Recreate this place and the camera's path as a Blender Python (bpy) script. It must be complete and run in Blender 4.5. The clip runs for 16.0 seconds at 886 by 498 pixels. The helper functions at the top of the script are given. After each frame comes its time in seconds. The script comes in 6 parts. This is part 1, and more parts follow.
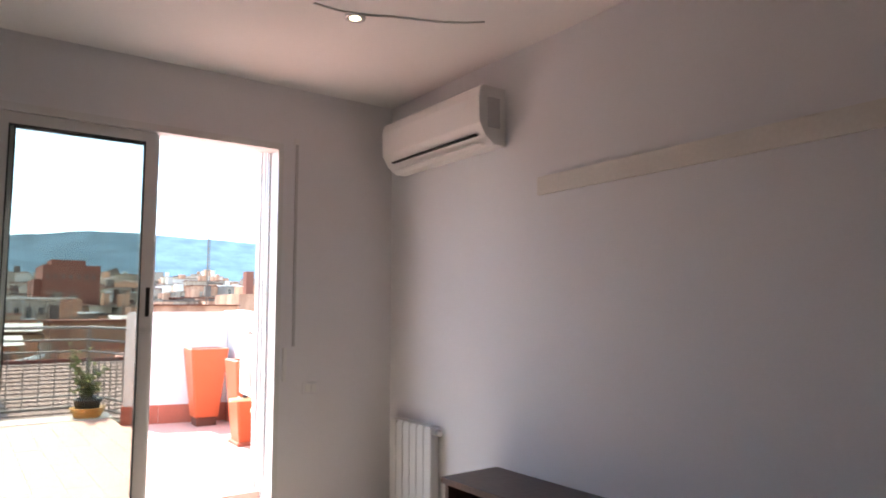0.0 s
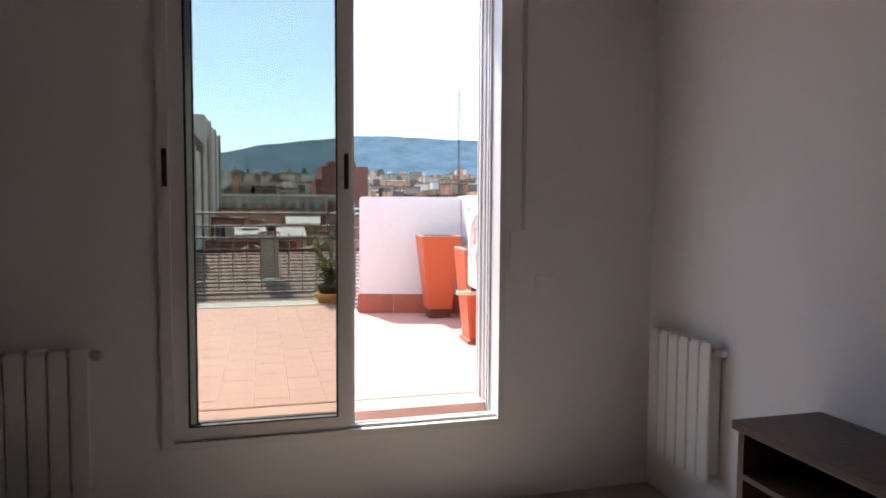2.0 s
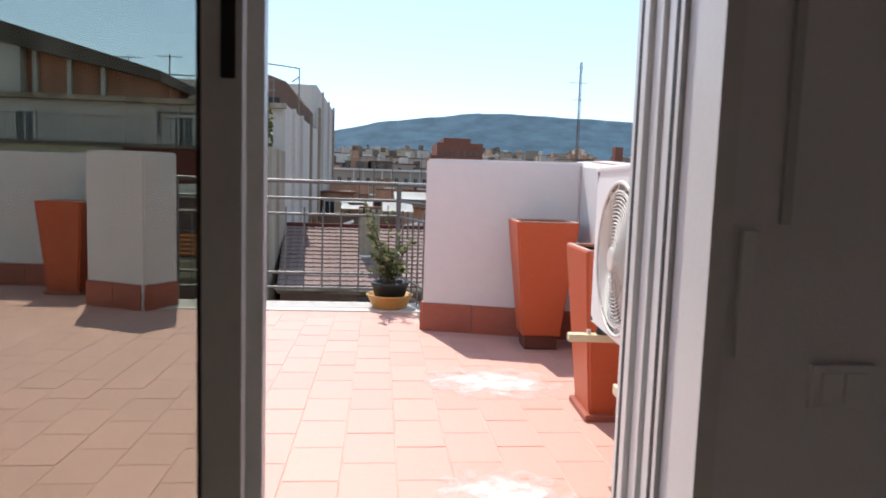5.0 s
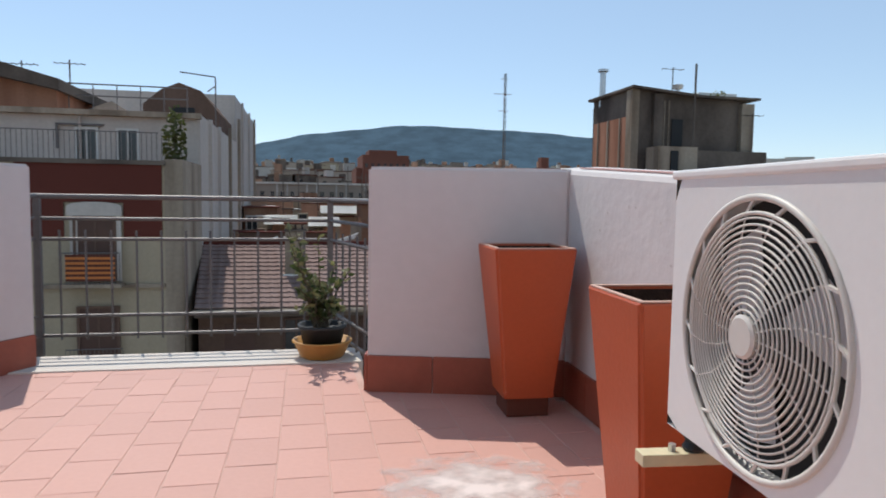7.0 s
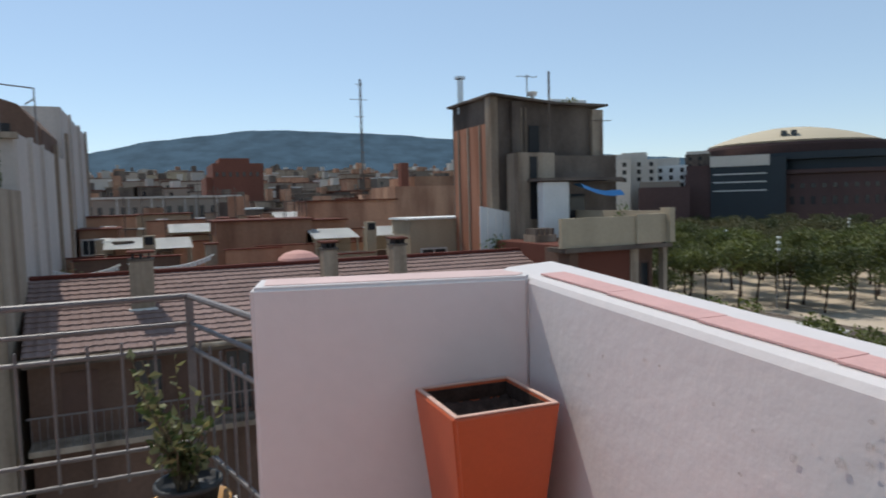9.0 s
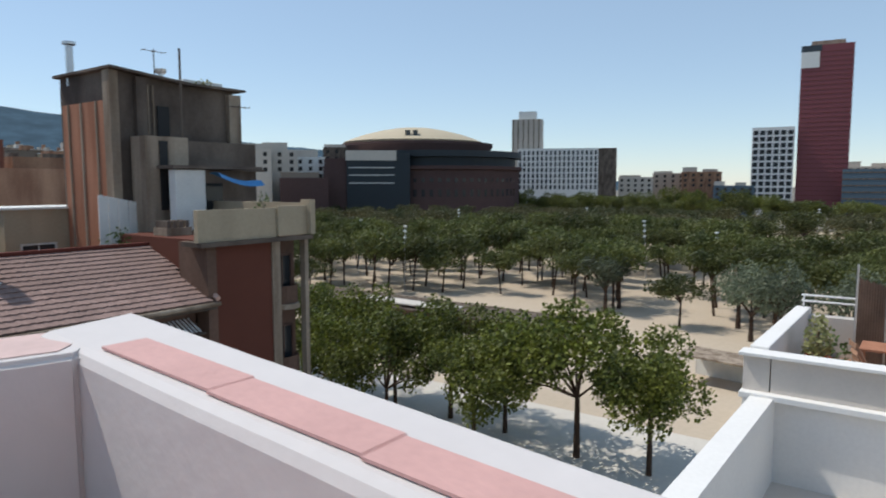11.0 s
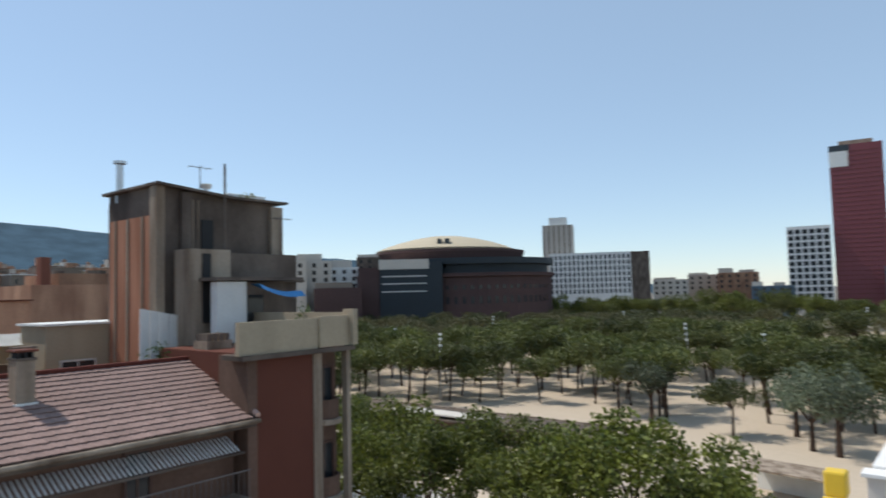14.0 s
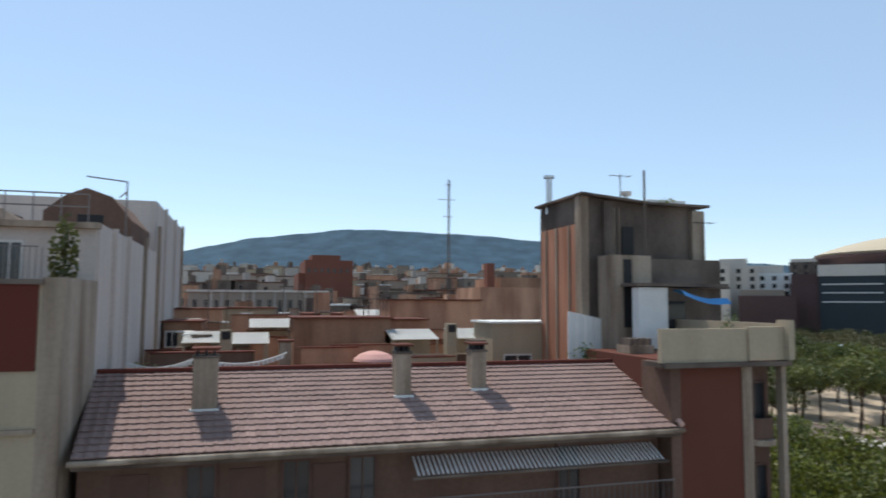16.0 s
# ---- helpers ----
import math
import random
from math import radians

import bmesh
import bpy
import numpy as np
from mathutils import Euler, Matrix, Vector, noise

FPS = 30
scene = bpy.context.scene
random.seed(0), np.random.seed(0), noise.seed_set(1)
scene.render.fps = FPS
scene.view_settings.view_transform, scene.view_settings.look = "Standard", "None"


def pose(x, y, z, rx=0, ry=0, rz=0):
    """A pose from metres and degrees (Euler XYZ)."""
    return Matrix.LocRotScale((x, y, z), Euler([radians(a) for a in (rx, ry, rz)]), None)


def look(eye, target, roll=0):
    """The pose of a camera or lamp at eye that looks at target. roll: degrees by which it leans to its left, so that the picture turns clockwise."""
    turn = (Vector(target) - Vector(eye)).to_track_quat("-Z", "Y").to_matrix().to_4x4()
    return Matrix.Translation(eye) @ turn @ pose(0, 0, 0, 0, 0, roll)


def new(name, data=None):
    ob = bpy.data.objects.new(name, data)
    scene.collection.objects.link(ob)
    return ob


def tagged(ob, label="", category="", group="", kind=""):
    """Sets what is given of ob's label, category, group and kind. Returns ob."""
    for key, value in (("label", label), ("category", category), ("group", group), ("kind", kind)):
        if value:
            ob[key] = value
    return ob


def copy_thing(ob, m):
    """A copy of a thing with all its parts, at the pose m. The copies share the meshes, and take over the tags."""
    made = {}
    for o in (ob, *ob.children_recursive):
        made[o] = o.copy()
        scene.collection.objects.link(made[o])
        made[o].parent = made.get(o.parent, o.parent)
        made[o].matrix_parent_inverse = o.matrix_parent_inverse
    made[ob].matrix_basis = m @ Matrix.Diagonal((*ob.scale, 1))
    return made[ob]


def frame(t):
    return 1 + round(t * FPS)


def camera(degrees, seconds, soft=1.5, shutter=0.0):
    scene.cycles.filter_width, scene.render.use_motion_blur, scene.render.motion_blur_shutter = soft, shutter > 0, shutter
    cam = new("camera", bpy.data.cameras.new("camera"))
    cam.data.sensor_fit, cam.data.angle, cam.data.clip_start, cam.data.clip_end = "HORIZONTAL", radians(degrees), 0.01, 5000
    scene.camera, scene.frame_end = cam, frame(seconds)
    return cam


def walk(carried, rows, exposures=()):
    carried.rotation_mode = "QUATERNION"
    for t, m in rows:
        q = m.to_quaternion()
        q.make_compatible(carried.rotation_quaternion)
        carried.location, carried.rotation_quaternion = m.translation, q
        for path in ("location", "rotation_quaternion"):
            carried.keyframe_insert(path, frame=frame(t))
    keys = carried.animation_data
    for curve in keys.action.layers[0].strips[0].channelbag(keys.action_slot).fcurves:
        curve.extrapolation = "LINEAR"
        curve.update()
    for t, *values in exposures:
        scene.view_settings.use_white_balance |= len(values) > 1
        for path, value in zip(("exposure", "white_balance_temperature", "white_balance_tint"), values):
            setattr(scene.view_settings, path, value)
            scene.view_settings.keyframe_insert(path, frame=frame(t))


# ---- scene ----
cam = camera(67.0, 16.0, soft=1.8, shutter=0.4)
PATH = [
    (0.0, (0.029, 0.009, 1.172), (1.201, 1.62, 1.357), -0.0),
    (0.5, (0.14, 0.212, 1.171), (1.168, 1.914, 1.38), -1.0),
    (1.0, (0.371, 0.422, 1.169), (1.052, 2.292, 1.366), 1.5),
    (1.5, (0.49, 0.618, 1.082), (0.985, 2.555, 1.052), 0.4),
    (2.0, (0.547, 0.972, 1.049), (1.07, 2.898, 0.928), 0.3),
    (2.5, (0.671, 1.217, 1.022), (1.09, 3.163, 0.825), 0.1),
    (3.0, (0.858, 1.477, 1.025), (1.113, 3.45, 0.82), 0.8),
    (3.5, (0.931, 1.849, 1.02), (1.217, 3.819, 0.823), 0.0),
    (6.0, (1.275, 3.805, 0.977), (1.418, 5.790, 0.791), 2.9),
    (6.5, (1.163, 4.007, 0.995), (1.529, 5.973, 0.962), 1.0),
    (7.0, (1.17, 4.208, 1.003), (1.576, 6.161, 0.853), 0.9),
    (7.5, (1.187, 4.431, 1.032), (1.76, 6.347, 0.98), 0.6),
    (8.0, (1.212, 4.814, 1.216), (1.765, 6.735, 1.152), 0.2),
    (8.5, (1.221, 5.001, 1.337), (1.864, 6.889, 1.183), -0.3),
    (9.0, (1.181, 5.212, 1.452), (1.979, 7.04, 1.307), -1.5),
    (9.5, (1.312, 5.34, 1.512), (2.358, 7.028, 1.271), -2.7),
    (10.0, (1.575, 5.484, 1.549), (2.857, 7.007, 1.352), -0.7),
    (10.2, (1.683, 5.461, 1.546), (3.067, 6.885, 1.31), -0.1),
    (11.3, (1.83, 6.14, 1.515), (3.498, 7.244, 1.37), -0.3),
    (12.5, (2.200, 6.790, 1.480), (4.055, 7.537, 1.457), -0.6),
    (13, (2.179, 6.804, 1.486), (3.994, 7.642, 1.531), -0.8),
    (13.5, (2.157, 6.819, 1.491), (3.867, 7.851, 1.589), -1.69),
    (14, (2.136, 6.833, 1.497), (3.686, 8.089, 1.626), -1.43),
    (14.5, (2.114, 6.847, 1.503), (3.451, 8.325, 1.668), -1.12),
    (15, (2.093, 6.861, 1.509), (3.172, 8.535, 1.690), -0.72),
    (15.5, (2.060, 6.880, 1.520), (2.873, 8.700, 1.690), -0.3),
    (16, (2.050, 6.890, 1.520), (2.607, 8.805, 1.677), 0.31),
]
EXPOSURES = [(0.0, 2.85), (1.0, 2.45), (1.5, 2.05), (2.0, 1.75), (3.5, 1.35), (5.8, 0.34), (6.5, 0.08), (8.0, -0.05), (10.0, -0.2), (12.0, 0.0), (14.5, 0.0), (16.0, 0.14)]
walk(cam, [(t, look(eye, target, roll)) for t, eye, target, roll in PATH], EXPOSURES)

# ---- light ----
SUN_EL, SUN_AZ = 56.0, -16.0  # degrees; azimuth from +y towards +x
world = bpy.data.worlds.new("sky")
scene.world = world
world.use_nodes = True
sky = world.node_tree.nodes.new("ShaderNodeTexSky")
sky.sky_type, sky.sun_disc = "NISHITA", False
sky.sun_elevation, sky.sun_rotation = radians(SUN_EL), radians(SUN_AZ)
sky.altitude, sky.air_density, sky.dust_density, sky.ozone_density = 900, 1.0, 0.1, 1.4
haze = world.node_tree.nodes.new("ShaderNodeMix")   # summer haze evens the sky out
haze.data_type = "RGBA"
haze.inputs["Factor"].default_value = 0.45
haze.inputs["B"].default_value = (3.2, 4.35, 5.5, 1)
world.node_tree.links.new(sky.outputs[0], haze.inputs["A"])
world.node_tree.links.new(haze.outputs["Result"], world.node_tree.nodes["Background"].inputs[0])
world.node_tree.nodes["Background"].inputs[1].default_value = 0.15
sun = new("sun", bpy.data.lights.new("sun", "SUN"))
sun.data.energy, sun.data.angle, sun.data.color = 3.7, radians(0.5), (1.0, 0.95, 0.87)
_d = Vector((math.sin(radians(SUN_AZ)) * math.cos(radians(SUN_EL)), math.cos(radians(SUN_AZ)) * math.cos(radians(SUN_EL)), math.sin(radians(SUN_EL))))
sun.matrix_world = look(_d * 50, (0, 0, 0))


# ---- materials ----
def mat(name, colour, rough=0.8, vary=0.12, scale=3.0, fine=60.0, bump=0.15, metal=0.0, second=None, per_object=0.0, big=0.4, streak=1.0):
    """A surface with stains at one scale, grain at another, and a fine relief."""
    m = bpy.data.materials.new(name)
    m.use_nodes = True
    nt = m.node_tree
    n, l = nt.nodes, nt.links
    bsdf = n["Principled BSDF"]
    tc = n.new("ShaderNodeTexCoord")
    a = n.new("ShaderNodeTexNoise")
    a.inputs["Scale"].default_value, a.inputs["Detail"].default_value = scale, 5
    b = n.new("ShaderNodeTexNoise")
    b.inputs["Scale"].default_value, b.inputs["Detail"].default_value = fine, 3
    for x in (a, b):
        l.new(tc.outputs["Object"], x.inputs["Vector"])
    if streak != 1.0:   # rain streaks run down the wall
        mp = n.new("ShaderNodeMapping")
        mp.inputs["Scale"].default_value = (1, 1, streak)
        l.new(tc.outputs["Object"], mp.inputs["Vector"])
        l.new(mp.outputs[0], a.inputs["Vector"])
    ramp = n.new("ShaderNodeMapRange")
    ramp.inputs["From Min"].default_value, ramp.inputs["From Max"].default_value = 0.35, 0.68
    l.new(a.outputs["Fac"], ramp.inputs["Value"])
    mix = n.new("ShaderNodeMix")
    mix.data_type = "RGBA"
    c2 = second or tuple(c * (1 - big) for c in colour)
    mul = n.new("ShaderNodeMath")
    mul.operation = "MULTIPLY"
    mul.inputs[1].default_value = 1.0 if second else vary * 2.5
    mul.use_clamp = True
    l.new(ramp.outputs[0], mul.inputs[0])
    l.new(mul.outputs[0], mix.inputs["Factor"])
    mix.inputs["A"].default_value, mix.inputs["B"].default_value = (*colour, 1), (*c2, 1)
    hsv = n.new("ShaderNodeHueSaturation")
    l.new(mix.outputs["Result"], hsv.inputs["Color"])
    v = n.new("ShaderNodeMapRange")
    v.inputs["To Min"].default_value, v.inputs["To Max"].default_value = 1 - vary, 1 + vary
    l.new(b.outputs["Fac"], v.inputs["Value"])
    out = v.outputs[0]
    if per_object:
        oi = n.new("ShaderNodeObjectInfo")
        r = n.new("ShaderNodeMapRange")
        r.inputs["To Min"].default_value, r.inputs["To Max"].default_value = 1 - per_object, 1 + per_object
        l.new(oi.outputs["Random"], r.inputs["Value"])
        mm = n.new("ShaderNodeMath")
        mm.operation = "MULTIPLY"
        l.new(out, mm.inputs[0])
        l.new(r.outputs[0], mm.inputs[1])
        out = mm.outputs[0]
    l.new(out, hsv.inputs["Value"])
    l.new(hsv.outputs[0], bsdf.inputs["Base Color"])
    bsdf.inputs["Roughness"].default_value, bsdf.inputs["Metallic"].default_value = rough, metal
    if rough >= 0.85:   # chalky surfaces have hardly any gloss
        bsdf.inputs["Specular IOR Level"].default_value = 0.15
    if bump:
        bp = n.new("ShaderNodeBump")
        bp.inputs["Strength"].default_value, bp.inputs["Distance"].default_value = bump, 0.01
        l.new(b.outputs["Fac"], bp.inputs["Height"])
        l.new(bp.outputs[0], bsdf.inputs["Normal"])
    return m


def leafy(name, colour, vary=0.22, second=None, scale=0.35):
    m = mat(name, colour, 0.6, 0.15, scale, 6.0, 0, second=second, per_object=0.35)
    nt = m.node_tree
    g = nt.nodes.new("ShaderNodeNewGeometry")
    r = nt.nodes.new("ShaderNodeMapRange")
    r.inputs["To Min"].default_value, r.inputs["To Max"].default_value = 1 - vary, 1 + vary
    nt.links.new(g.outputs["Random Per Island"], r.inputs["Value"])
    hsv = nt.nodes["Hue/Saturation/Value"]
    old = hsv.inputs["Value"].links[0].from_socket
    mm = nt.nodes.new("ShaderNodeMath")
    mm.operation = "MULTIPLY"
    nt.links.new(old, mm.inputs[0])
    nt.links.new(r.outputs[0], mm.inputs[1])
    nt.links.new(mm.outputs[0], hsv.inputs["Value"])
    # thin leaves let some light through
    tr = nt.nodes.new("ShaderNodeBsdfTranslucent")
    mx = nt.nodes.new("ShaderNodeMixShader")
    mx.inputs[0].default_value = 0.35
    nt.links.new(hsv.outputs[0], tr.inputs["Color"])
    nt.links.new(nt.nodes["Principled BSDF"].outputs[0], mx.inputs[1])
    nt.links.new(tr.outputs[0], mx.inputs[2])
    nt.links.new(mx.outputs[0], nt.nodes["Material Output"].inputs[0])
    return m


def glassy(name, colour=(1, 1, 1), rough=0.0):
    """Thin pane: mostly clear, with a mirror's share that grows at grazing angles."""
    m = bpy.data.materials.new(name)
    m.use_nodes = True
    n, l = m.node_tree.nodes, m.node_tree.links
    n.remove(n["Principled BSDF"])
    t = n.new("ShaderNodeBsdfTransparent")
    t.inputs[0].default_value = (*colour, 1)
    g = n.new("ShaderNodeBsdfGlossy")
    g.inputs["Roughness"].default_value = rough
    f = n.new("ShaderNodeFresnel")
    f.inputs[0].default_value = 1.45
    x = n.new("ShaderNodeMixShader")
    l.new(f.outputs[0], x.inputs[0])
    l.new(t.outputs[0], x.inputs[1])
    l.new(g.outputs[0], x.inputs[2])
    l.new(x.outputs[0], n["Material Output"].inputs[0])
    return m


M_WALL = mat("wall_paint", (0.79, 0.78, 0.795), 0.75, 0.04, 1.2, 140, 0.1)
M_CEIL = mat("ceiling_paint", (0.84, 0.82, 0.80), 0.8, 0.03, 1.0, 140, 0.05)
M_ROOMFLOOR = mat("room_floor_tile", (0.30, 0.25, 0.21), 0.35, 0.1, 4, 40, 0.05, per_object=0.08)
M_PVC = mat("white_lacquered_frame", (0.72, 0.71, 0.70), 0.35, 0.04, 3, 80, 0.05)
M_GASKET = mat("black_rubber", (0.02, 0.02, 0.02), 0.6, 0.1, 9, 90, 0)
M_GLASS = glassy("tinted_glass", (0.79, 0.80, 0.77))
M_APPL = mat("white_plastic", (0.8, 0.79, 0.77), 0.35, 0.02, 3, 60, 0.02)
M_GREYPL = mat("grey_plastic", (0.55, 0.54, 0.54), 0.45, 0.04, 3, 60, 0.02)
M_RAD = mat("white_enamel", (0.76, 0.75, 0.73), 0.3, 0.03, 3, 50, 0.02)
M_DARKWOOD = mat("dark_wood", (0.10, 0.06, 0.045), 0.45, 0.25, 3, 30, 0.2)
M_PALEBAND = mat("pale_yellowish_band", (0.76, 0.725, 0.67), 0.6, 0.08, 3, 60, 0.1)
M_METAL = mat("brushed_metal", (0.6, 0.6, 0.6), 0.35, 0.08, 6, 90, 0.05, metal=0.9)
M_PARAPET = mat("white_masonry_paint", (0.62, 0.585, 0.575), 0.84, 0.04, 1.6, 16, 0.28, big=0.3)
M_COPING = mat("pink_coping_paint", (0.62, 0.36, 0.33), 0.7, 0.1, 5, 60, 0.2)
M_TILE = mat("terracotta_tile", (0.55, 0.295, 0.24), 0.6, 0.05, 2.5, 45, 0.10, per_object=0.04, big=0.18)
M_GROUT = mat("pale_grout", (0.60, 0.40, 0.34), 0.9, 0.15, 6, 60, 0.2)
M_SKIRT = mat("red_skirting_tile", (0.33, 0.085, 0.05), 0.45, 0.12, 6, 40, 0.1, per_object=0.1)
M_POT = mat("orange_glazed_clay", (0.46, 0.088, 0.028), 0.45, 0.08, 4, 60, 0.1, big=0.3)
M_POTRIM = mat("worn_clay_edge", (0.62, 0.40, 0.32), 0.7, 0.15, 12, 80, 0.2)
M_SOIL = mat("dry_soil", (0.055, 0.035, 0.028), 0.95, 0.4, 20, 90, 0.6)
M_BOWL = mat("ochre_bowl", (0.50, 0.25, 0.06), 0.5, 0.12, 6, 60, 0.1)
M_RAIL = mat("grey_painted_iron", (0.14, 0.12, 0.115), 0.5, 0.2, 12, 90, 0.2)
M_ACBODY = mat("unit_sheet_metal", (0.74, 0.73, 0.72), 0.4, 0.03, 3, 50, 0.03)
M_GRILLE = mat("grille_plastic", (0.60, 0.57, 0.53), 0.45, 0.04, 3, 60, 0.0)
# Flat black paints the depth of openings and the far dark panes.
M_BLACK = mat("black_depth_and_pane", (0.015, 0.015, 0.016), 0.7, 0.1, 3, 30, 0)
M_RED = mat("red_badge", (0.55, 0.01, 0.04), 0.4, 0.02, 3, 30, 0)
M_BRACKET = mat("yellowed_bracket", (0.62, 0.55, 0.36), 0.55, 0.12, 8, 60, 0.1)
M_LEAF = leafy("leaf_green", (0.085, 0.13, 0.035))
M_LEAFPALE = leafy("leaf_pale", (0.26, 0.26, 0.11))
M_STEM = mat("plant_stem", (0.09, 0.07, 0.04), 0.8, 0.2, 9, 60, 0.2)
# town
M_CREAM = mat("cream_render", (0.40, 0.33, 0.235), 0.9, 0.12, 0.9, 9, 0.3, big=0.45, streak=0.15)
M_WHITEISH = mat("dirty_white_render", (0.56, 0.50, 0.45), 0.9, 0.14, 1.1, 8, 0.3, big=0.5, streak=0.1)
M_MAROON = mat("maroon_render", (0.120, 0.035, 0.026), 0.9, 0.06, 0.6, 14, 0.1)
M_BRICK = mat("brick_red", (0.42, 0.20, 0.125), 0.9, 0.18, 1.6, 14, 0.2, second=(0.29, 0.125, 0.075), streak=0.12)
M_BRICKDARK = mat("brick_dark", (0.135, 0.050, 0.035), 0.9, 0.1, 0.6, 20, 0.2)
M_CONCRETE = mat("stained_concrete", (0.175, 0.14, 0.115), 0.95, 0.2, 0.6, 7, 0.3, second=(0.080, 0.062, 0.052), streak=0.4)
M_CONCLIGHT = mat("pale_concrete", (0.38, 0.31, 0.24), 0.95, 0.2, 1.3, 7, 0.3, second=(0.17, 0.125, 0.09), streak=0.12)
# Brown-grey render; also painted on the corner block in place of shade.
M_BROWN_AND_SHADE = mat("brown_render_and_shade", (0.16, 0.10, 0.075), 0.9, 0.2, 0.8, 7, 0.3, big=0.55, streak=0.3)
# Arena brick darkened to hold the shade on its near side.
M_ARENA = mat("dark_brick_and_shade", (0.105, 0.066, 0.062), 0.95, 0.15, 0.05, 1, 0)
M_TERRA = mat("terracotta_render", (0.46, 0.27, 0.175), 0.9, 0.18, 0.7, 6, 0.2, second=(0.25, 0.13, 0.085), per_object=0.3, streak=0.25)
M_ROOFTILE = mat("old_roof_tile", (0.29, 0.20, 0.175), 0.9, 0.18, 0.8, 12, 0.2, per_object=0.14, big=0.4)
M_FIBRE = mat("pale_fibre_sheet", (0.74, 0.74, 0.71), 0.8, 0.1, 1.0, 10, 0.2)
M_WINDOW = mat("dark_pane", (0.03, 0.035, 0.04), 0.15, 0.2, 1, 10, 0)
M_FRAMEW = mat("white_window_frame", (0.60, 0.58, 0.54), 0.6, 0.06, 2, 30, 0.05)
M_SHUTTER = mat("brown_shutter", (0.10, 0.05, 0.035), 0.7, 0.15, 3, 30, 0.1)
M_ORANGEAWN = mat("orange_striped_cloth", (0.55, 0.19, 0.06), 0.85, 0.1, 2, 30, 0.1)
M_YELLOW = mat("yellow_plastic", (0.75, 0.50, 0.04), 0.5, 0.05, 2, 30, 0)
M_BLUE = mat("blue_tarpaulin", (0.03, 0.22, 0.50), 0.5, 0.12, 2, 30, 0.1)
M_PINKCLOTH = mat("pink_cloth", (0.62, 0.32, 0.27), 0.8, 0.06, 2, 30, 0)
M_ASPHALT = mat("asphalt", (0.06, 0.06, 0.06), 0.9, 0.15, 0.5, 8, 0.2)
M_SAND = mat("pale_sand", (0.52, 0.43, 0.33), 0.95, 0.1, 0.08, 2, 0.2, big=0.3)
M_PAVE = mat("pale_paving", (0.60, 0.56, 0.50), 0.9, 0.08, 0.2, 3, 0.1)
M_BARK = mat("bark", (0.085, 0.055, 0.04), 0.9, 0.25, 2, 12, 0.3)
M_PINE = leafy("pine_needles", (0.125, 0.135, 0.034), 0.3, (0.060, 0.078, 0.022))
M_WOOD = leafy("mixed_far_crowns", (0.070, 0.092, 0.030), 0.35, (0.16, 0.140, 0.055), 0.07)
M_PLANE = leafy("plane_leaves", (0.165, 0.180, 0.028), 0.55, (0.065, 0.085, 0.018))
M_OLIVE = leafy("olive_leaves", (0.13, 0.155, 0.095))
M_PALM = leafy("palm_fronds", (0.17, 0.155, 0.07))
# The hill's blue holds the haze of distance, painted into its colour.
M_HILL = mat("hill_haze_tint", (0.058, 0.105, 0.145), 1.0, 0.14, 0.012, 0.09, 0, second=(0.036, 0.068, 0.095))
M_FARWALL = mat("distant_render", (0.33, 0.27, 0.22), 0.95, 0.1, 0.05, 1, 0, per_object=0.4)
M_FARPALE = mat("distant_pale", (0.50, 0.455, 0.40), 0.95, 0.1, 0.05, 1, 0, per_object=0.25)
M_GROUNDFAR = mat("town_ground", (0.22, 0.20, 0.17), 0.95, 0.1, 0.02, 1, 0)
M_BRICKFAR = mat("distant_brick", (0.21, 0.085, 0.06), 0.95, 0.12, 0.2, 2, 0)
# White lifted to stand in for the haze that pales distant fronts.
M_FARWHITE = mat("distant_haze_white", (0.76, 0.74, 0.71), 0.9, 0.06, 0.05, 1, 0)
M_DARKGLASS = mat("dark_teal_glazing", (0.018, 0.027, 0.035), 0.6, 0.15, 0.1, 1, 0)
M_PINKWASH = mat("pink_washed_top", (0.62, 0.45, 0.42), 0.8, 0.1, 4, 40, 0.2)
M_WHITEROOF = mat("bright_white_paint", (0.78, 0.76, 0.73), 0.8, 0.06, 1.2, 14, 0.2, big=0.25)
M_FLAKE = mat("bare_plaster", (0.57, 0.52, 0.50), 0.9, 0.1, 9, 60, 0.2)
M_DOME = mat("dome_shell", (0.50, 0.42, 0.29), 0.7, 0.06, 0.05, 1, 0)
M_REDTOWER = mat("red_tower_cladding", (0.20, 0.045, 0.055), 0.5, 0.08, 0.03, 1, 0)
M_BLUEGLASS = mat("blue_grey_glass", (0.07, 0.11, 0.15), 0.25, 0.1, 0.05, 1, 0)
M_REED = mat("reed_screen", (0.34, 0.245, 0.19), 0.95, 0.3, 2, 40, 0.4)
M_STONEPALE = mat("pale_stone_slab", (0.62, 0.56, 0.50), 0.8, 0.06, 1.5, 20, 0.1, per_object=0.05)


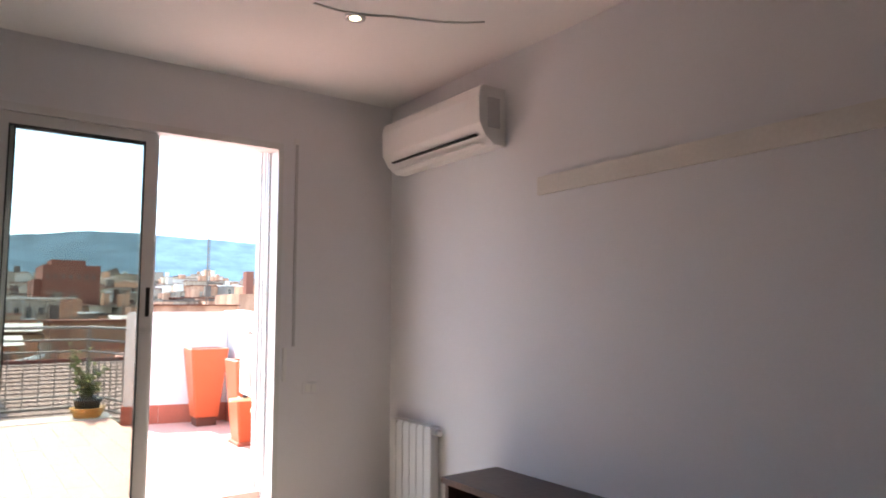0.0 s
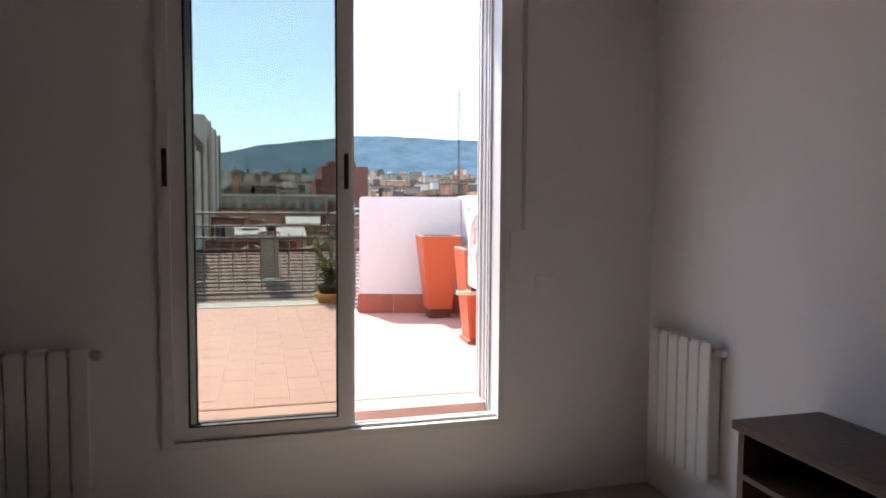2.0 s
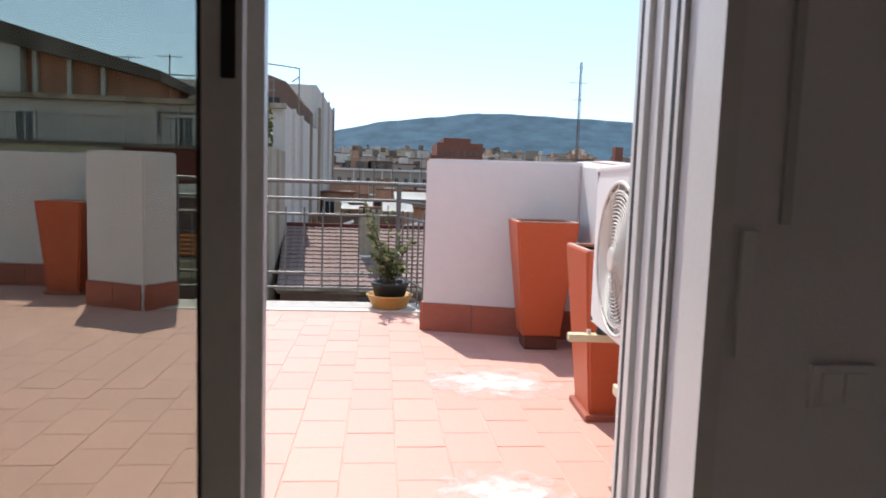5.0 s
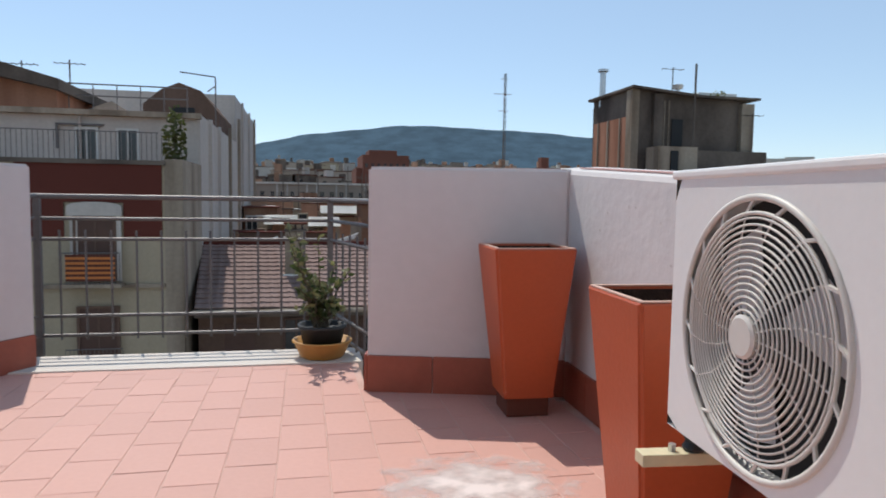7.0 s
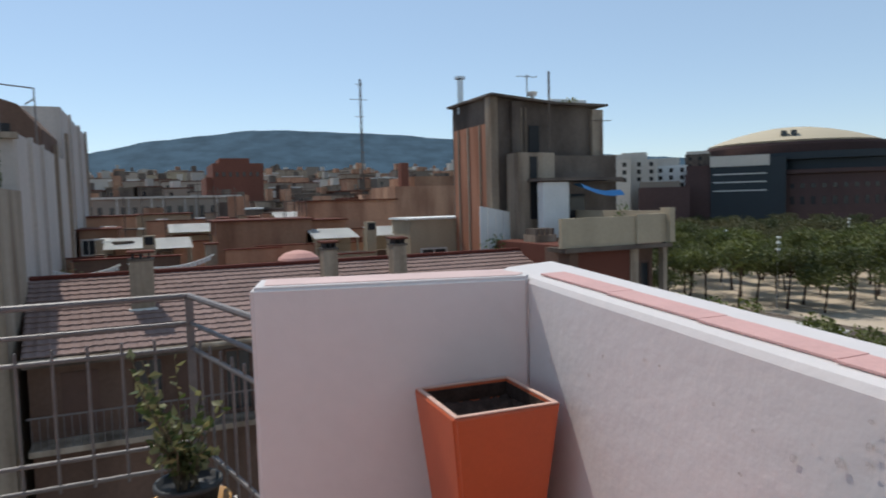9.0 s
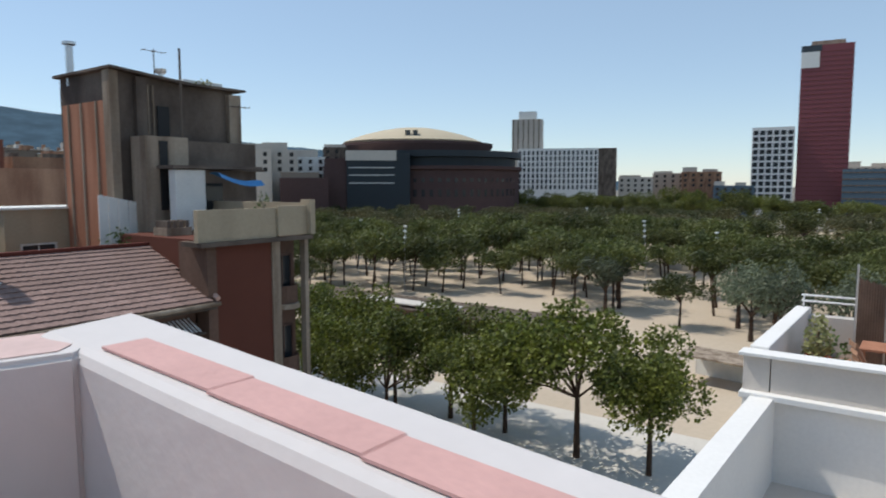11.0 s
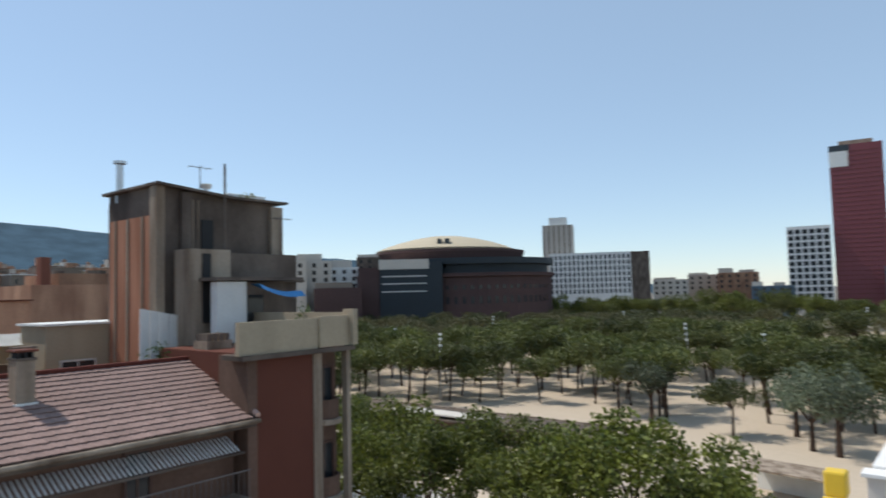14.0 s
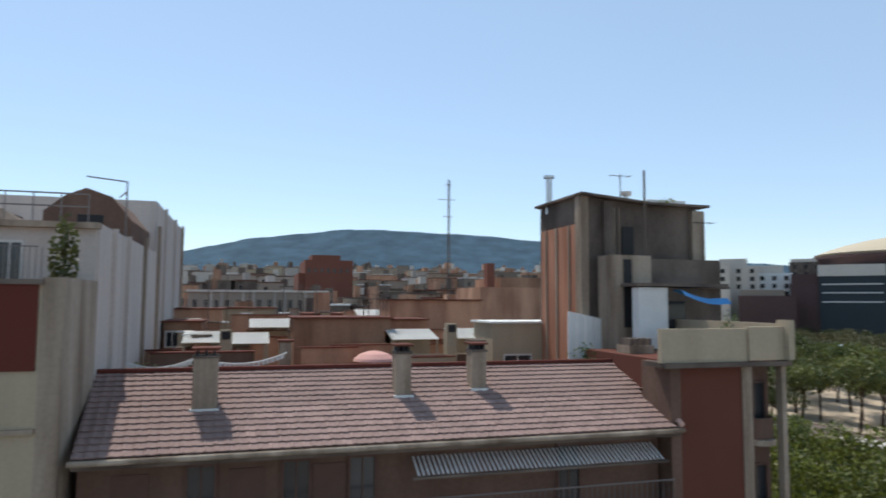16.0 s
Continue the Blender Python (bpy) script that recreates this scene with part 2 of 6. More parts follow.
# ---- mesh tools ----
def block(bm, x0, x1, y0, y1, z0, z1, taper=0.0):
    """A box; taper pulls its foot in by that much on each side."""
    x0, x1, y0, y1, z0, z1 = min(x0, x1), max(x0, x1), min(y0, y1), max(y0, y1), min(z0, z1), max(z0, z1)
    v = [bm.verts.new(p) for p in ((x0 + taper, y0 + taper, z0), (x1 - taper, y0 + taper, z0), (x1 - taper, y1 - taper, z0), (x0 + taper, y1 - taper, z0),
                                   (x0, y0, z1), (x1, y0, z1), (x1, y1, z1), (x0, y1, z1))]
    for f in ((3, 2, 1, 0), (4, 5, 6, 7), (0, 1, 5, 4), (1, 2, 6, 5), (2, 3, 7, 6), (3, 0, 4, 7)):
        bm.faces.new([v[i] for i in f])
    return bm


def rod(bm, a, b, r, n=8, r2=None):
    """A closed round bar from a to b."""
    a, b = Vector(a), Vector(b)
    q = (b - a).to_track_quat("Z", "Y")
    rings = []
    for p, rr in ((a, r), (b, r if r2 is None else r2)):
        rings.append([bm.verts.new(p + q @ Vector((rr * math.cos(2 * math.pi * i / n), rr * math.sin(2 * math.pi * i / n), 0))) for i in range(n)])
    for i in range(n):
        bm.faces.new((rings[0][i], rings[0][(i + 1) % n], rings[1][(i + 1) % n], rings[1][i]))
    bm.faces.new(rings[0][::-1])
    bm.faces.new(rings[1])
    return bm


def lathe(bm, profile, n=24, m=None):
    """A turned shape from (radius, height) pairs."""
    m = m or Matrix.Identity(4)
    rings = [[bm.verts.new(m @ Vector((r * math.cos(2 * math.pi * i / n), r * math.sin(2 * math.pi * i / n), z))) for i in range(n)] for r, z in profile]
    for a, b in zip(rings, rings[1:]):
        for i in range(n):
            bm.faces.new((a[i], a[(i + 1) % n], b[(i + 1) % n], b[i]))
    bm.faces.new(rings[0][::-1])
    bm.faces.new(rings[-1])
    return bm


def hull(bm, pts, z0, z1):
    """A prism over a plan outline (counter-clockwise)."""
    lo = [bm.verts.new((x, y, z0)) for x, y in pts]
    hi = [bm.verts.new((x, y, z1)) for x, y in pts]
    k = len(pts)
    for i in range(k):
        bm.faces.new((lo[i], lo[(i + 1) % k], hi[(i + 1) % k], hi[i]))
    bm.faces.new(lo[::-1])
    bm.faces.new(hi)
    return bm


def B(*args, **kw):
    return block(bmesh.new(), *args, **kw)


def part(name, bm, material, parent=None, label="", bevel=0.0, smooth=False, m=None, **tags):
    if bevel:
        bmesh.ops.bevel(bm, geom=bm.edges[:], offset=bevel, segments=2, affect="EDGES", profile=0.5)
    me = bpy.data.meshes.new(name)
    if smooth:
        for f in bm.faces:
            f.smooth = True
    bm.normal_update()
    bm.to_mesh(me)
    bm.free()
    me.materials.append(material)
    ob = new(name, me)
    if parent:
        ob.parent = parent
    if m is not None:
        ob.matrix_basis = m
    return tagged(ob, label=label, **tags)


def thing(name, label, category, m=None, group=""):
    ob = new(name)
    ob.empty_display_size = 0.2
    if m is not None:
        ob.matrix_basis = m
    return tagged(ob, label=label, category=category, group=group)


def structure(name, bm, material, **kw):
    return part(name, bm, material, kind="structure", **kw)


def share(ob, name, parent, m):
    """Another object on the same mesh."""
    o = new(name, ob.data)
    o.parent, o.matrix_basis = parent, m
    return o


GROUND = -19.0
# ---- the room ----
RX0, RX1, RY0, RY1, RZ0, RZ1 = -1.9, 2.62, -3.2, 4.22, -0.48, 2.69
DX0, DX1, DZ0, DZ1 = 0.10, 1.76, -0.07, 2.29   # door opening
T = 0.36                                        # wall thickness
structure("floor", B(RX0 - T, RX1 + T, RY0 - T, RY1 + T, RZ0 - 0.25, RZ0), M_ROOMFLOOR)
structure("ceiling", B(RX0 - T, RX1 + T, RY0 - T, RY1 + T + 0.1, RZ1, RZ1 + 0.25), M_CEIL)
structure("wall_east", B(RX1, RX1 + T, RY0 - T, RY1 + T, RZ0 - 0.2, RZ1), M_WALL)
structure("wall_west", B(RX0 - T, RX0, RY0 - T, RY1 + T, RZ0 - 0.2, RZ1), M_WALL)
structure("wall_south", B(RX0, RX1, RY0 - T, RY0, RZ0 - 0.2, RZ1), M_WALL)
bm = bmesh.new()
block(bm, RX0, DX0, RY1, RY1 + T, RZ0 - 0.2, RZ1)
block(bm, DX1, RX1, RY1, RY1 + T, RZ0 - 0.2, RZ1)
block(bm, DX0, DX1, RY1, RY1 + T, DZ1, RZ1)
block(bm, DX0, DX1, RY1, RY1 + T, RZ0 - 0.2, DZ0)
structure("wall_north", bm, M_WALL)

# sliding terrace door
door = tagged(new("door_1"), kind="structure")
bm = bmesh.new()
Y0, Y1 = RY1 - 0.02, RY1 + 0.11
block(bm, DX0, DX0 + 0.05, Y0, Y1, DZ0, DZ1)
block(bm, DX1 - 0.035, DX1, Y0, Y1, DZ0, DZ1)
block(bm, DX0 + 0.05, DX1 - 0.035, Y0, Y1, DZ1 - 0.045, DZ1)
block(bm, DX0 + 0.05, DX1 - 0.035, Y0, Y1, DZ0, DZ0 + 0.03)
for y in (Y0 + 0.035, Y0 + 0.08):
    block(bm, DX0 + 0.05, DX1 - 0.035, y, y + 0.008, DZ0 + 0.03, DZ0 + 0.045)
part("door_frame", bm, M_PVC, door, "white lacquered sliding door frame")


def sash(x0, x1, y):
    w, d = 0.062, 0.034
    z0, z1 = DZ0 + 0.032, DZ1 - 0.047
    bm = bmesh.new()
    block(bm, x0, x0 + w, y, y + d, z0, z1)
    block(bm, x1 - w, x1, y, y + d, z0, z1)
    block(bm, x0 + w, x1 - w, y, y + d, z0, z0 + w)
    block(bm, x0 + w, x1 - w, y, y + d, z1 - w, z1)
    s = part("door_sash", bm, M_PVC, door)
    bm = bmesh.new()
    g = 0.008
    block(bm, x0 + w, x0 + w + g, y + 0.003, y + d - 0.003, z0 + w, z1 - w)
    block(bm, x1 - w - g, x1 - w, y + 0.003, y + d - 0.003, z0 + w, z1 - w)
    block(bm, x0 + w + g, x1 - w - g, y + 0.003, y + d - 0.003, z0 + w, z0 + w + g)
    block(bm, x0 + w + g, x1 - w - g, y + 0.003, y + d - 0.003, z1 - w - g, z1 - w)
    part("gasket", bm, M_GASKET, s)
    p = part("pane", B(x0 + w + g, x1 - w - g, y + 0.014, y + 0.019, z0 + w + g, z1 - w - g), M_GLASS, s, "green-tinted glass pane")
    p.visible_shadow = False
    return s


sash(DX0 + 0.05, 0.965, Y0 + 0.02)
sash(DX0 + 0.08, 0.99, Y0 + 0.07)
for hx in (DX0 + 0.02, 0.933):
    part("door_handle", B(hx, hx + 0.022, Y0 - 0.006 if hx < 0.5 else Y0 + 0.014, Y0 + 0.001 if hx < 0.5 else Y0 + 0.021, 1.14, 1.31), M_GASKET, door, "black recessed pull", bevel=0.002)

for gx in (DX0, DX1 - 0.045):
    gd = part("shutter_guide", B(gx, gx + 0.045, Y1 + 0.004, Y1 + 0.05, DZ0, DZ1), M_PVC, door)
    part("guide_brush", B(gx + (0.045 if gx < 1 else -0.001), gx + (0.046 if gx < 1 else 0.0), Y1 + 0.02, Y1 + 0.034, DZ0, DZ1), M_GASKET, gd)
part("door_sill", B(DX0 + 0.001, DX1 - 0.001, Y1 + 0.055, RY1 + T - 0.005, DZ0 - 0.02, -0.005), M_TILE, door, "terracotta outer sill")
for ry, rw, rd in ((4.385, 0.030, 0.008), (4.425, 0.012, 0.014), (4.450, 0.034, 0.006), (4.492, 0.010, 0.016), (4.510, 0.030, 0.008)):
    part("jamb_rib", B(DX1 - 0.03 - rd, DX1 - 0.0301, ry, ry + rw, DZ0, DZ1), M_PVC, door, bevel=0.002)
part("jamb_slot", B(DX1 - 0.034, DX1 - 0.0302, 4.550, 4.566, DZ0, DZ1), M_GASKET, door, "black brush seal")
part("reveal_post", B(DX1 - 0.03, DX1 + 0.004, Y1 + 0.06, RY1 + T + 0.012, DZ0, DZ1), M_PVC, door)

# ---- the terrace ----
PH = 1.16           # height of the parapets
CORNER, F_END = (2.475, 7.375), (1.49, 7.63)


def side_top(y):
    """The side parapet's top falls gently towards the house."""
    return PH - 0.062 * (CORNER[1] - y)


def side_x(y):
    """The side parapet stands a little askew: further out at the corner than by the house."""
    return 2.42 + 0.055 * (y - 4.6) / 2.8


structure("terrace_floor", hull(bmesh.new(), [(-4.2, 4.585), (2.43, 4.585), (2.48, 7.3), (1.49, 7.75), (1.49, 8.5), (-0.6, 8.5), (-0.95, 9.3), (-4.2, 9.5)], -0.3, -0.0028), M_GROUT)
structure("edge_kerb", B(-0.62, 1.52, 8.24, 8.62, -0.30, 0.008), M_STONEPALE)


def wall_prism(name, a, b, c, d, top, material=None, z0=-0.3):
    bm = bmesh.new()
    hull(bm, [a, b, c, d], z0, top)
    bmesh.ops.bevel(bm, geom=[e for e in bm.edges if all(v.co.z > top - 0.001 for v in e.verts)] + [e for e in bm.edges if abs(e.verts[0].co.z - e.verts[1].co.z) > 0.5], offset=0.014, segments=3, affect="EDGES")
    for v in bm.verts:   # hand-troweled unevenness
        if v.co.z > 0.5:
            v.co.x += 0.004 * math.sin(v.co.y * 9)
    return structure(name, bm, material or M_PARAPET)


wall_prism("parapet_front", CORNER, (2.70, 7.60), (1.555, 7.90), F_END, PH)
bm = bmesh.new()
N = 28
rows = []
for i in range(N + 1):
    y = CORNER[1] + 0.22 - i * (CORNER[1] + 0.22 - 4.59) / N
    w = 0.0015 * math.sin(i * 0.9)
    t0 = side_top(y)
    sx = side_x(y) + w
    rows.append([bm.verts.new(p) for p in ((sx, y, -0.3), (sx, y, t0 - 0.028), (sx + 0.010, y, t0 - 0.008), (sx + 0.030, y, t0),
                                           (sx + 0.235, y, t0 + 0.012 + w * 0.3), (sx + 0.252, y, t0 - 0.01), (sx + 0.255, y, -0.9))])
for a, b in zip(rows, rows[1:]):
    for i in range(len(a)):
        j = (i + 1) % len(a)
        bm.faces.new((a[i], a[j], b[j], b[i]))
bm.faces.new(rows[0][::-1]), bm.faces.new(rows[-1])
bmesh.ops.recalc_face_normals(bm, faces=bm.faces[:])
side = structure("parapet_side", bm, M_PARAPET)
wall_prism("parapet_left", (-0.50, 8.15), (-0.34, 8.40), (-0.98, 8.68), (-1.0, 8.38), PH)
wall_prism("parapet_return", (-0.80, 8.63), (-0.80, 9.19), (-1.0, 9.19), (-1.0, 8.70), PH)
wall_prism("parapet_far_left", (-0.80, 9.20), (-0.80, 9.42), (-4.2, 9.60), (-4.2, 9.35), PH)

part("pink_wash", hull(bmesh.new(), [(1.545, 7.665), (2.45, 7.42), (2.66, 7.60), (1.585, 7.865)], PH + 0.0005, PH + 0.003), M_PINKWASH, bpy.data.objects["parapet_front"], "pinkish washed top face")

# paint flaked off the side parapet
R = random.Random(11)
bm = bmesh.new()
for k in range(46):
    y, z = R.choice([R.gauss(5.9, 0.12), R.gauss(6.15, 0.25), R.uniform(5.0, 7.1)]), R.choice([R.gauss(0.95, 0.06), R.uniform(0.2, 1.0)])
    if z > side_top(y) - 0.06:
        continue
    n, r = R.randint(5, 7), R.uniform(0.004, 0.013)
    vs = [bm.verts.new((side_x(y) - 0.0055, y + r * R.uniform(0.5, 1.4) * math.cos(6.283 * i / n), z + r * R.uniform(0.5, 1.4) * math.sin(6.283 * i / n))) for i in range(n)]
    bm.faces.new(vs[::-1])
part("flaked_paint", bm, M_FLAKE, side, kind="stuff")

# pink coping slabs set along the top of the side parapet, and pinkish wash on the front one
bm = bmesh.new()
L = 0.40
block(bm, 0, 0.105, -L / 2 + 0.002, L / 2 - 0.002, 0, 0.006)
coping = part("coping_slab", bm, M_COPING, side)
coping.matrix_basis = Matrix.Translation((side_x(7.16) + 0.045, 7.16, side_top(7.16) + 0.004)) @ pose(0, 0, 0, -3.55 * -1, 0, 0)
for i in range(1, 7):
    y = 7.16 - i * L
    share(coping, "coping_slab", side, Matrix.Translation((side_x(y) + 0.045, y, side_top(y) + 0.004)) @ pose(0, 0, 0, 3.55, 0, 0))

# skirting tiles along the foot of the walls
def skirting(a, b, count, flip=False):
    a, b = Vector((*a, 0)), Vector((*b, 0))
    d = b - a
    ang = math.degrees(math.atan2(d.y, d.x))
    w = d.length / count
    bm = bmesh.new()
    block(bm, 0.002, w - 0.002, -0.012, 0.004, 0.0, 0.185)
    block(bm, 0.004, w - 0.004, -0.010, 0.004, 0.185, 0.190)
    first = part("skirting_tile", bm, M_SKIRT, skirt)
    for i in range(count):
        m = Matrix.Translation(a + d * (i / count)) @ pose(0, 0, 0, 0, 0, ang)
        if i == 0:
            first.matrix_basis = m
        else:
            share(first, "skirting_tile", skirt, m)


skirt = tagged(new("skirting"), kind="structure")
skirting(F_END, CORNER, 3)
skirting((side_x(7.35) - 0.003, 7.35), (side_x(4.6) - 0.003, 4.60), 10)
skirting((1.545, 7.86), (1.485, 7.64), 1)
skirting((-1.0, 8.375), (-0.53, 8.165), 2)
skirting((-4.2, 9.345), (-1.0, 9.20), 11)


def planter(m, h=0.79, w=0.37, b=0.25, label="", foot=0.03):
    t = thing("planter", label, "planter", m, "tall square planters")
    k = 0.022
    bm = bmesh.new()
    rings = []
    for hw, z in ((b / 2, foot), (b / 2 + 0.004, foot + 0.03), (w / 2, h - 0.006), (w / 2 - 0.004, h), (w / 2 - k, h), (w / 2 - k - 0.012, h - 0.12)):
        rings.append([bm.verts.new((sx * hw, sy * hw, z)) for sx, sy in ((-1, -1), (1, -1), (1, 1), (-1, 1))])
    for a, c in zip(rings, rings[1:]):
        for i in range(4):
            bm.faces.new((a[i], a[(i + 1) % 4], c[(i + 1) % 4], c[i]))
    bm.faces.new(rings[0][::-1])
    bmesh.ops.bevel(bm, geom=[e for e in bm.edges if abs(e.verts[0].co.z - e.verts[1].co.z) > 0.3], offset=0.012, segments=3, affect="EDGES")
    part("body", bm, M_POT, t)
    bm = bmesh.new()
    z = h + 0.0015
    for x0, x1, y0, y1 in ((-w / 2 + .006, w / 2 - .006, -w / 2 + .006, -w / 2 + k), (-w / 2 + .006, w / 2 - .006, w / 2 - k, w / 2 - .006), (-w / 2 + .006, -w / 2 + k, -w / 2 + k, w / 2 - k), (w / 2 - k, w / 2 - .006, -w / 2 + k, w / 2 - k)):
        block(bm, x0, x1, y0, y1, z, z + 0.004)
    part("rim", bm, M_POTRIM, t, "worn pale clay rim")
    bm = bmesh.new()
    n = 12
    hw = w / 2 - k - 0.014
    rr = random.Random(int(h * 1000))
    g = [[bm.verts.new((-hw + 2 * hw * i / n, -hw + 2 * hw * j / n, h - 0.055 + rr.uniform(-0.012, 0.012))) for i in range(n + 1)] for j in range(n + 1)]
    for j in range(n):
        for i in range(n):
            bm.faces.new((g[j][i], g[j][i + 1], g[j + 1][i + 1], g[j + 1][i]))
    part("soil", bm, M_SOIL, t, "dry dark soil")
    # Inner faces below the rim take the soil's dark colour.
    bm = bmesh.new()
    q = w / 2 - k
    for x0, x1, y0, y1 in ((-q, q, -q, -q + .006), (-q, q, q - .006, q), (-q, -q + .006, -q + .006, q - .006), (q - .006, q, -q + .006, q - .006)):
        block(bm, x0, x1, y0, y1, h - 0.07, h - 0.008)
    part("lining", bm, M_SOIL, t, "dark inner face")
    # A tall foot is added; narrow and dark, it stands for shade below.
    q = b / 2 + (0.022 if foot < 0.05 else -0.015)
    part("saucer", B(-q, q, -q, q, 0, foot), M_SKIRT if foot < 0.05 else M_BRICKDARK, t, "dull dark red foot", bevel=0.006)
    return t


planter(pose(2.189, 7.205, 0, 0, 0, -2.5), 0.785, 0.376, 0.232, foot=0.09, label="orange glazed square planter with bare soil, tucked into the parapet corner")
planter(pose(2.225, 5.985, 0, 0, 0, -2.5), 0.735, 0.37, 0.245, "faded orange square planter with dry soil, beside the outdoor unit")
planter(pose(-1.36, 8.93, 0, 0, 0, -3), 0.76, label="orange glazed square planter standing before the recessed white parapet")

# outdoor unit, facing -x; its own x runs into the wall, y along the face
AC = pose(1.945, 5.14, 0.0, 0, 0, -5)
ac = thing("outdoor_unit", "white outdoor cooling unit with round beige fan grille on brackets", "air conditioner", AC)
AZ0, AZ1, AY0, AY1, AD = 0.50, 1.055, -0.36, 0.43, 0.29
FY0, FZ0, FR = 0.115, 0.765, 0.252
bm = bmesh.new()
# front sheet with a round hole
ringn = 48
inner = [bm.verts.new((0, FY0 + FR * math.cos(2 * math.pi * i / ringn), FZ0 + FR * math.sin(2 * math.pi * i / ringn))) for i in range(ringn)]


def to_edge(c, s):
    ky = ((AY1 - FY0) / c if c > 0 else (AY0 - FY0) / c) if abs(c) > 1e-6 else 1e9
    kz = ((AZ1 - FZ0) / s if s > 0 else (AZ0 - FZ0) / s) if abs(s) > 1e-6 else 1e9
    k = min(ky, kz)
    return (0, FY0 + k * c, FZ0 + k * s)


outer = [bm.verts.new(to_edge(math.cos(2 * math.pi * i / ringn), math.sin(2 * math.pi * i / ringn))) for i in range(ringn)]
for i in range(ringn):
    j = (i + 1) % ringn
    bm.faces.new((inner[i], inner[j], outer[j], outer[i]))
deep = [bm.verts.new((0.05, v.co.y, v.co.z)) for v in inner]
for i in range(ringn):
    j = (i + 1) % ringn
    bm.faces.new((inner[j], inner[i], deep[i], deep[j]))
part("front_panel", bm, M_ACBODY, ac)
bm = bmesh.new()
k = 0.012
lo = [(0, AY0), (0, AY1), (k, AY1 + k), (AD, AY1 + k), (AD, AY0 - k), (k, AY0 - k)]
vs0 = [bm.verts.new((x, y, AZ0)) for x, y in lo]
vs1 = [bm.verts.new((x, y, AZ1)) for x, y in lo]
for i in range(1, 6):
    j = (i + 1) % 6
    bm.faces.new((vs0[i], vs0[j], vs1[j], vs1[i]))
bm.faces.new(vs0), bm.faces.new(vs1[::-1])
bmesh.ops.recalc_face_normals(bm, faces=bm.faces[:])
part("casing", bm, M_ACBODY, ac)
part("top_lid", B(-0.006, AD + 0.004, AY0 - k - 0.003, AY1 + k + 0.003, AZ1 - 0.002, AZ1 + 0.018), M_ACBODY, ac, bevel=0.006)
# A black disc paints the shaded depth behind the guard.
bm = bmesh.new()
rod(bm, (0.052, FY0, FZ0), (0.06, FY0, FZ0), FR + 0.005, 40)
part("fan_recess", bm, M_BLACK, ac, "black disc painting the shaded depth behind the grille")
for b in range(3):
    bm = bmesh.new()
    a0 = b * 2.094 + 0.5
    vs = []
    for rr_, da, dx in ((0.05, -0.3, 0.035), (0.05, 0.3, 0.045), (0.21, 0.75, 0.05), (0.215, 0.25, 0.04), (0.19, -0.15, 0.035)):
        vs.append(bm.verts.new((dx, FY0 + rr_ * math.cos(a0 + da), FZ0 + rr_ * math.sin(a0 + da))))
    bm.faces.new(vs)
    part("fan_blade", bm, M_GREYPL, ac, "grey fan blade at rest")
fg = part("grille_hub", lathe(bmesh.new(), [(0.001, -0.012), (0.034, -0.012), (0.040, -0.008), (0.040, 0.006), (0.001, 0.006)], 24, Matrix.Translation((-0.012, FY0, FZ0)) @ pose(0, 0, 0, 0, 90, 0)), M_GRILLE, ac, smooth=False)


def torus(bm, c, R_, r, n=56, k=6, bulge=0.0):
    ring = []
    for i in range(n):
        a = 2 * math.pi * i / n
        ring.append([bm.verts.new((c[0] + r * math.cos(2 * math.pi * j / k), c[1] + (R_ + r * math.sin(2 * math.pi * j / k)) * math.cos(a), c[2] + (R_ + r * math.sin(2 * math.pi * j / k)) * math.sin(a))) for j in range(k)])
    for i in range(n):
        for j in range(k):
            bm.faces.new((ring[i][j], ring[i][(j + 1) % k], ring[(i + 1) % n][(j + 1) % k], ring[(i + 1) % n][j]))


def dish(r):
    return -0.016 + 0.020 * (r / FR) ** 2


for r, q in [(0.048 + i * 0.0118, 0.0023) for i in range(15)] + [(0.222, 0.0042), (0.250, 0.007)]:
    bm = bmesh.new()
    torus(bm, (0.0 if r > 0.24 else dish(r), FY0, FZ0), r, q)
    part("guard_ring", bm, M_GRILLE, ac, "beige guard ring", smooth=True)
for i in range(16):
    bm = bmesh.new()
    a = 2 * math.pi * i / 16
    pts = []
    for q, r in enumerate((0.038, 0.09, 0.15, 0.218)):
        aa = a + 0.22 * (r / 0.22) ** 2
        pts.append((dish(r) + 0.001, FY0 + r * math.cos(aa), FZ0 + r * math.sin(aa)))
    aa = a + 0.34
    pts.append((0.002, FY0 + 0.249 * math.cos(aa), FZ0 + 0.249 * math.sin(aa)))
    for p, q in zip(pts[:-2], pts[1:-1]):
        rod(bm, p, q, 0.0017, 5)
    rod(bm, pts[-2], pts[-1], 0.0042, 5)
    part("guard_spoke", bm, M_GRILLE, ac, "beige curved guard spoke")
# side badge and lines of print
BY = -0.290
bm = rod(bmesh.new(), (0.0, BY, 0.935), (-0.003, BY, 0.935), 0.072, 40)
badge = part("badge", bm, M_RED, ac, "round red badge")
bm = bmesh.new()
for a0, a1, r in ((0.1, 4.9, 0.055),):
    n = 22
    for i in range(n):
        a, b = a0 + (a1 - a0) * i / n, a0 + (a1 - a0) * (i + 1) / n
        rod(bm, (-0.0045, BY + r * math.cos(a), 0.935 + r * math.sin(a)), (-0.0045, BY + r * math.cos(b), 0.935 + r * math.sin(b)), 0.0022, 4)
block(bm, -0.006, -0.003, BY - 0.002, BY + 0.002, 0.905, 0.955)
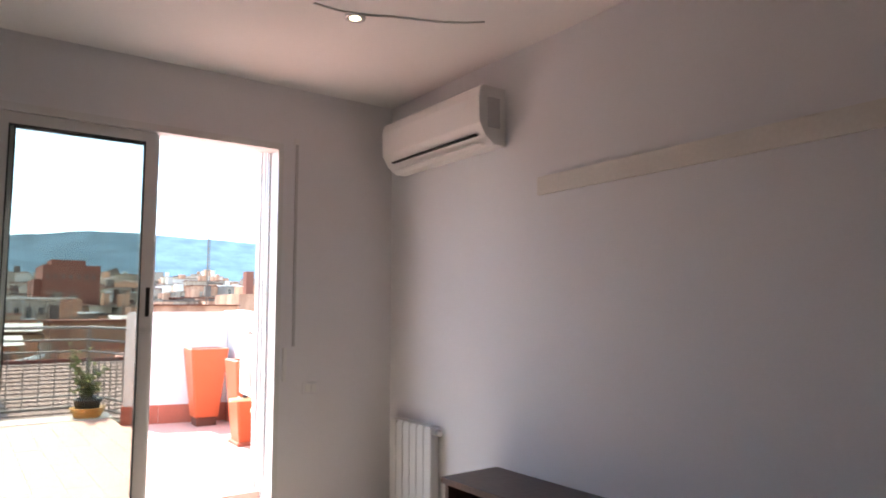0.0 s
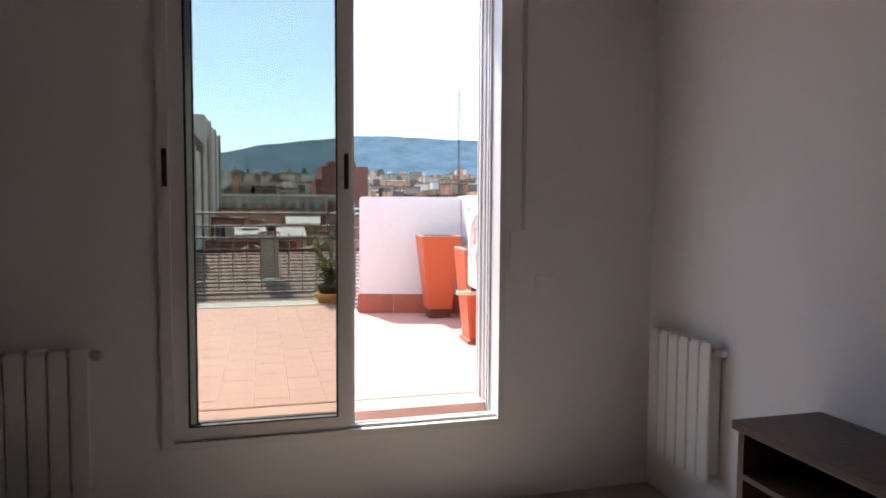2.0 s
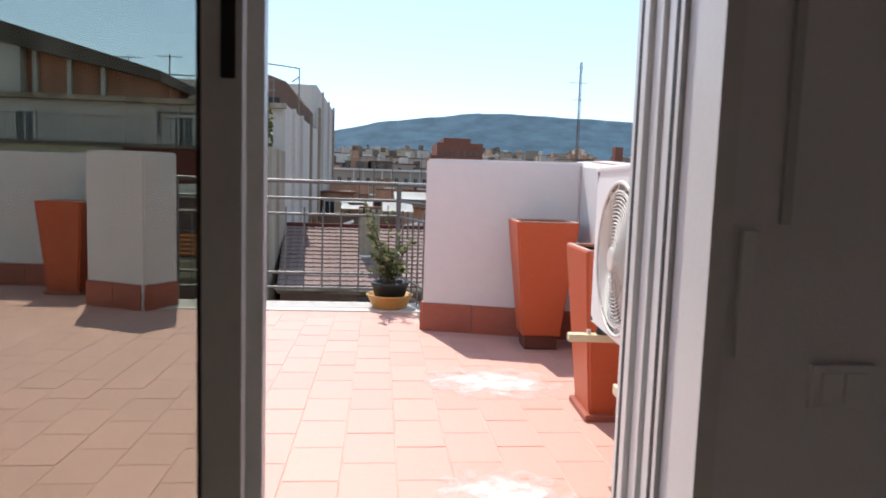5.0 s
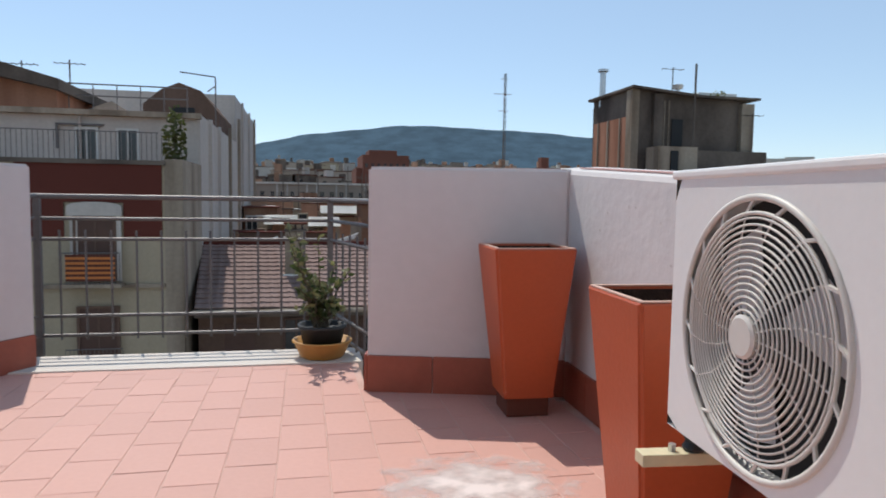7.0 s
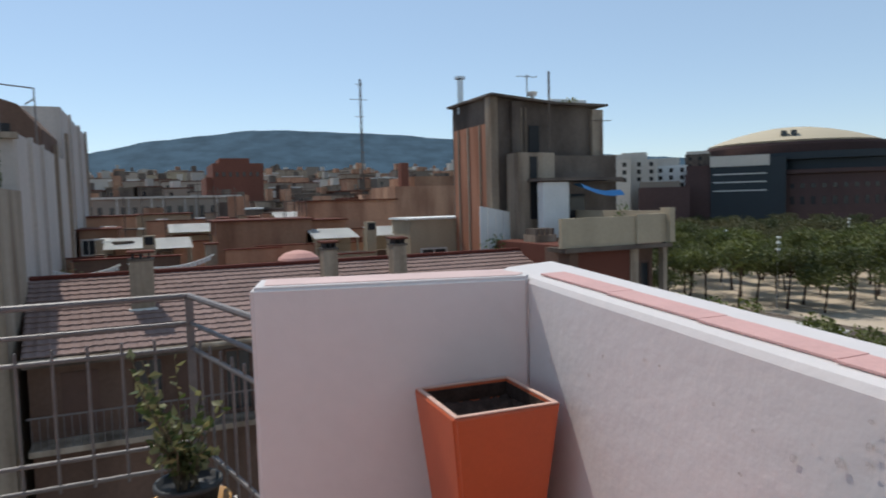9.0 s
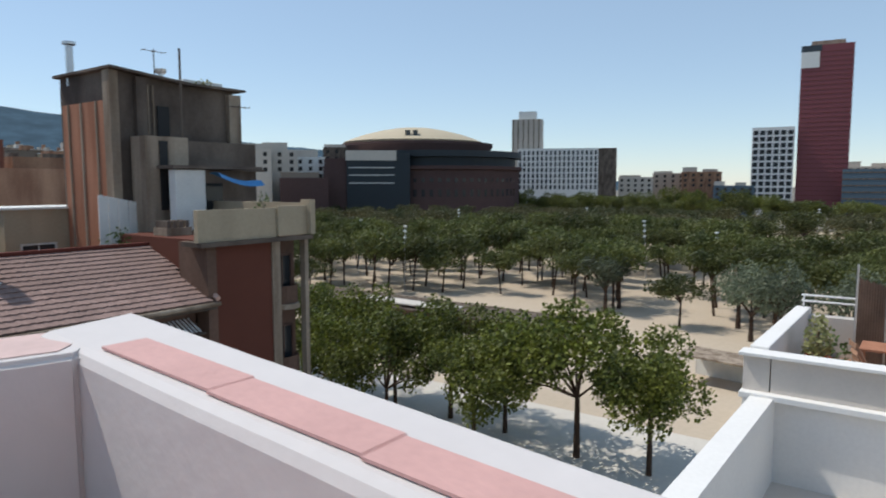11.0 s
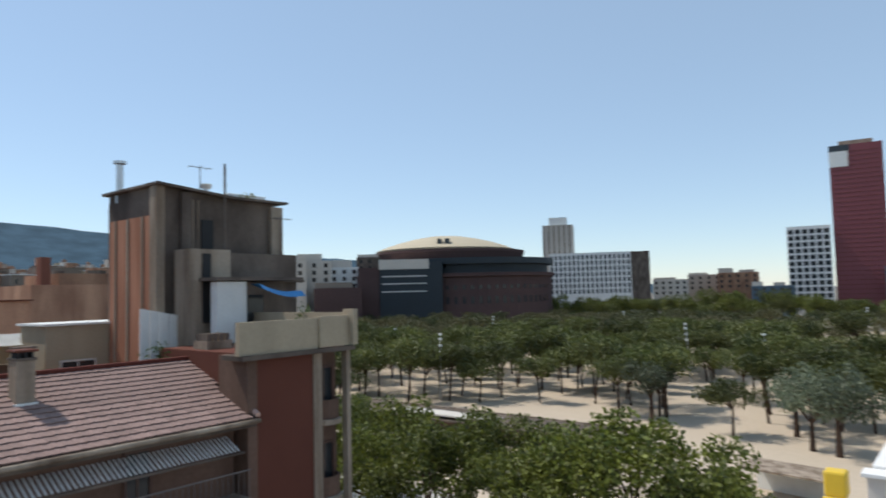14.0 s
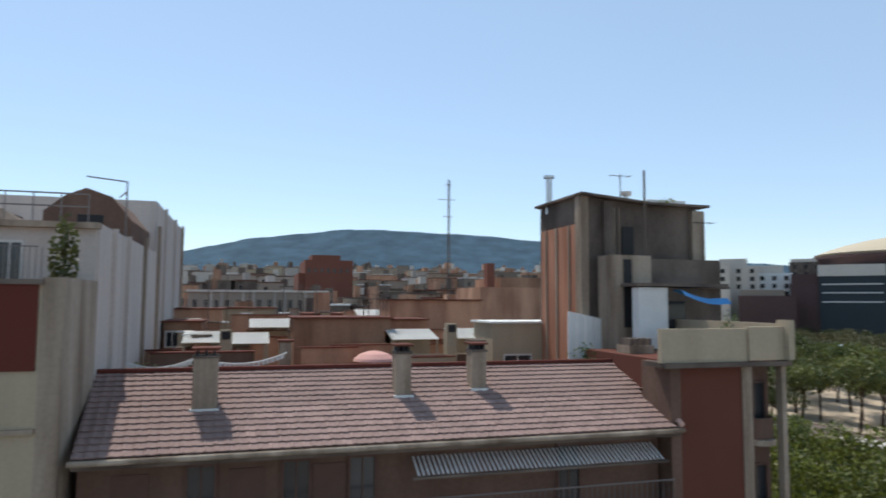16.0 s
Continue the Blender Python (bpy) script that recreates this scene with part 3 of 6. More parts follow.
rod(bm, (-0.003, BY + 0.017, 0.952), (-0.006, BY + 0.017, 0.952), 0.006, 12)
part("badge_lines", bm, M_APPL, badge, "pale line figure")
for y0, y1 in ((BY + 0.007, BY + 0.045), (BY - 0.051, BY - 0.005)):
    part("plate_bar", B(-0.002, 0.0, y0, y1, 0.768, 0.826), M_RAIL, ac, "dark grey raised mark")
for z in (0.735, 0.635):
    part("trim_line", B(-0.002, 0.0, BY - 0.078, BY + 0.075, z, z + 0.004), M_GREYPL, ac)
txt = bpy.data.curves.new("print", "FONT")
txt.body, txt.size, txt.extrude, txt.align_x = "INVERTER V", 0.029, 0.0006, "CENTER"
tob = new("print", txt)
deps = bpy.context.evaluated_depsgraph_get()
me = bpy.data.meshes.new_from_object(tob.evaluated_get(deps))
bpy.data.objects.remove(tob)
me.materials.clear(), me.materials.append(M_GASKET)
tob = new("printed_word", me)
tob.parent, tob.matrix_basis = ac, Matrix.Translation((-0.001, BY + 0.004, 0.672)) @ pose(0, 0, 0, 90, 0, -90)
for y in (AY1 - 0.07, AY0 + 0.07):
    br = part("bracket", B(-0.095, 0.46, y - 0.022, y + 0.022, 0.435, 0.462), M_BRACKET, ac, "yellowed steel bracket arm", bevel=0.002)
    part("mount", lathe(bmesh.new(), [(0.022, 0.462), (0.026, 0.47), (0.018, 0.482), (0.026, 0.494), (0.022, 0.50)], 12, Matrix.Translation((0.03, y, 0))), M_GASKET, br, "black rubber foot")
    part("bolt", rod(bmesh.new(), (-0.02, y, 0.462), (-0.02, y, 0.478), 0.009, 6), M_METAL, br, "steel bolt")

# railing beyond the kerb
RY = 9.0
rail = thing("railing", "grey painted iron railing of thin bars along the open edge", "railing")
post = part("post", B(-0.02, 0.02, -0.02, 0.02, -0.45, 0.97), M_RAIL, rail)
post.matrix_basis = pose(-0.53, RY, 0)
share(post, "post", rail, pose(1.35, RY, 0))
for z, r in ((0.98, 0.017), (0.835, 0.012), (0.70, 0.012), (0.19, 0.012), (0.06, 0.012)):
    bm = bmesh.new()
    rod(bm, (-0.53, RY, z), (1.35, RY, z), r)
    part("rail", bm, M_RAIL, rail)
    part("return_rail", rod(bmesh.new(), (1.35, RY, z), (1.60, 7.92, z), r), M_RAIL, rail)
    part("return_rail", rod(bmesh.new(), (-0.53, RY, z), (-0.72, 8.60, z), r), M_RAIL, rail)
bar = part("bar", rod(bmesh.new(), (0, 0, 0.03), (0, 0, 0.76), 0.0075, 6), M_RAIL, rail)
bar.matrix_basis = pose(-0.40, RY, 0)
for i in range(1, 11):
    share(bar, "bar", rail, pose(-0.40 + 0.157 * i, RY, 0))
for i in range(6):
    share(bar, "bar", rail, pose(1.35 + 0.25 * (i + 1) / 7, RY - 1.08 * (i + 1) / 7, 0))
for i in range(2):
    share(bar, "bar", rail, pose(-0.53 - 0.19 * (i + 1) / 3, RY - 0.4 * (i + 1) / 3, 0))
for x, y in ((-0.53, RY), (1.35, RY)):
    part("stay", rod(bmesh.new(), (x, y, -0.28), (x, 8.60, -0.28), 0.014), M_RAIL, rail)

# pale lime stain left on the tiles
M_STAIN = bpy.data.materials.new("lime_stain")
M_STAIN.use_nodes = True
_n, _l = M_STAIN.node_tree.nodes, M_STAIN.node_tree.links
_b = _n["Principled BSDF"]
_b.inputs["Base Color"].default_value, _b.inputs["Roughness"].default_value = (0.72, 0.62, 0.58, 1), 0.9
_tc, _no, _gr = _n.new("ShaderNodeTexCoord"), _n.new("ShaderNodeTexNoise"), _n.new("ShaderNodeTexGradient")
_gr.gradient_type = "SPHERICAL"
_no.inputs["Scale"].default_value, _no.inputs["Detail"].default_value = 5.0, 6
_l.new(_tc.outputs["Object"], _gr.inputs["Vector"]), _l.new(_tc.outputs["Object"], _no.inputs["Vector"])
_m = _n.new("ShaderNodeMath")
_m.operation = "MULTIPLY"
_mr = _n.new("ShaderNodeMapRange")
_mr.inputs["From Min"].default_value, _mr.inputs["From Max"].default_value = 0.22, 0.5
_l.new(_gr.outputs["Fac"], _m.inputs[0]), _l.new(_no.outputs["Fac"], _m.inputs[1])
_l.new(_m.outputs[0], _mr.inputs["Value"]), _l.new(_mr.outputs[0], _b.inputs["Alpha"])
for sx, sy, sc in ((1.76, 6.42, 0.62), (1.60, 5.2, 0.4)):
    bm = bmesh.new()
    hull(bm, [(math.cos(i * 0.524), math.sin(i * 0.524)) for i in range(12)], 0, 0.0004)
    o = part("lime_stain", bm, M_STAIN, bpy.data.objects["terrace_floor"], kind="stuff")
    o.matrix_basis = pose(sx, sy, 0.0012) @ Matrix.Diagonal((sc, sc * 0.8, 1, 1))
skirting((-0.505, 8.145), (-0.345, 8.395), 1)

# bowl, pot and shrub
t = thing("bowl", "shallow ochre clay bowl under a black pot on the kerb", "plant pot", pose(1.28, 8.40, 0.008))
part("body", lathe(bmesh.new(), [(0.12, 0.0), (0.135, 0.008), (0.175, 0.095), (0.185, 0.10), (0.185, 0.11), (0.168, 0.11), (0.13, 0.03), (0.01, 0.025)], 28), M_BOWL, t, smooth=True)
shrub = thing("shrub", "pale green leafy shrub in a black plastic pot", "plant", pose(1.28, 8.40, 0.039))
part("pot", lathe(bmesh.new(), [(0.105, 0.0), (0.14, 0.15), (0.15, 0.155), (0.15, 0.175), (0.135, 0.175), (0.13, 0.15), (0.01, 0.145)], 24), M_GASKET, shrub, smooth=True)
R = random.Random(5)
stems, leaves, pale = bmesh.new(), bmesh.new(), bmesh.new()


def leaf(bm, p, d, size):
    d = d.normalized()
    s = d.cross(Vector((R.uniform(-1, 1), R.uniform(-1, 1), R.uniform(-1, 1)))).normalized() * size * 0.3
    n = d.cross(s).normalized() * size * 0.08
    a, b, c, e = p, p + d * size * 0.45 + s + n, p + d * size, p + d * size * 0.45 - s + n
    m = p + d * size * 0.5
    va, vb, vc, ve, vm = (bm.verts.new(q) for q in (a, b, c, e, m))
    bm.faces.new((va, vb, vm)), bm.faces.new((vb, vc, vm)), bm.faces.new((vc, ve, vm)), bm.faces.new((ve, va, vm))


for i in range(30):
    a, h = R.uniform(0, 6.28), R.uniform(0.22, 0.62) if i > 4 else R.uniform(0.62, 0.78)
    sp = R.uniform(0.04, 0.19)
    cx = -0.06 if h > 0.6 else 0
    p0 = Vector((R.uniform(-0.05, 0.05), R.uniform(-0.05, 0.05), 0.14))
    p1 = Vector((math.cos(a) * sp * 0.6 + cx, math.sin(a) * sp * 0.6, 0.14 + h * 0.5))
    p2 = Vector((math.cos(a) * sp + cx * 1.6, math.sin(a) * sp, h))
    rod(stems, p0, p1, 0.004, 5), rod(stems, p1, p2, 0.003, 5)
    for k in range(15):
        f = (k + 4) / 19
        q = p0.lerp(p1, f * 2) if f < 0.5 else p1.lerp(p2, f * 2 - 1)
        d = Vector((R.uniform(-1, 1), R.uniform(-1, 1), R.uniform(-0.2, 0.9)))
        leaf(pale if R.random() < (0.2 + 0.5 * f) else leaves, q, d, R.uniform(0.035, 0.07))
part("stem", stems, M_STEM, shrub, kind="stuff")
part("leaves", leaves, M_LEAF, shrub, "dark green leaves", kind="stuff")
part("new_leaves", pale, M_LEAFPALE, shrub, "pale yellow-green leaves", kind="stuff")

# ---- room fittings ----
def radiator(label, m, n=6):
    t = thing("radiator", label, "radiator", m)
    w = 0.083
    bm = bmesh.new()
    block(bm, 0.003, w - 0.003, -0.09, -0.078, 0.02, 0.66)
    block(bm, 0.02, w - 0.02, -0.078, -0.012, 0.05, 0.63)
    block(bm, 0.008, w - 0.008, -0.085, -0.01, 0.655, 0.675)
    bmesh.ops.bevel(bm, geom=bm.edges[:], offset=0.004, segments=2, affect="EDGES")
    first = part("section", bm, M_RAD, t)
    for i in range(1, n):
        share(first, "section", t, pose(i * w, 0, 0))
    part("pipe", rod(bmesh.new(), (0.0, -0.045, 0.03), (n * w, -0.045, 0.03), 0.02, 12), M_RAD, t)
    part("pipe", rod(bmesh.new(), (0.0, -0.045, 0.64), (n * w, -0.045, 0.64), 0.02, 12), M_RAD, t)
    v = part("valve", lathe(bmesh.new(), [(0.016, 0), (0.022, 0.01), (0.022, 0.035), (0.014, 0.045)], 14, Matrix.Translation((n * w, -0.045, 0.64)) @ pose(0, 0, 0, 0, 90, 0)), M_METAL, t, "grey metal valve")
    part("bracket", B(w, w + 0.02, -0.012, 0.0, 0.55, 0.6), M_RAD, t)
    part("bracket", B((n - 1) * w, (n - 1) * w + 0.02, -0.012, 0.0, 0.55, 0.6), M_RAD, t)
    return t


# x runs along the wall away from the viewer's left; -y of the radiator faces the room
radiator("white enamelled panel radiator with six sections on the side wall", pose(RX1, 4.08, -0.245, 0, 0, -90))
radiator("white enamelled radiator with seven sections beside the terrace door", pose(-0.76, RY1, -0.245, 0, 0, 0), 7)

# wall-hung indoor unit
t = thing("indoor_unit", "white wall-mounted indoor cooling unit with a slot outlet", "air conditioner", pose(RX1, 3.48, 2.14))
bm = bmesh.new()
prof = [(0.0, 0.0), (-0.09, 0.0), (-0.155, 0.045), (-0.20, 0.12), (-0.205, 0.28), (-0.19, 0.335), (-0.17, 0.35), (0.0, 0.35)]
a = [bm.verts.new((x, -0.545, z)) for x, z in prof]
b = [bm.verts.new((x, 0.545, z)) for x, z in prof]
for i in range(len(prof)):
    j = (i + 1) % len(prof)
    bm.faces.new((a[i], a[j], b[j], b[i]))
bm.faces.new(a[::-1]), bm.faces.new(b)
bmesh.ops.recalc_face_normals(bm, faces=bm.faces[:])
part("casing", bm, M_APPL, t, bevel=0.006)
part("outlet_slot", B(-0.196, -0.170, -0.49, 0.43, 0.052, 0.060), M_GASKET, t, "dark outlet slot")
part("air_flap", B(-0.168, -0.12, -0.49, 0.43, 0.006, 0.012), M_APPL, t)
bm = bmesh.new()
block(bm, -0.14, -0.05, -0.552, -0.543, 0.10, 0.28)
part("side_vent", bm, M_GREYPL, t, "grey side vent", bevel=0.003)

# faint yellowish band along the side wall, built as an added thin strip
bm = bmesh.new()
structure("trim", B(RX1 - 0.018, RX1 + 0.001, -2.6, 2.66, 1.81, 1.91), M_PALEBAND)
# shutter strap with its reel
t = thing("shutter_strap", "grey roller shutter strap hanging beside the terrace door", "shutter strap", pose(1.86, RY1, 0))
part("strap", B(-0.009, 0.009, -0.010, -0.003, 0.94, 2.30), M_GREYPL, t, "worn grey strap")
part("slot_plate", B(-0.02, 0.02, -0.008, 0.0, 2.29, 2.34), M_APPL, t)
t = thing("strap_reel", "white plastic strap reel plate on the wall", "strap reel", pose(1.80, RY1, 0.82))
part("plate", B(-0.014, 0.014, -0.012, 0.0, -0.11, 0.11), M_APPL, t, bevel=0.003)
t = thing("light_switch", "white double switch plate on the wall by the door", "switch", pose(1.99, RY1, 0.66))
part("plate", B(-0.06, 0.06, -0.008, 0.0, -0.04, 0.04), M_WALL, t, bevel=0.003)
part("rocker", B(-0.04, -0.003, -0.012, -0.008, -0.025, 0.025), M_APPL, t)
part("rocker", B(0.003, 0.04, -0.012, -0.008, -0.025, 0.025), M_APPL, t)
# narrow desk along the side wall
t = thing("console_desk", "narrow dark brown wooden desk with an open shelf under its top", "desk", pose(2.41, 1.53, RZ0))
part("top", B(-0.20, 0.20, -1.5, 1.5, 0.725, 0.76), M_DARKWOOD, t, bevel=0.004)
for y0, y1 in ((-1.48, -1.45), (1.45, 1.48), (-0.015, 0.015)):
    part("side_panel", B(-0.185, 0.195, y0, y1, 0.0, 0.725), M_DARKWOOD, t)
part("shelf", B(-0.185, 0.195, -1.45, 1.45, 0.55, 0.57), M_DARKWOOD, t)
part("back_panel", B(0.185, 0.195, -1.45, 1.45, 0.57, 0.725), M_DARKWOOD, t)
# low chest by the other wall
t = thing("low_chest", "dark blue-grey low chest standing before the door wall", "chest", pose(-0.62, 3.72, RZ0))
part("body", B(-0.58, 0.58, -0.18, 0.18, 0.03, 0.30), M_BLUEGLASS, t, bevel=0.01)
part("lid", B(-0.60, 0.60, -0.2, 0.2, 0.30, 0.325), M_BLUEGLASS, t, bevel=0.008)
# curved white line along the ceiling, built as a thin tube
t = thing("cable", "thin curved white line along the ceiling by the downlight", "cable", pose(0, 0, 0))
bm = bmesh.new()
cab = [(1.38 + 0.082 * i, 2.95 - 0.0033 * i * i + 0.015 * math.sin(i * 0.9), RZ1 - 0.006) for i in range(11)]
rings = [[bm.verts.new((x + 0.0, y + 0.006 * math.cos(q * math.pi / 3), z + 0.006 * math.sin(q * math.pi / 3))) for q in range(6)] for x, y, z in cab]
for a, b in zip(rings, rings[1:]):
    for q in range(6):
        bm.faces.new((a[q], b[q], b[(q + 1) % 6], a[(q + 1) % 6]))
part("strand", bm, M_APPL, t)
# downlight
t = thing("downlight", "small round recessed downlight in the white ceiling", "ceiling light", pose(1.63, 2.985, RZ1))
part("ring", lathe(bmesh.new(), [(0.030, 0.0), (0.030, -0.006), (0.052, -0.008), (0.055, -0.002), (0.055, 0.0)], 28), M_METAL, t, "brushed metal ring", smooth=True)
M_LAMP = bpy.data.materials.new("lamp_glow")
M_LAMP.use_nodes = True
M_LAMP.node_tree.nodes["Principled BSDF"].inputs["Emission Color"].default_value = (1.0, 0.78, 0.45, 1)
M_LAMP.node_tree.nodes["Principled BSDF"].inputs["Emission Strength"].default_value = 2.5
part("lamp", rod(bmesh.new(), (0, 0, -0.004), (0, 0, -0.001), 0.029, 20), M_LAMP, t, "warm lit lamp face")

# ---- streets and ground ----
structure("ground", B(-3000, 4500, -3000, 4500, GROUND - 1, GROUND), M_GROUNDFAR)
structure("road", B(22, 38, -120, 130, GROUND, GROUND + 0.02), M_ASPHALT)
structure("pavement", B(38, 56, -120, 130, GROUND, GROUND + 0.14), M_PAVE)
structure("pavement", B(21.2, 24.5, 26, 130, GROUND, GROUND + 0.14), M_PAVE)
structure("road", B(-80, 22, 12, 25, GROUND, GROUND + 0.02), M_ASPHALT)
structure("park_ground", B(56, 330, -90, 260, GROUND, GROUND + 0.10), M_SAND)


def building(name, label, x0, x1, y0, y1, top, material, base=GROUND, m=None, group=""):
    t = thing(name, label, "building", m, group)
    part("wall", B(x0, x1, y0, y1, base, top), material, t)
    return t


PANES = {}


def window(parent, x, y, z, w, h, yaw=0, frame_mat=None, pane_mat=None, kind="window", depth=0.09):
    """A window on a wall: yaw 0 faces -y. Frame, sill and dark pane; the same size shares its meshes."""
    key = (round(w, 3), round(h, 3), frame_mat and frame_mat.name, pane_mat and pane_mat.name)
    m = pose(x, y, z, 0, 0, yaw)
    if key not in PANES:
        e = new(kind)
        e.parent, e.matrix_basis = parent, m
        bm = bmesh.new()
        f = min(0.08, w * 0.12)
        block(bm, -w / 2, -w / 2 + f, -depth, 0.01, 0, h)
        block(bm, w / 2 - f, w / 2, -depth, 0.01, 0, h)
        block(bm, -w / 2 + f, w / 2 - f, -depth, 0.01, h - f, h)
        block(bm, -w / 2 + f, w / 2 - f, -depth, 0.01, 0, f)
        block(bm, -0.025, 0.025, -depth * 0.6, 0.01, f, h - f)
        fr = part("frame", bm, frame_mat or M_FRAMEW, e)
        pn = part("pane", B(-w / 2 + f, w / 2 - f, -0.03, -0.01, f, h - f), pane_mat or M_WINDOW, e)
        PANES[key] = (fr, pn)
        return e
    fr, pn = PANES[key]
    e = new(kind)
    e.parent, e.matrix_basis = parent, m
    share(fr, "frame", e, Matrix.Identity(4))
    share(pn, "pane", e, Matrix.Identity(4))
    return e


# the house under the terrace
own = building("own_building", "white rendered block of flats that carries the terrace", -4.6, 2.60, -6, 4.57, -0.74, M_WHITEISH)
part("wall", B(-4.6, 2.60, 4.585, 8.45, GROUND, -0.31), M_WHITEISH, own)
building("own_building", "white rendered wing of the same block, lower down", 2.7, 9.0, -6, 4.0, -3.4, M_WHITEISH)

# --- across the street: house with the tiled roof ---
E0, R0 = (27.0, -2.72), (31.8, -0.92)   # eaves and ridge: y, z
# Facade wall below the eaves is drawn in dark brown-grey.
house = building("tiled_house", "dark brown-grey block of flats with a brown tiled roof and three chimneys", -2.35, 16.1, 27.9, 36, -2.9, M_BROWN_AND_SHADE)
bm = bmesh.new()
v = [bm.verts.new(p) for p in ((-2.35, E0[0], E0[1] - 0.05), (16.45, E0[0], E0[1] - 0.05), (16.85, R0[0], R0[1] - 0.05), (-2.75, R0[0], R0[1] - 0.05), (-2.75, 36.6, -2.7), (16.85, 36.6, -2.7))]
bm.faces.new((v[0], v[1], v[2], v[3])), bm.faces.new((v[3], v[2], v[5], v[4]))
bmesh.ops.solidify(bm, geom=bm.faces[:], thickness=0.14)
roof = part("roof", bm, M_ROOFTILE, house, "weathered brown tile roof")
part("ridge_cap", B(-2.8, 16.9, R0[0] - 0.12, R0[0] + 0.12, R0[1] - 0.02, R0[1] + 0.13), M_MAROON, house, "dark red ridge capping", bevel=0.03)
part("gutter", rod(bmesh.new(), (-2.4, E0[0] - 0.08, E0[1] - 0.10), (16.5, E0[0] - 0.08, E0[1] - 0.10), 0.085, 10), M_CONCLIGHT, house, "pale gutter")
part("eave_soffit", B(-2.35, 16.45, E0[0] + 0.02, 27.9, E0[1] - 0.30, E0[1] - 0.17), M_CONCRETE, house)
part("gable_cap", rod(bmesh.new(), (16.47, E0[0], E0[1] + 0.08), (16.87, R0[0], R0[1] + 0.08), 0.10, 8), M_POTRIM, house, "pale gable edging")


def on_roof(y):
    return E0[1] + (y - E0[0]) * (R0[1] - E0[1]) / (R0[0] - E0[0])


for x0, x1, y in ((0.48, 1.22, 29.2), (7.0, 7.55, 29.6), (9.85, 10.4, 29.9)):
    c = thing("chimney", "rendered brown chimney with a dark cap on the tiled roof", "chimney", pose(0, 0, 0), "chimneys on the tiled roof")
    z = on_roof(y)
    part("shaft", B(x0, x1, y, y + 0.65, z - 0.1, -0.28), M_CONCLIGHT, c, bevel=0.02)
    part("flashing", B(x0 - 0.06, x1 + 0.06, y - 0.07, y + 0.7, z - 0.02, z + 0.06), M_FIBRE, c, "pale lead flashing")
    part("collar", B(x0 - 0.03, x1 + 0.03, y - 0.03, y + 0.68, -0.28, -0.20), M_CONCRETE, c)
    for q in range(3):
        xx = x0 + (x1 - x0) * (q + 0.5) / 3
        part("vent_block", B(xx - 0.03, xx + 0.03, y + 0.04, y + 0.6, -0.20, -0.02), M_BLACK, c)
    part("cap", B(x0 - 0.06, x1 + 0.06, y - 0.06, y + 0.71, -0.02, 0.05), M_BRICKDARK, c, bevel=0.01)
# its loggia: awnings and doors under the eaves
bm = bmesh.new()
for x in (0.9, 3.6, 5.6, 12.6):
    window(house, x, 27.9, -5.3, 0.9, 2.1, 0, M_SHUTTER)
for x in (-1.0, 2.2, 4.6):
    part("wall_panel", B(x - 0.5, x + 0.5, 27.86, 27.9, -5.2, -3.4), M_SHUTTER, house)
aw = part("awning_slat", B(-0.035, 0.035, -0.9, 0.0, -0.006, 0.006), M_FIBRE, house, "grey and white corrugated sheet strip")
aw.matrix_basis = pose(7.2, 27.85, -3.35, 26, 0, 0)
for i in range(1, 56):
    share(aw, "awning_slat", house, pose(7.2 + i * 0.155, 27.85, -3.35, 26, 0, 0))
part("awning_frame", B(7.0, 15.9, 26.98, 27.06, -3.86, -3.78), M_CONCRETE, house)
part("balcony_slab", B(-2.3, 16.1, 26.9, 27.9, -5.55, -5.38), M_CONCLIGHT, house)
bm = bmesh.new()
block(bm, -2.3, 16.1, 26.92, 26.95, -4.45, -4.40)
part("balcony_rail", bm, M_RAIL, house)
b0 = part("balcony_bar", rod(bmesh.new(), (0, 0, -5.38), (0, 0, -4.42), 0.012, 5), M_RAIL, house)
b0.matrix_basis = pose(-2.2, 26.93, 0)
for i in range(1, 90):
    share(b0, "balcony_bar", house, pose(-2.2 + 0.205 * i, 26.93, 0))

# --- left: cream and maroon house ---
lh = building("maroon_house", "cream block of flats with maroon panels and a roof terrace", -14.5, -3.2, 27.0, 31, 2.0, M_CREAM)
part("cream_pier", B(-3.2, -2.64, 27.0, 31, GROUND, 2.12), M_CONCLIGHT, lh, "dirty cream pier at the party wall")
part("maroon_band", B(-7.5, -3.27, 26.94, 27.0, 0.72, 1.92), M_MAROON, lh, "dull maroon rendered band")
part("maroon_band", B(-4.42, -3.27, 26.94, 27.0, -0.36, 0.72), M_MAROON, lh)
part("maroon_band", B(-7.5, -6.15, 26.94, 27.0, -0.36, 0.72), M_MAROON, lh)
part("parapet_cap", B(-14.5, -3.15, 26.88, 27.12, 1.92, 2.06), M_CONCRETE, lh)
part("string_course", B(-14.5, -3.2, 26.86, 27.0, -1.98, -1.86), M_CONCLIGHT, lh)
part("string_course", B(-14.5, -3.2, 26.86, 27.0, -5.0, -4.88), M_CONCLIGHT, lh)
bm = bmesh.new()
n = 12
pts = [(-0.80, 0.0), (0.80, 0.0)] + [(0.80 * math.cos(math.pi * i / n), 0.28 + 0.16 * math.sin(math.pi * i / n)) for i in range(n + 1)]
f0 = [bm.verts.new((x, -0.10, z)) for x, z in pts]
f1 = [bm.verts.new((x, 0.0, z)) for x, z in pts]
bm.faces.new(f0), bm.faces.new(f1[::-1])
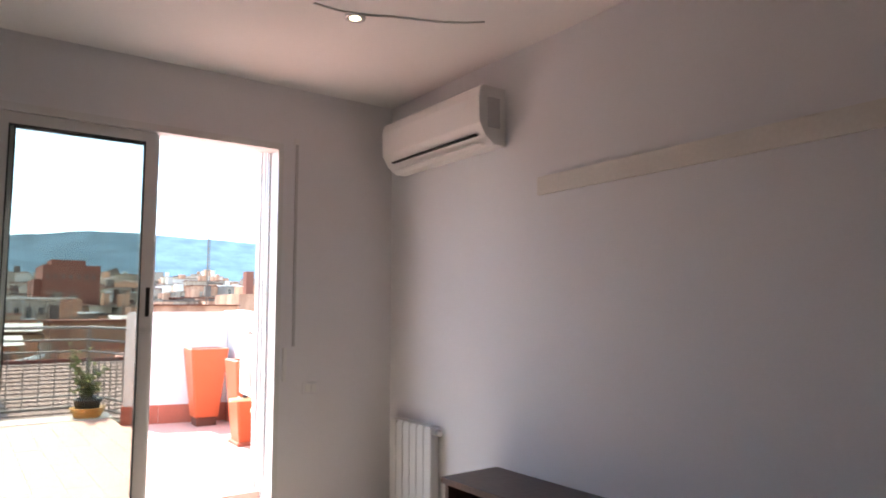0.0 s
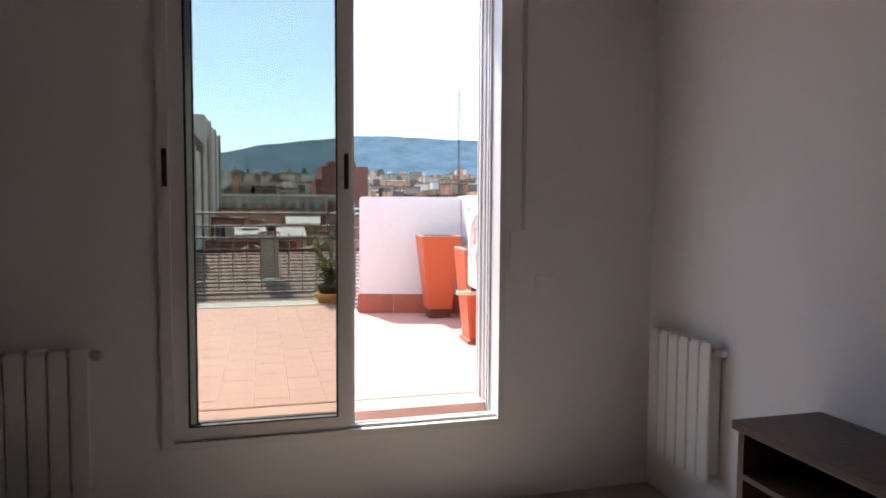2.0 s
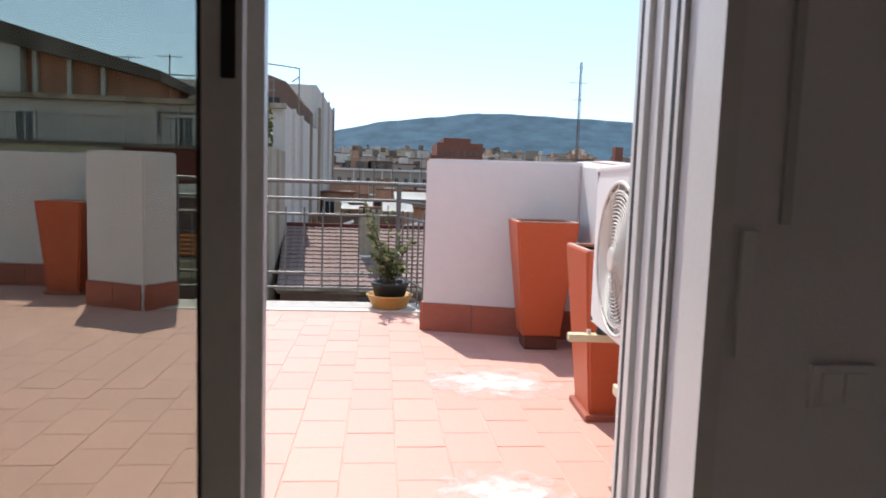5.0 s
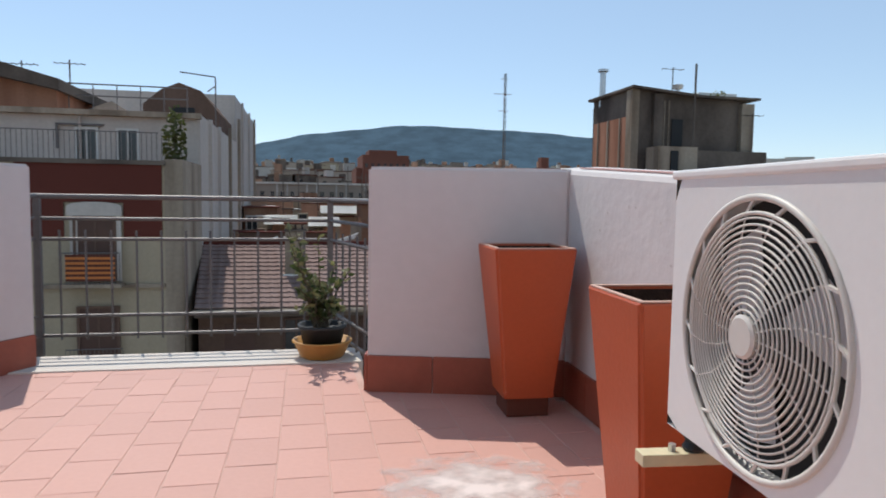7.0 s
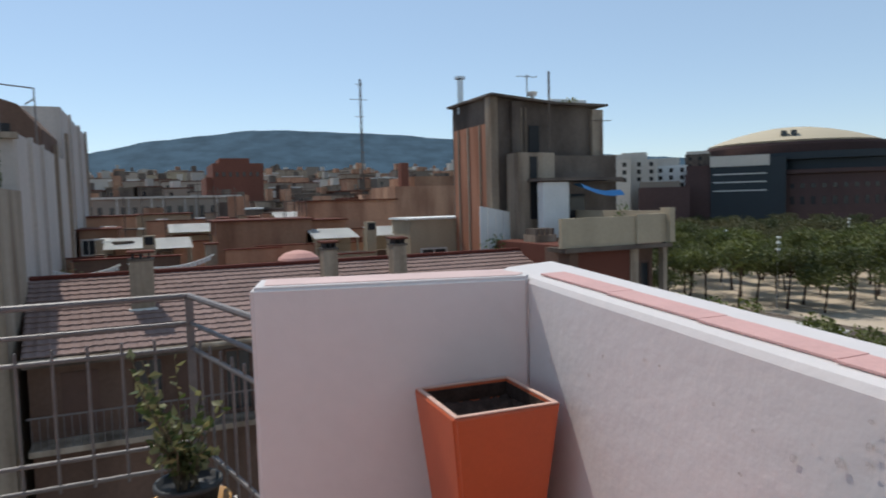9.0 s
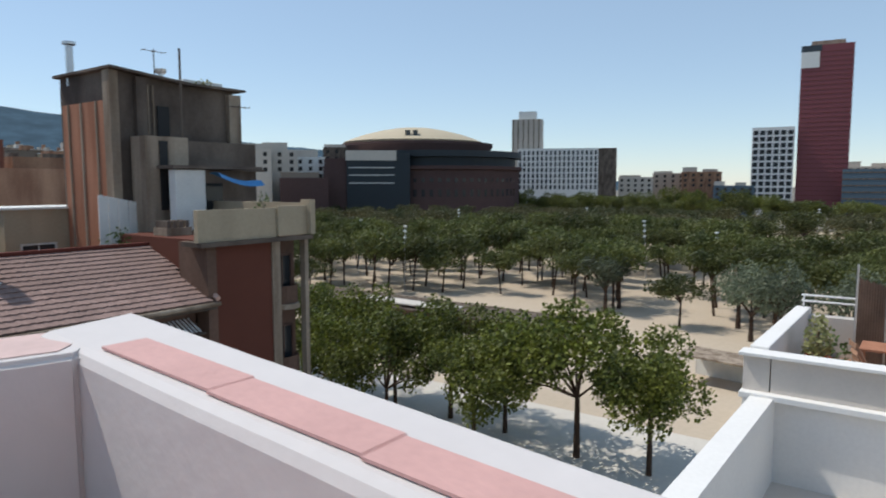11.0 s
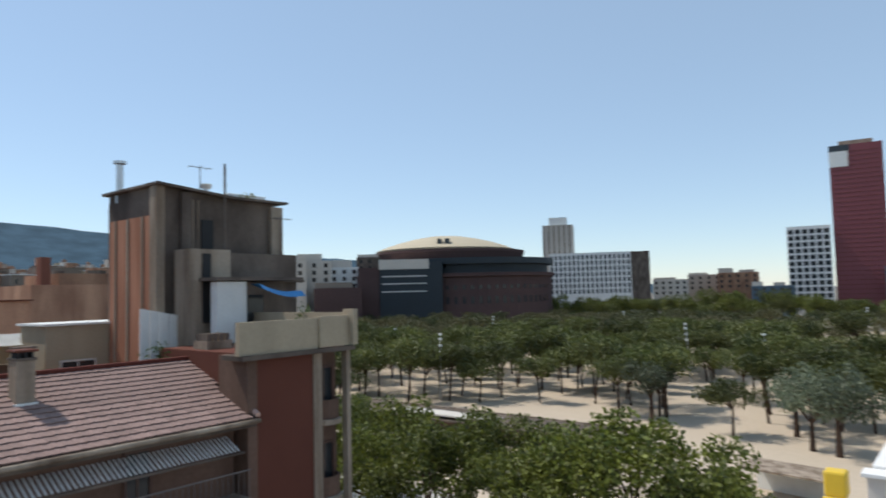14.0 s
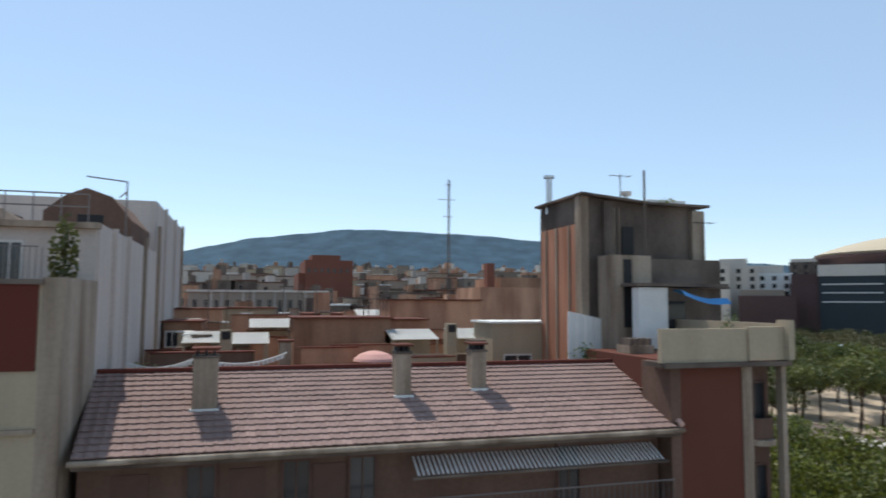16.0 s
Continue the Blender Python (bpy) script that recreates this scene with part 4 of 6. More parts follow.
for i in range(len(pts)):
    j = (i + 1) % len(pts)
    bm.faces.new((f0[j], f0[i], f1[i], f1[j]))
hood = part("window_hood", bm, M_WHITEISH, lh, "arched off-white window hood")
hood.matrix_basis = pose(-5.25, 26.96, 0.30)
for wx, wz, wh in ((-5.25, -1.75, 2.05), (-5.2, -4.75, 2.2), (-5.2, -7.8, 2.2), (-9.2, -1.75, 2.05), (-9.2, -4.75, 2.2)):
    e = window(lh, wx, 26.95, wz, 1.25, wh, 0, M_BROWN_AND_SHADE, M_SHUTTER)
    fl = part("balcony_floor", B(wx - 0.85, wx + 0.85, 26.4, 26.95, wz - 0.16, wz - 0.05), M_CONCLIGHT, lh)
    part("top_rail", rod(bmesh.new(), (wx - 0.82, 26.43, wz + 0.92), (wx + 0.82, 26.43, wz + 0.92), 0.02, 6), M_RAIL, lh)
    for k in range(15):
        if "balcony_bar_mesh" not in PANES:
            PANES["balcony_bar_mesh"] = part("balcony_bar", rod(bmesh.new(), (0, 0, -0.05), (0, 0, 0.92), 0.009, 4), M_RAIL, lh)
            PANES["balcony_bar_mesh"].matrix_basis = pose(wx - 0.82, 26.43, wz)
        else:
            share(PANES["balcony_bar_mesh"], "balcony_bar", lh, pose(wx - 0.82 + k * 0.117, 26.43, wz))
for wx in (-5.86, -4.6):
    part("window_surround", B(wx - 0.11, wx + 0.11, 26.9, 26.94, -1.75, 0.30), M_WHITEISH, lh)
cl = thing("striped_cloth", "orange and dark red striped cloth hung on the balcony rail", "cloth", pose(-5.25, 26.38, -1.80))
for k in range(11):
    part("stripe", B(-0.70, 0.70, -0.012 - 0.012 * (k % 2), 0.0, 0.10 + k * 0.075, 0.10 + (k + 1) * 0.075 - 0.003), M_ORANGEAWN if k % 2 else M_BRICKDARK, cl)
# set-back attic with its terrace rail
at = building("attic_storey", "weathered white attic storey set back behind a roof terrace", -14.6, -2.75, 31.0, 45, 3.82, M_WHITEISH, base=1.0)
part("cornice", B(-14.8, -2.6, 30.7, 31.0, 3.82, 4.02), M_CONCLIGHT, at)
part("terrace_floor", B(-14.5, -3.2, 27.1, 31.0, 2.0, 2.03), M_TERRA, at)
for x in (-12.6, -6.6, -5.2):
    window(at, x, 31.0, 2.05, 0.8, 1.35, 0)
part("pipe", rod(bmesh.new(), (-4.6 - 2.2, 30.9, 2.0), (-4.6 - 2.2, 30.9, 3.8), 0.05, 6), M_WHITEISH, at)
bm = bmesh.new()
block(bm, -7.6, -6.0, 30.86, 30.98, 3.45, 3.52)
block(bm, -7.6, -7.53, 30.86, 30.98, 2.6, 3.45)
part("dark_pipe", bm, M_RAIL, at)
rb = part("rail_bar", rod(bmesh.new(), (0, 0, 2.0), (0, 0, 2.95), 0.012, 5), M_RAIL, lh)
rb.matrix_basis = pose(-14.4, 27.2, 0)
for i in range(1, 75):
    share(rb, "rail_bar", lh, pose(-14.4 + i * 0.15, 27.2, 0))
part("top_rail", rod(bmesh.new(), (-14.4, 27.2, 2.95), (-3.4, 27.2, 2.95), 0.018, 6), M_RAIL, lh)
# party wall that runs back, stepped, with pilaster pipes
pw = building("party_wall_block", "tall dirty-white block with a blank party wall and drain pipes", -13, -2.7, 31.2, 46, 4.05, M_WHITEISH)
pw2 = building("party_wall_block", "taller dirty-white block beyond with vertical drain pipes", -13, -2.85, 46, 62, 6.9, M_WHITEISH)
for y, x, top, w in ((33.5, -2.7, 4.0, 0.3), (36.5, -2.7, 4.0, 0.2), (41.0, -2.7, 4.4, 0.35), (45.8, -2.7, 5.4, 0.5), (50.0, -2.85, 6.9, 0.3), (55.5, -2.85, 6.9, 0.3), (60.5, -2.85, 7.0, 0.6)):
    part("drain_pipe", B(x, x + 0.14, y, y + w, GROUND, top + 0.1), M_WHITEISH if w < 0.32 else M_CONCLIGHT, pw if y < 46 else pw2)
shed = thing("roof_shed", "brown sheet shed with a curved roof on the flat roof", "shed", pose(0, 0, 0))
bm = bmesh.new()
k = [(-6.2, 4.0), (-2.8, 4.0), (-2.8, 4.9), (-3.6, 5.9), (-4.6, 6.25), (-5.4, 5.9), (-6.2, 5.2)]
a = [bm.verts.new((x, 38.0, z)) for x, z in k]
b = [bm.verts.new((x, 43.5, z)) for x, z in k]
bm.faces.new(a), bm.faces.new(b[::-1])
for i in range(len(k)):
    j = (i + 1) % len(k)
    bm.faces.new((a[j], a[i], b[i], b[j]))
part("shell", bm, M_BROWN_AND_SHADE, shed)
part("door_hole", B(-4.9, -3.9, 37.97, 38.0, 4.05, 5.1), M_BLACK, shed)
tr = thing("roof_frame", "thin grey pipe frame standing on the flat roof", "frame", pose(0, 0, 0))
for a, b in (((-10.5, 33, 4.8), (-3.4, 33, 4.8)), ((-10.5, 33, 5.25), (-3.4, 33, 5.25)), ((-4.2, 36, 6.4), (-2.75, 36.3, 6.3)), ((-2.75, 36.3, 6.3), (-2.75, 36.3, 4.0)), ((-2.75, 36.3, 5.9), (-3.3, 38.0, 5.9))):
    part("rail", rod(bmesh.new(), a, b, 0.03, 6), M_RAIL, tr)
for i in range(9):
    part("post", rod(bmesh.new(), (-10.4 + i * 0.87, 33, 4.0), (-10.4 + i * 0.87, 33, 5.25), 0.022, 5), M_RAIL, tr)
hb = thing("roof_mound", "low brown tiled roof on the flat roof", "roof", pose(0, 0, 0))
bm = bmesh.new()
v = [bm.verts.new(p) for p in ((-8.4, 34, 4.0), (-5.4, 34, 4.0), (-5.4, 37, 4.0), (-8.4, 37, 4.0), (-6.9, 35.5, 4.95))]
bm.faces.new(v[:4][::-1])
for i in range(4):
    bm.faces.new((v[i], v[(i + 1) % 4], v[4]))
part("shell", bm, M_CONCRETE, hb)
# brick penthouse with slanting roof, far left
ph = thing("brick_penthouse", "brick penthouse under a slanting grey roof with pale posts", "building", pose(0, 0, 0))
bm = bmesh.new()
k = [(-20, 4.0), (-7.9, 4.0), (-7.9, 4.95), (-20, 7.6)]
a = [bm.verts.new((x, 32.0, z)) for x, z in k]
b = [bm.verts.new((x, 40.0, z)) for x, z in k]
bm.faces.new(a), bm.faces.new(b[::-1])
for i in range(4):
    j = (i + 1) % 4
    bm.faces.new((a[j], a[i], b[i], b[j]))
part("wall", bm, M_BRICK, ph)
bm = bmesh.new()
k = [(-20, 7.3), (-7.6, 4.75), (-7.6, 5.15), (-14.0, 6.9), (-20, 8.2)]
a = [bm.verts.new((x, 31.3, z)) for x, z in k]
b = [bm.verts.new((x, 40.4, z)) for x, z in k]
bm.faces.new(a), bm.faces.new(b[::-1])
for i in range(5):
    j = (i + 1) % 5
    bm.faces.new((a[j], a[i], b[i], b[j]))
part("roof", bm, M_CONCRETE, ph, "stained grey slanting roof edge")
for x in (-12.6, -11.3, -10.0):
    part("post", B(x - 0.08, x + 0.08, 31.8, 32.0, 4.0, 6.0 - (x + 12.6) * 0.22), M_WHITEISH, ph)
part("white_wall", B(-15.5, -13.0, 31.5, 32.0, 4.0, 6.2), M_WHITEISH, ph, "whitewashed wall piece")
R = random.Random(3)


def aerial(x, y, z, h, arms=5, mat_=None, label="thin roof aerial with short cross bars"):
    t = thing("aerial", label, "antenna", pose(x, y, z), "roof aerials")
    part("mast", rod(bmesh.new(), (0, 0, 0), (0, 0, h), 0.03, 6), M_CONCRETE, t)
    bm = bmesh.new()
    rod(bm, (-0.6, 0, h * 0.94), (0.6, 0, h * 0.94), 0.015, 4)
    for i in range(arms):
        rod(bm, (-0.5 + i / max(arms - 1, 1), -0.25, h * 0.94), (-0.5 + i / max(arms - 1, 1), 0.25, h * 0.94), 0.012, 4)
    part("cross_bars", bm, M_CONCRETE, t)
    return t


aerial(-9.6, 33.5, 4.0, 2.1), aerial(-8.2, 34.5, 4.0, 2.4), aerial(19.9, 36.4, 6.38, 1.6, 3), aerial(23.6, 34.9, 3.6, 2.0, 4)
def bushy(name, label, x, y, z, r, h, n, size, material, seed, category="plant", stem=0.0):
    t = thing(name, label, category, pose(x, y, z))
    rr = random.Random(seed)
    bm = bmesh.new()
    for i in range(n):
        a, u = rr.uniform(0, 6.283), rr.random() ** 0.5
        q = Vector((r * u * math.cos(a), r * u * math.sin(a), stem + (h - stem) * rr.uniform(0.05, 1) * (1 - 0.5 * u * u)))
        d = Vector((rr.uniform(-1, 1), rr.uniform(-1, 1), rr.uniform(-1, 1))).normalized() * size
        e = d.cross(Vector((rr.uniform(-1, 1), rr.uniform(-1, 1), rr.uniform(-1, 1)))).normalized() * size * 0.6
        vs = [bm.verts.new(q + w) for w in (-d, e, d, -e)]
        bm.faces.new(vs)
    part("foliage", bm, material, t, kind="stuff")
    part("stem", rod(bmesh.new(), (0, 0, 0), (0, 0, h * 0.6), 0.03, 5), M_STEM, t)
    return t


bushy("terrace_shrub", "dark upright shrub on the neighbouring roof terrace", -3.3, 29.4, 2.03, 0.4, 2.2, 300, 0.11, M_PINE, 2)

# --- tower: brick flank, concrete back ---
tw = building("stair_tower", "brick and sooty concrete tower with a metal flue on top", 17.25, 23.6, 35.5, 40.2, 6.2, M_CONCRETE)
part("brick_flank", B(17.18, 17.25, 35.9, 39.9, -4, 5.3), M_BRICK, tw, "bare orange brick flank")
for y in (36.6, 38.0, 39.2):
    part("pale_strip", B(17.12, 17.18, y, y + 0.13, -4, 5.3), M_CONCLIGHT, tw)
part("corner_pier", B(17.1, 17.5, 35.3, 35.9, -4, 6.62), M_CONCLIGHT, tw)
part("pier", B(23.2, 23.9, 35.2, 35.5, -4, 6.1), M_CONCLIGHT, tw)
part("pier", B(18.3, 18.8, 35.25, 35.5, -4, 6.4), M_CONCRETE, tw)
part("opening", B(19.4, 20.0, 35.42, 35.5, 3.8, 5.2), M_BLACK, tw)
for nm, lo_, hi_, g in (("roof_wedge", 6.19, 6.27, 0.25), ("roof_slab", 6.274, 6.39, 0.0)):   # the roof rises towards the flue
    bm = bmesh.new()
    hull(bm, [(17.0 + g, 35.0 + g * 2), (24.1 - g * 2, 35.0 + g * 2), (24.1 - g * 2, 40.4 - g), (21.0, 40.4 - g), (17.0 + g, 40.4 - g)] if g else [(17.0, 35.0), (21.0, 35.0), (24.1, 35.0), (24.1, 40.4), (21.0, 40.4), (17.0, 40.4)], lo_, hi_)
    for v in bm.verts:
        v.co.z += 0.34 * max(0.0, (21.0 - v.co.x) / 4.0) * (v.co.z > 6.2)
    if nm == "roof_wedge":
        part(nm, bm, M_CONCRETE, tw)
part("roof_slab", bm, M_CONCRETE, tw)
part("lower_block", B(17.9, 20.0, 34.0, 35.2, -4, 3.7), M_CONCLIGHT, tw, "stained pale concrete lower block")
part("lower_block", B(20.0, 24.2, 34.5, 35.2, -4, 3.6), M_CONCRETE, tw, "sooty concrete lower block")
part("lower_recess", B(18.55, 18.95, 33.94, 34.0, 0.4, 3.5), M_BLACK, tw)
part("slab_edge", B(20.0, 24.5, 34.2, 34.5, 2.2, 2.32), M_CONCRETE, tw)
part("flue", rod(bmesh.new(), (17.4, 39.4, 6.2), (17.4, 39.4, 8.1), 0.17, 12), M_METAL, tw, "dull metal flue")
part("flue_cap", rod(bmesh.new(), (17.4, 39.4, 8.15), (17.4, 39.4, 8.28), 0.30, 12), M_METAL, tw)
part("flue", rod(bmesh.new(), (20.1, 36.2, 6.38), (20.1, 36.2, 6.85), 0.12, 10), M_METAL, tw)
part("flue_cap", rod(bmesh.new(), (20.1, 36.2, 6.85), (20.1, 36.2, 7.05), 0.24, 10, 0.28), M_METAL, tw)
for k in range(2):
    part("drain_pipe", rod(bmesh.new(), (18.95 + k * 0.25, 35.42, -2), (18.95 + k * 0.25, 35.42, 6.1), 0.04, 6), M_CONCLIGHT, tw)
part("mast", rod(bmesh.new(), (20.3, 34.9, 2.0), (20.3, 34.9, 7.9), 0.06, 6), M_CONCRETE, tw)
part("sagging_sheet", B(20.8, 23.0, 35.4, 37.5, 6.42, 6.62), M_FIBRE, tw, "pale loose sheet", bevel=0.05)
bushy("weeds", "dry weeds on the tower roof edge", 21.8, 35.3, 6.38, 0.5, 0.35, 60, 0.07, M_LEAFPALE, 8)

# --- corner block, dark brick, with balconies to the park ---
cb = building("corner_block", "dark red brick corner block of flats with a roof terrace", 16.55, 19.2, 27.3, 34, -0.55, M_BRICKDARK)
# Back wall painted brown for the darkness inside the balcony recesses.
part("wall", B(19.2, 20.9, 27.9, 34, GROUND, -0.55), M_BROWN_AND_SHADE, cb)
part("white_column", B(20.88, 21.08, 27.2, 27.5, GROUND, -0.72), M_CONCLIGHT, cb, "stained pale corner column")
# Cream pier painted brown in place of the shadow on it.
part("cream_pier", B(16.2, 16.6, 27.22, 29, GROUND, -0.6), M_BROWN_AND_SHADE, cb)
part("parapet", B(15.75, 19.3, 27.05, 27.28, -0.55, 0.62), M_CREAM, cb, "pale cream roof parapet")
part("parapet", B(19.3, 20.8, 26.95, 27.28, -0.5, 0.68), M_CREAM, cb)
part("parapet", B(20.8, 21.05, 26.7, 27.3, -0.5, 0.92), M_CREAM, cb)
part("parapet", B(20.85, 21.08, 27.3, 34, -0.55, 0.78), M_CREAM, cb)
part("slab_edge", B(15.8, 21.1, 26.9, 28.2, -0.72, -0.555), M_CONCRETE, cb)
part("slab_edge", B(18.2, 21.1, 28.203, 34, -0.72, -0.555), M_CONCRETE, cb)
part("flue_block", B(16.95, 18.1, 31.0, 32.0, -2.75, -0.22), M_CONCLIGHT, cb)
for k in range(4):
    part("vent_block", B(17.0 + k * 0.28, 17.16 + k * 0.28, 31.05, 31.9, -0.22, 0.06), M_CONCRETE, cb)
for k in range(6):
    z = -3.6 - 3.0 * k
    bal = new("balcony")
    bal.parent = cb
    bm = bmesh.new()
    n = 10
    pts = [(19.55, 27.9)] + [(20.22 + 0.66 * math.sin(math.pi * i / n - math.pi / 2) , 27.9 - 0.78 * math.cos(math.pi * i / n - math.pi / 2)) for i in range(n + 1)] + [(20.89, 27.9)]
    hull(bm, pts, z, z + 0.20)
    part("floor_slab", bm, M_CONCLIGHT, bal)
    bm = bmesh.new()
    rim = [[bm.verts.new((20.22 + r * math.sin(q * math.pi / n - math.pi / 2), 27.9 - (r - 0.1) * math.cos(q * math.pi / n - math.pi / 2), z + h)) for r, h in ((0.68, 0.2), (0.68, 0.95), (0.62, 0.95), (0.62, 0.2))] for q in range(n + 1)]
    for p, q in zip(rim, rim[1:]):
        for i in range(4):
            bm.faces.new((p[i], q[i], q[(i + 1) % 4], p[(i + 1) % 4]))
    bm.faces.new(rim[0]), bm.faces.new(rim[-1][::-1])
    bmesh.ops.recalc_face_normals(bm, faces=bm.faces[:])
    part("front", bm, M_BROWN_AND_SHADE, bal)
    window(cb, 20.2, 27.9, z + 0.25, 1.0, 2.0, 0, M_SHUTTER)
    part("wall_edge", B(19.2, 19.62, 27.25, 27.9, z + 0.2, z + 3.19), M_CONCLIGHT, cb)
    for y in (29.5, 32.0):
        window(cb, 20.9, y, z + 0.3, 1.2, 1.9, 90)
hut = thing("roof_hut", "white-walled hut with a grey slab roof on the roof terrace", "shed", pose(0, 0, 0))
part("wall", B(18.6, 20.1, 32.9, 33.4, -0.5, 2.2), M_FIBRE, hut)
part("wall", B(20.1, 22.6, 33.5, 34.0, -0.5, 2.2), M_CONCRETE, hut)
part("roof", B(18.4, 23.2, 32.7, 34.2, 2.25, 2.4), M_CONCRETE, hut)
part("door", B(20.5, 21.4, 33.44, 33.5, -0.3, 1.6), M_WINDOW, hut)
bl = thing("tarpaulin", "bright blue tarpaulin stretched under the hut roof", "tarpaulin", pose(0, 0, 0))
bm = bmesh.new()
g = [[bm.verts.new((20.3 + 2.4 * i / 8, 31.9 + 1.0 * j / 3, 2.1 - 0.25 * (j == 0) - 0.18 * math.sin(math.pi * i / 8) - 0.35 * i / 8)) for i in range(9)] for j in range(4)]
for j in range(3):
    for i in range(8):
        bm.faces.new((g[j][i], g[j][i + 1], g[j + 1][i + 1], g[j + 1][i]))
part("cloth", bm, M_BLUE, bl)
bushy("terrace_shrub", "yellow-green potted shrub on the corner roof terrace", 21.0, 30.0, -0.5, 0.45, 1.9, 260, 0.09, M_LEAF, 4)
bushy("terrace_shrub", "dry reddish shrub on the corner roof terrace", 20.0, 29.0, -0.5, 0.3, 1.4, 90, 0.07, M_LEAFPALE, 6)
cs = building("white_sheet_fence", "white corrugated sheet fence beside the tower", 0, 0.01, 0, 0.01, GROUND + 0.01, M_FIBRE)
for i in range(14):
    part("sheet", B(16.2 + i * 0.22, 16.2 + i * 0.22 + 0.20, 34.9 + 0.04 * (i % 2), 34.97 + 0.04 * (i % 2), -1.2, 1.1 - i * 0.045), M_FIBRE, cs)
bushy("terrace_shrub", "green trailing plants behind the tiled roof", 16.4, 33.6, -1.6, 1.0, 1.4, 220, 0.09, M_LEAF, 9)

# --- rooftops behind the tiled house ---
structure("roof_field", B(-2.6, 20.6, 36.7, 64, GROUND, -3.2), M_TERRA)


def roof_hut(x0, x1, y0, y1, z0, z1, material, label, roof=None, openings=()):
    t = thing("roof_hut", label, "rooftop hut", pose(0, 0, 0))
    part("wall", B(x0, x1, y0, y1, z0, z1), material, t)
    part("roof", B(x0 - 0.15, x1 + 0.15, y0 - 0.15, y1 + 0.15, z1, z1 + 0.10), roof or M_BRICKDARK, t)
    for ox, w, h in openings:
        window(t, ox, y0, z0 + 0.1 if h > 1.5 else z1 - h - 0.5, w, h, 0, M_FRAMEW)
    return t


roof_hut(4.5, 9.8, 44, 48, -3.2, 0.55, M_TERRA, "ochre rendered rooftop hut with a brown door", None, ((5.6, 0.9, 2.0),))
roof_hut(-4.2, -0.6, 50, 54, -3.2, 0.2, M_TERRA, "terracotta rooftop hut with a small window", None, ((-2.2, 0.8, 1.0),))
roof_hut(-3.2, 0.3, 56, 60, -3.2, 0.9, M_TERRA, "terracotta rooftop hut with a flat roof")
roof_hut(14.4, 18.8, 40, 43, -3.2, 0.40, M_CREAM, "ochre rooftop room with a white-framed double door", M_FIBRE, ((15.8, 1.6, 1.9),))
roof_hut(12.0, 19.0, 55, 59, -3.2, 1.6, M_TERRA, "wide terracotta rooftop block with a flat roof")
roof_hut(9.0, 13.5, 50, 53, -3.2, 0.3, M_TERRA, "terracotta rooftop hut with stained walls", None, ((10.5, 0.8, 1.6),))
roof_hut(0.2, 4.2, 62, 66, -3.2, 0.9, M_CREAM, "cream rooftop hut with a dark roof edge")
for x0, x1, y, z in ((-1.0, 0.95, 42, -0.3), (1.25, 3.2, 42.5, -0.4), (2.2, 4.8, 48, 0.2), (9.5, 12.1, 42, -0.25), (13.1, 15.3, 42.6, -0.25), (10.8, 14.0, 62, 0.6)):
    t = thing("canopy", "pale fibre-cement canopy sheet over a roof terrace", "canopy", pose(0, 0, 0), "rooftop canopies")
    bm = bmesh.new()
    v = [bm.verts.new(p) for p in ((x0, y, z - 0.25), (x1, y, z - 0.25), (x1, y + 2.2, z + 0.22), (x0, y + 2.2, z + 0.22))]
    bm.faces.new(v)
    bmesh.ops.solidify(bm, geom=bm.faces[:], thickness=0.06)
    part("sheet", bm, M_FIBRE, t)
    for px in (x0 + 0.1, x1 - 0.1):
        part("post", B(px - 0.05, px + 0.05, y + 0.1, y + 0.2, -3.2, z - 0.28), M_CREAM, t)
    part("wall", B(x0, x1, y + 2.0, y + 2.15, -3.2, z), M_CREAM, t)
for x, y, z in ((1.1, 41.2, -0.35), (12.6, 41.6, -0.1)):
    t = thing("roof_box", "small louvred box on a rooftop wall", "vent box", pose(x, y, z))
    part("body", B(-0.28, 0.28, -0.25, 0.25, -2.9, 0.45), M_CREAM, t)
    part("louvre", B(-0.2, 0.2, -0.28, -0.25, 0.0, 0.38), M_BLACK, t)
t = thing("parasol", "faded pink parasol open on a roof terrace", "parasol", pose(8.2, 40.2, -3.2))
part("canopy", lathe(bmesh.new(), [(1.08, 1.78), (1.0, 1.9), (0.7, 2.12), (0.3, 2.24), (0.01, 2.27)], 16), M_PINKCLOTH, t)
part("pole", rod(bmesh.new(), (0, 0, 0), (0, 0, 2.2), 0.025, 6), M_METAL, t)
part("base", B(-0.25, 0.25, -0.25, 0.25, 0, 0.08), M_CONCRETE, t)
t = thing("rope_lights", "sagging pale rope garland over a rooftop yard", "garland", pose(0, 0, 0))
for k in range(2):
    for x0, dx, rise in ((-3.0, 2.9, 0.0), (0.2, 3.6, 0.2)):
        bm = bmesh.new()
        pts = [(x0 + dx * q / 18, 37.5 + k, -0.95 - 1.4 * (q / 18) * (1 - q / 18) - 0.12 * k + rise * q / 18) for q in range(19)]
        for a, b in zip(pts, pts[1:]):
            rod(bm, a, b, 0.03, 4)
        for a in pts[1:-1:1]:
            block(bm, a[0] - 0.055, a[0] + 0.055, a[1] - 0.01, a[1] + 0.01, a[2] - 0.17, a[2])
        part("rope", bm, M_FIBRE, t, "white rope with small flags")
bushy("terrace_shrub", "green shrubs in the rooftop yard behind the ridge", -0.4, 37.6, -2.6, 1.6, 1.5, 260, 0.10, M_LEAF, 12)
bushy("terrace_shrub", "brown dry shrubs in the rooftop yard", -2.0, 37.5, -2.6, 0.7, 1.9, 120, 0.08, M_LEAFPALE, 14)
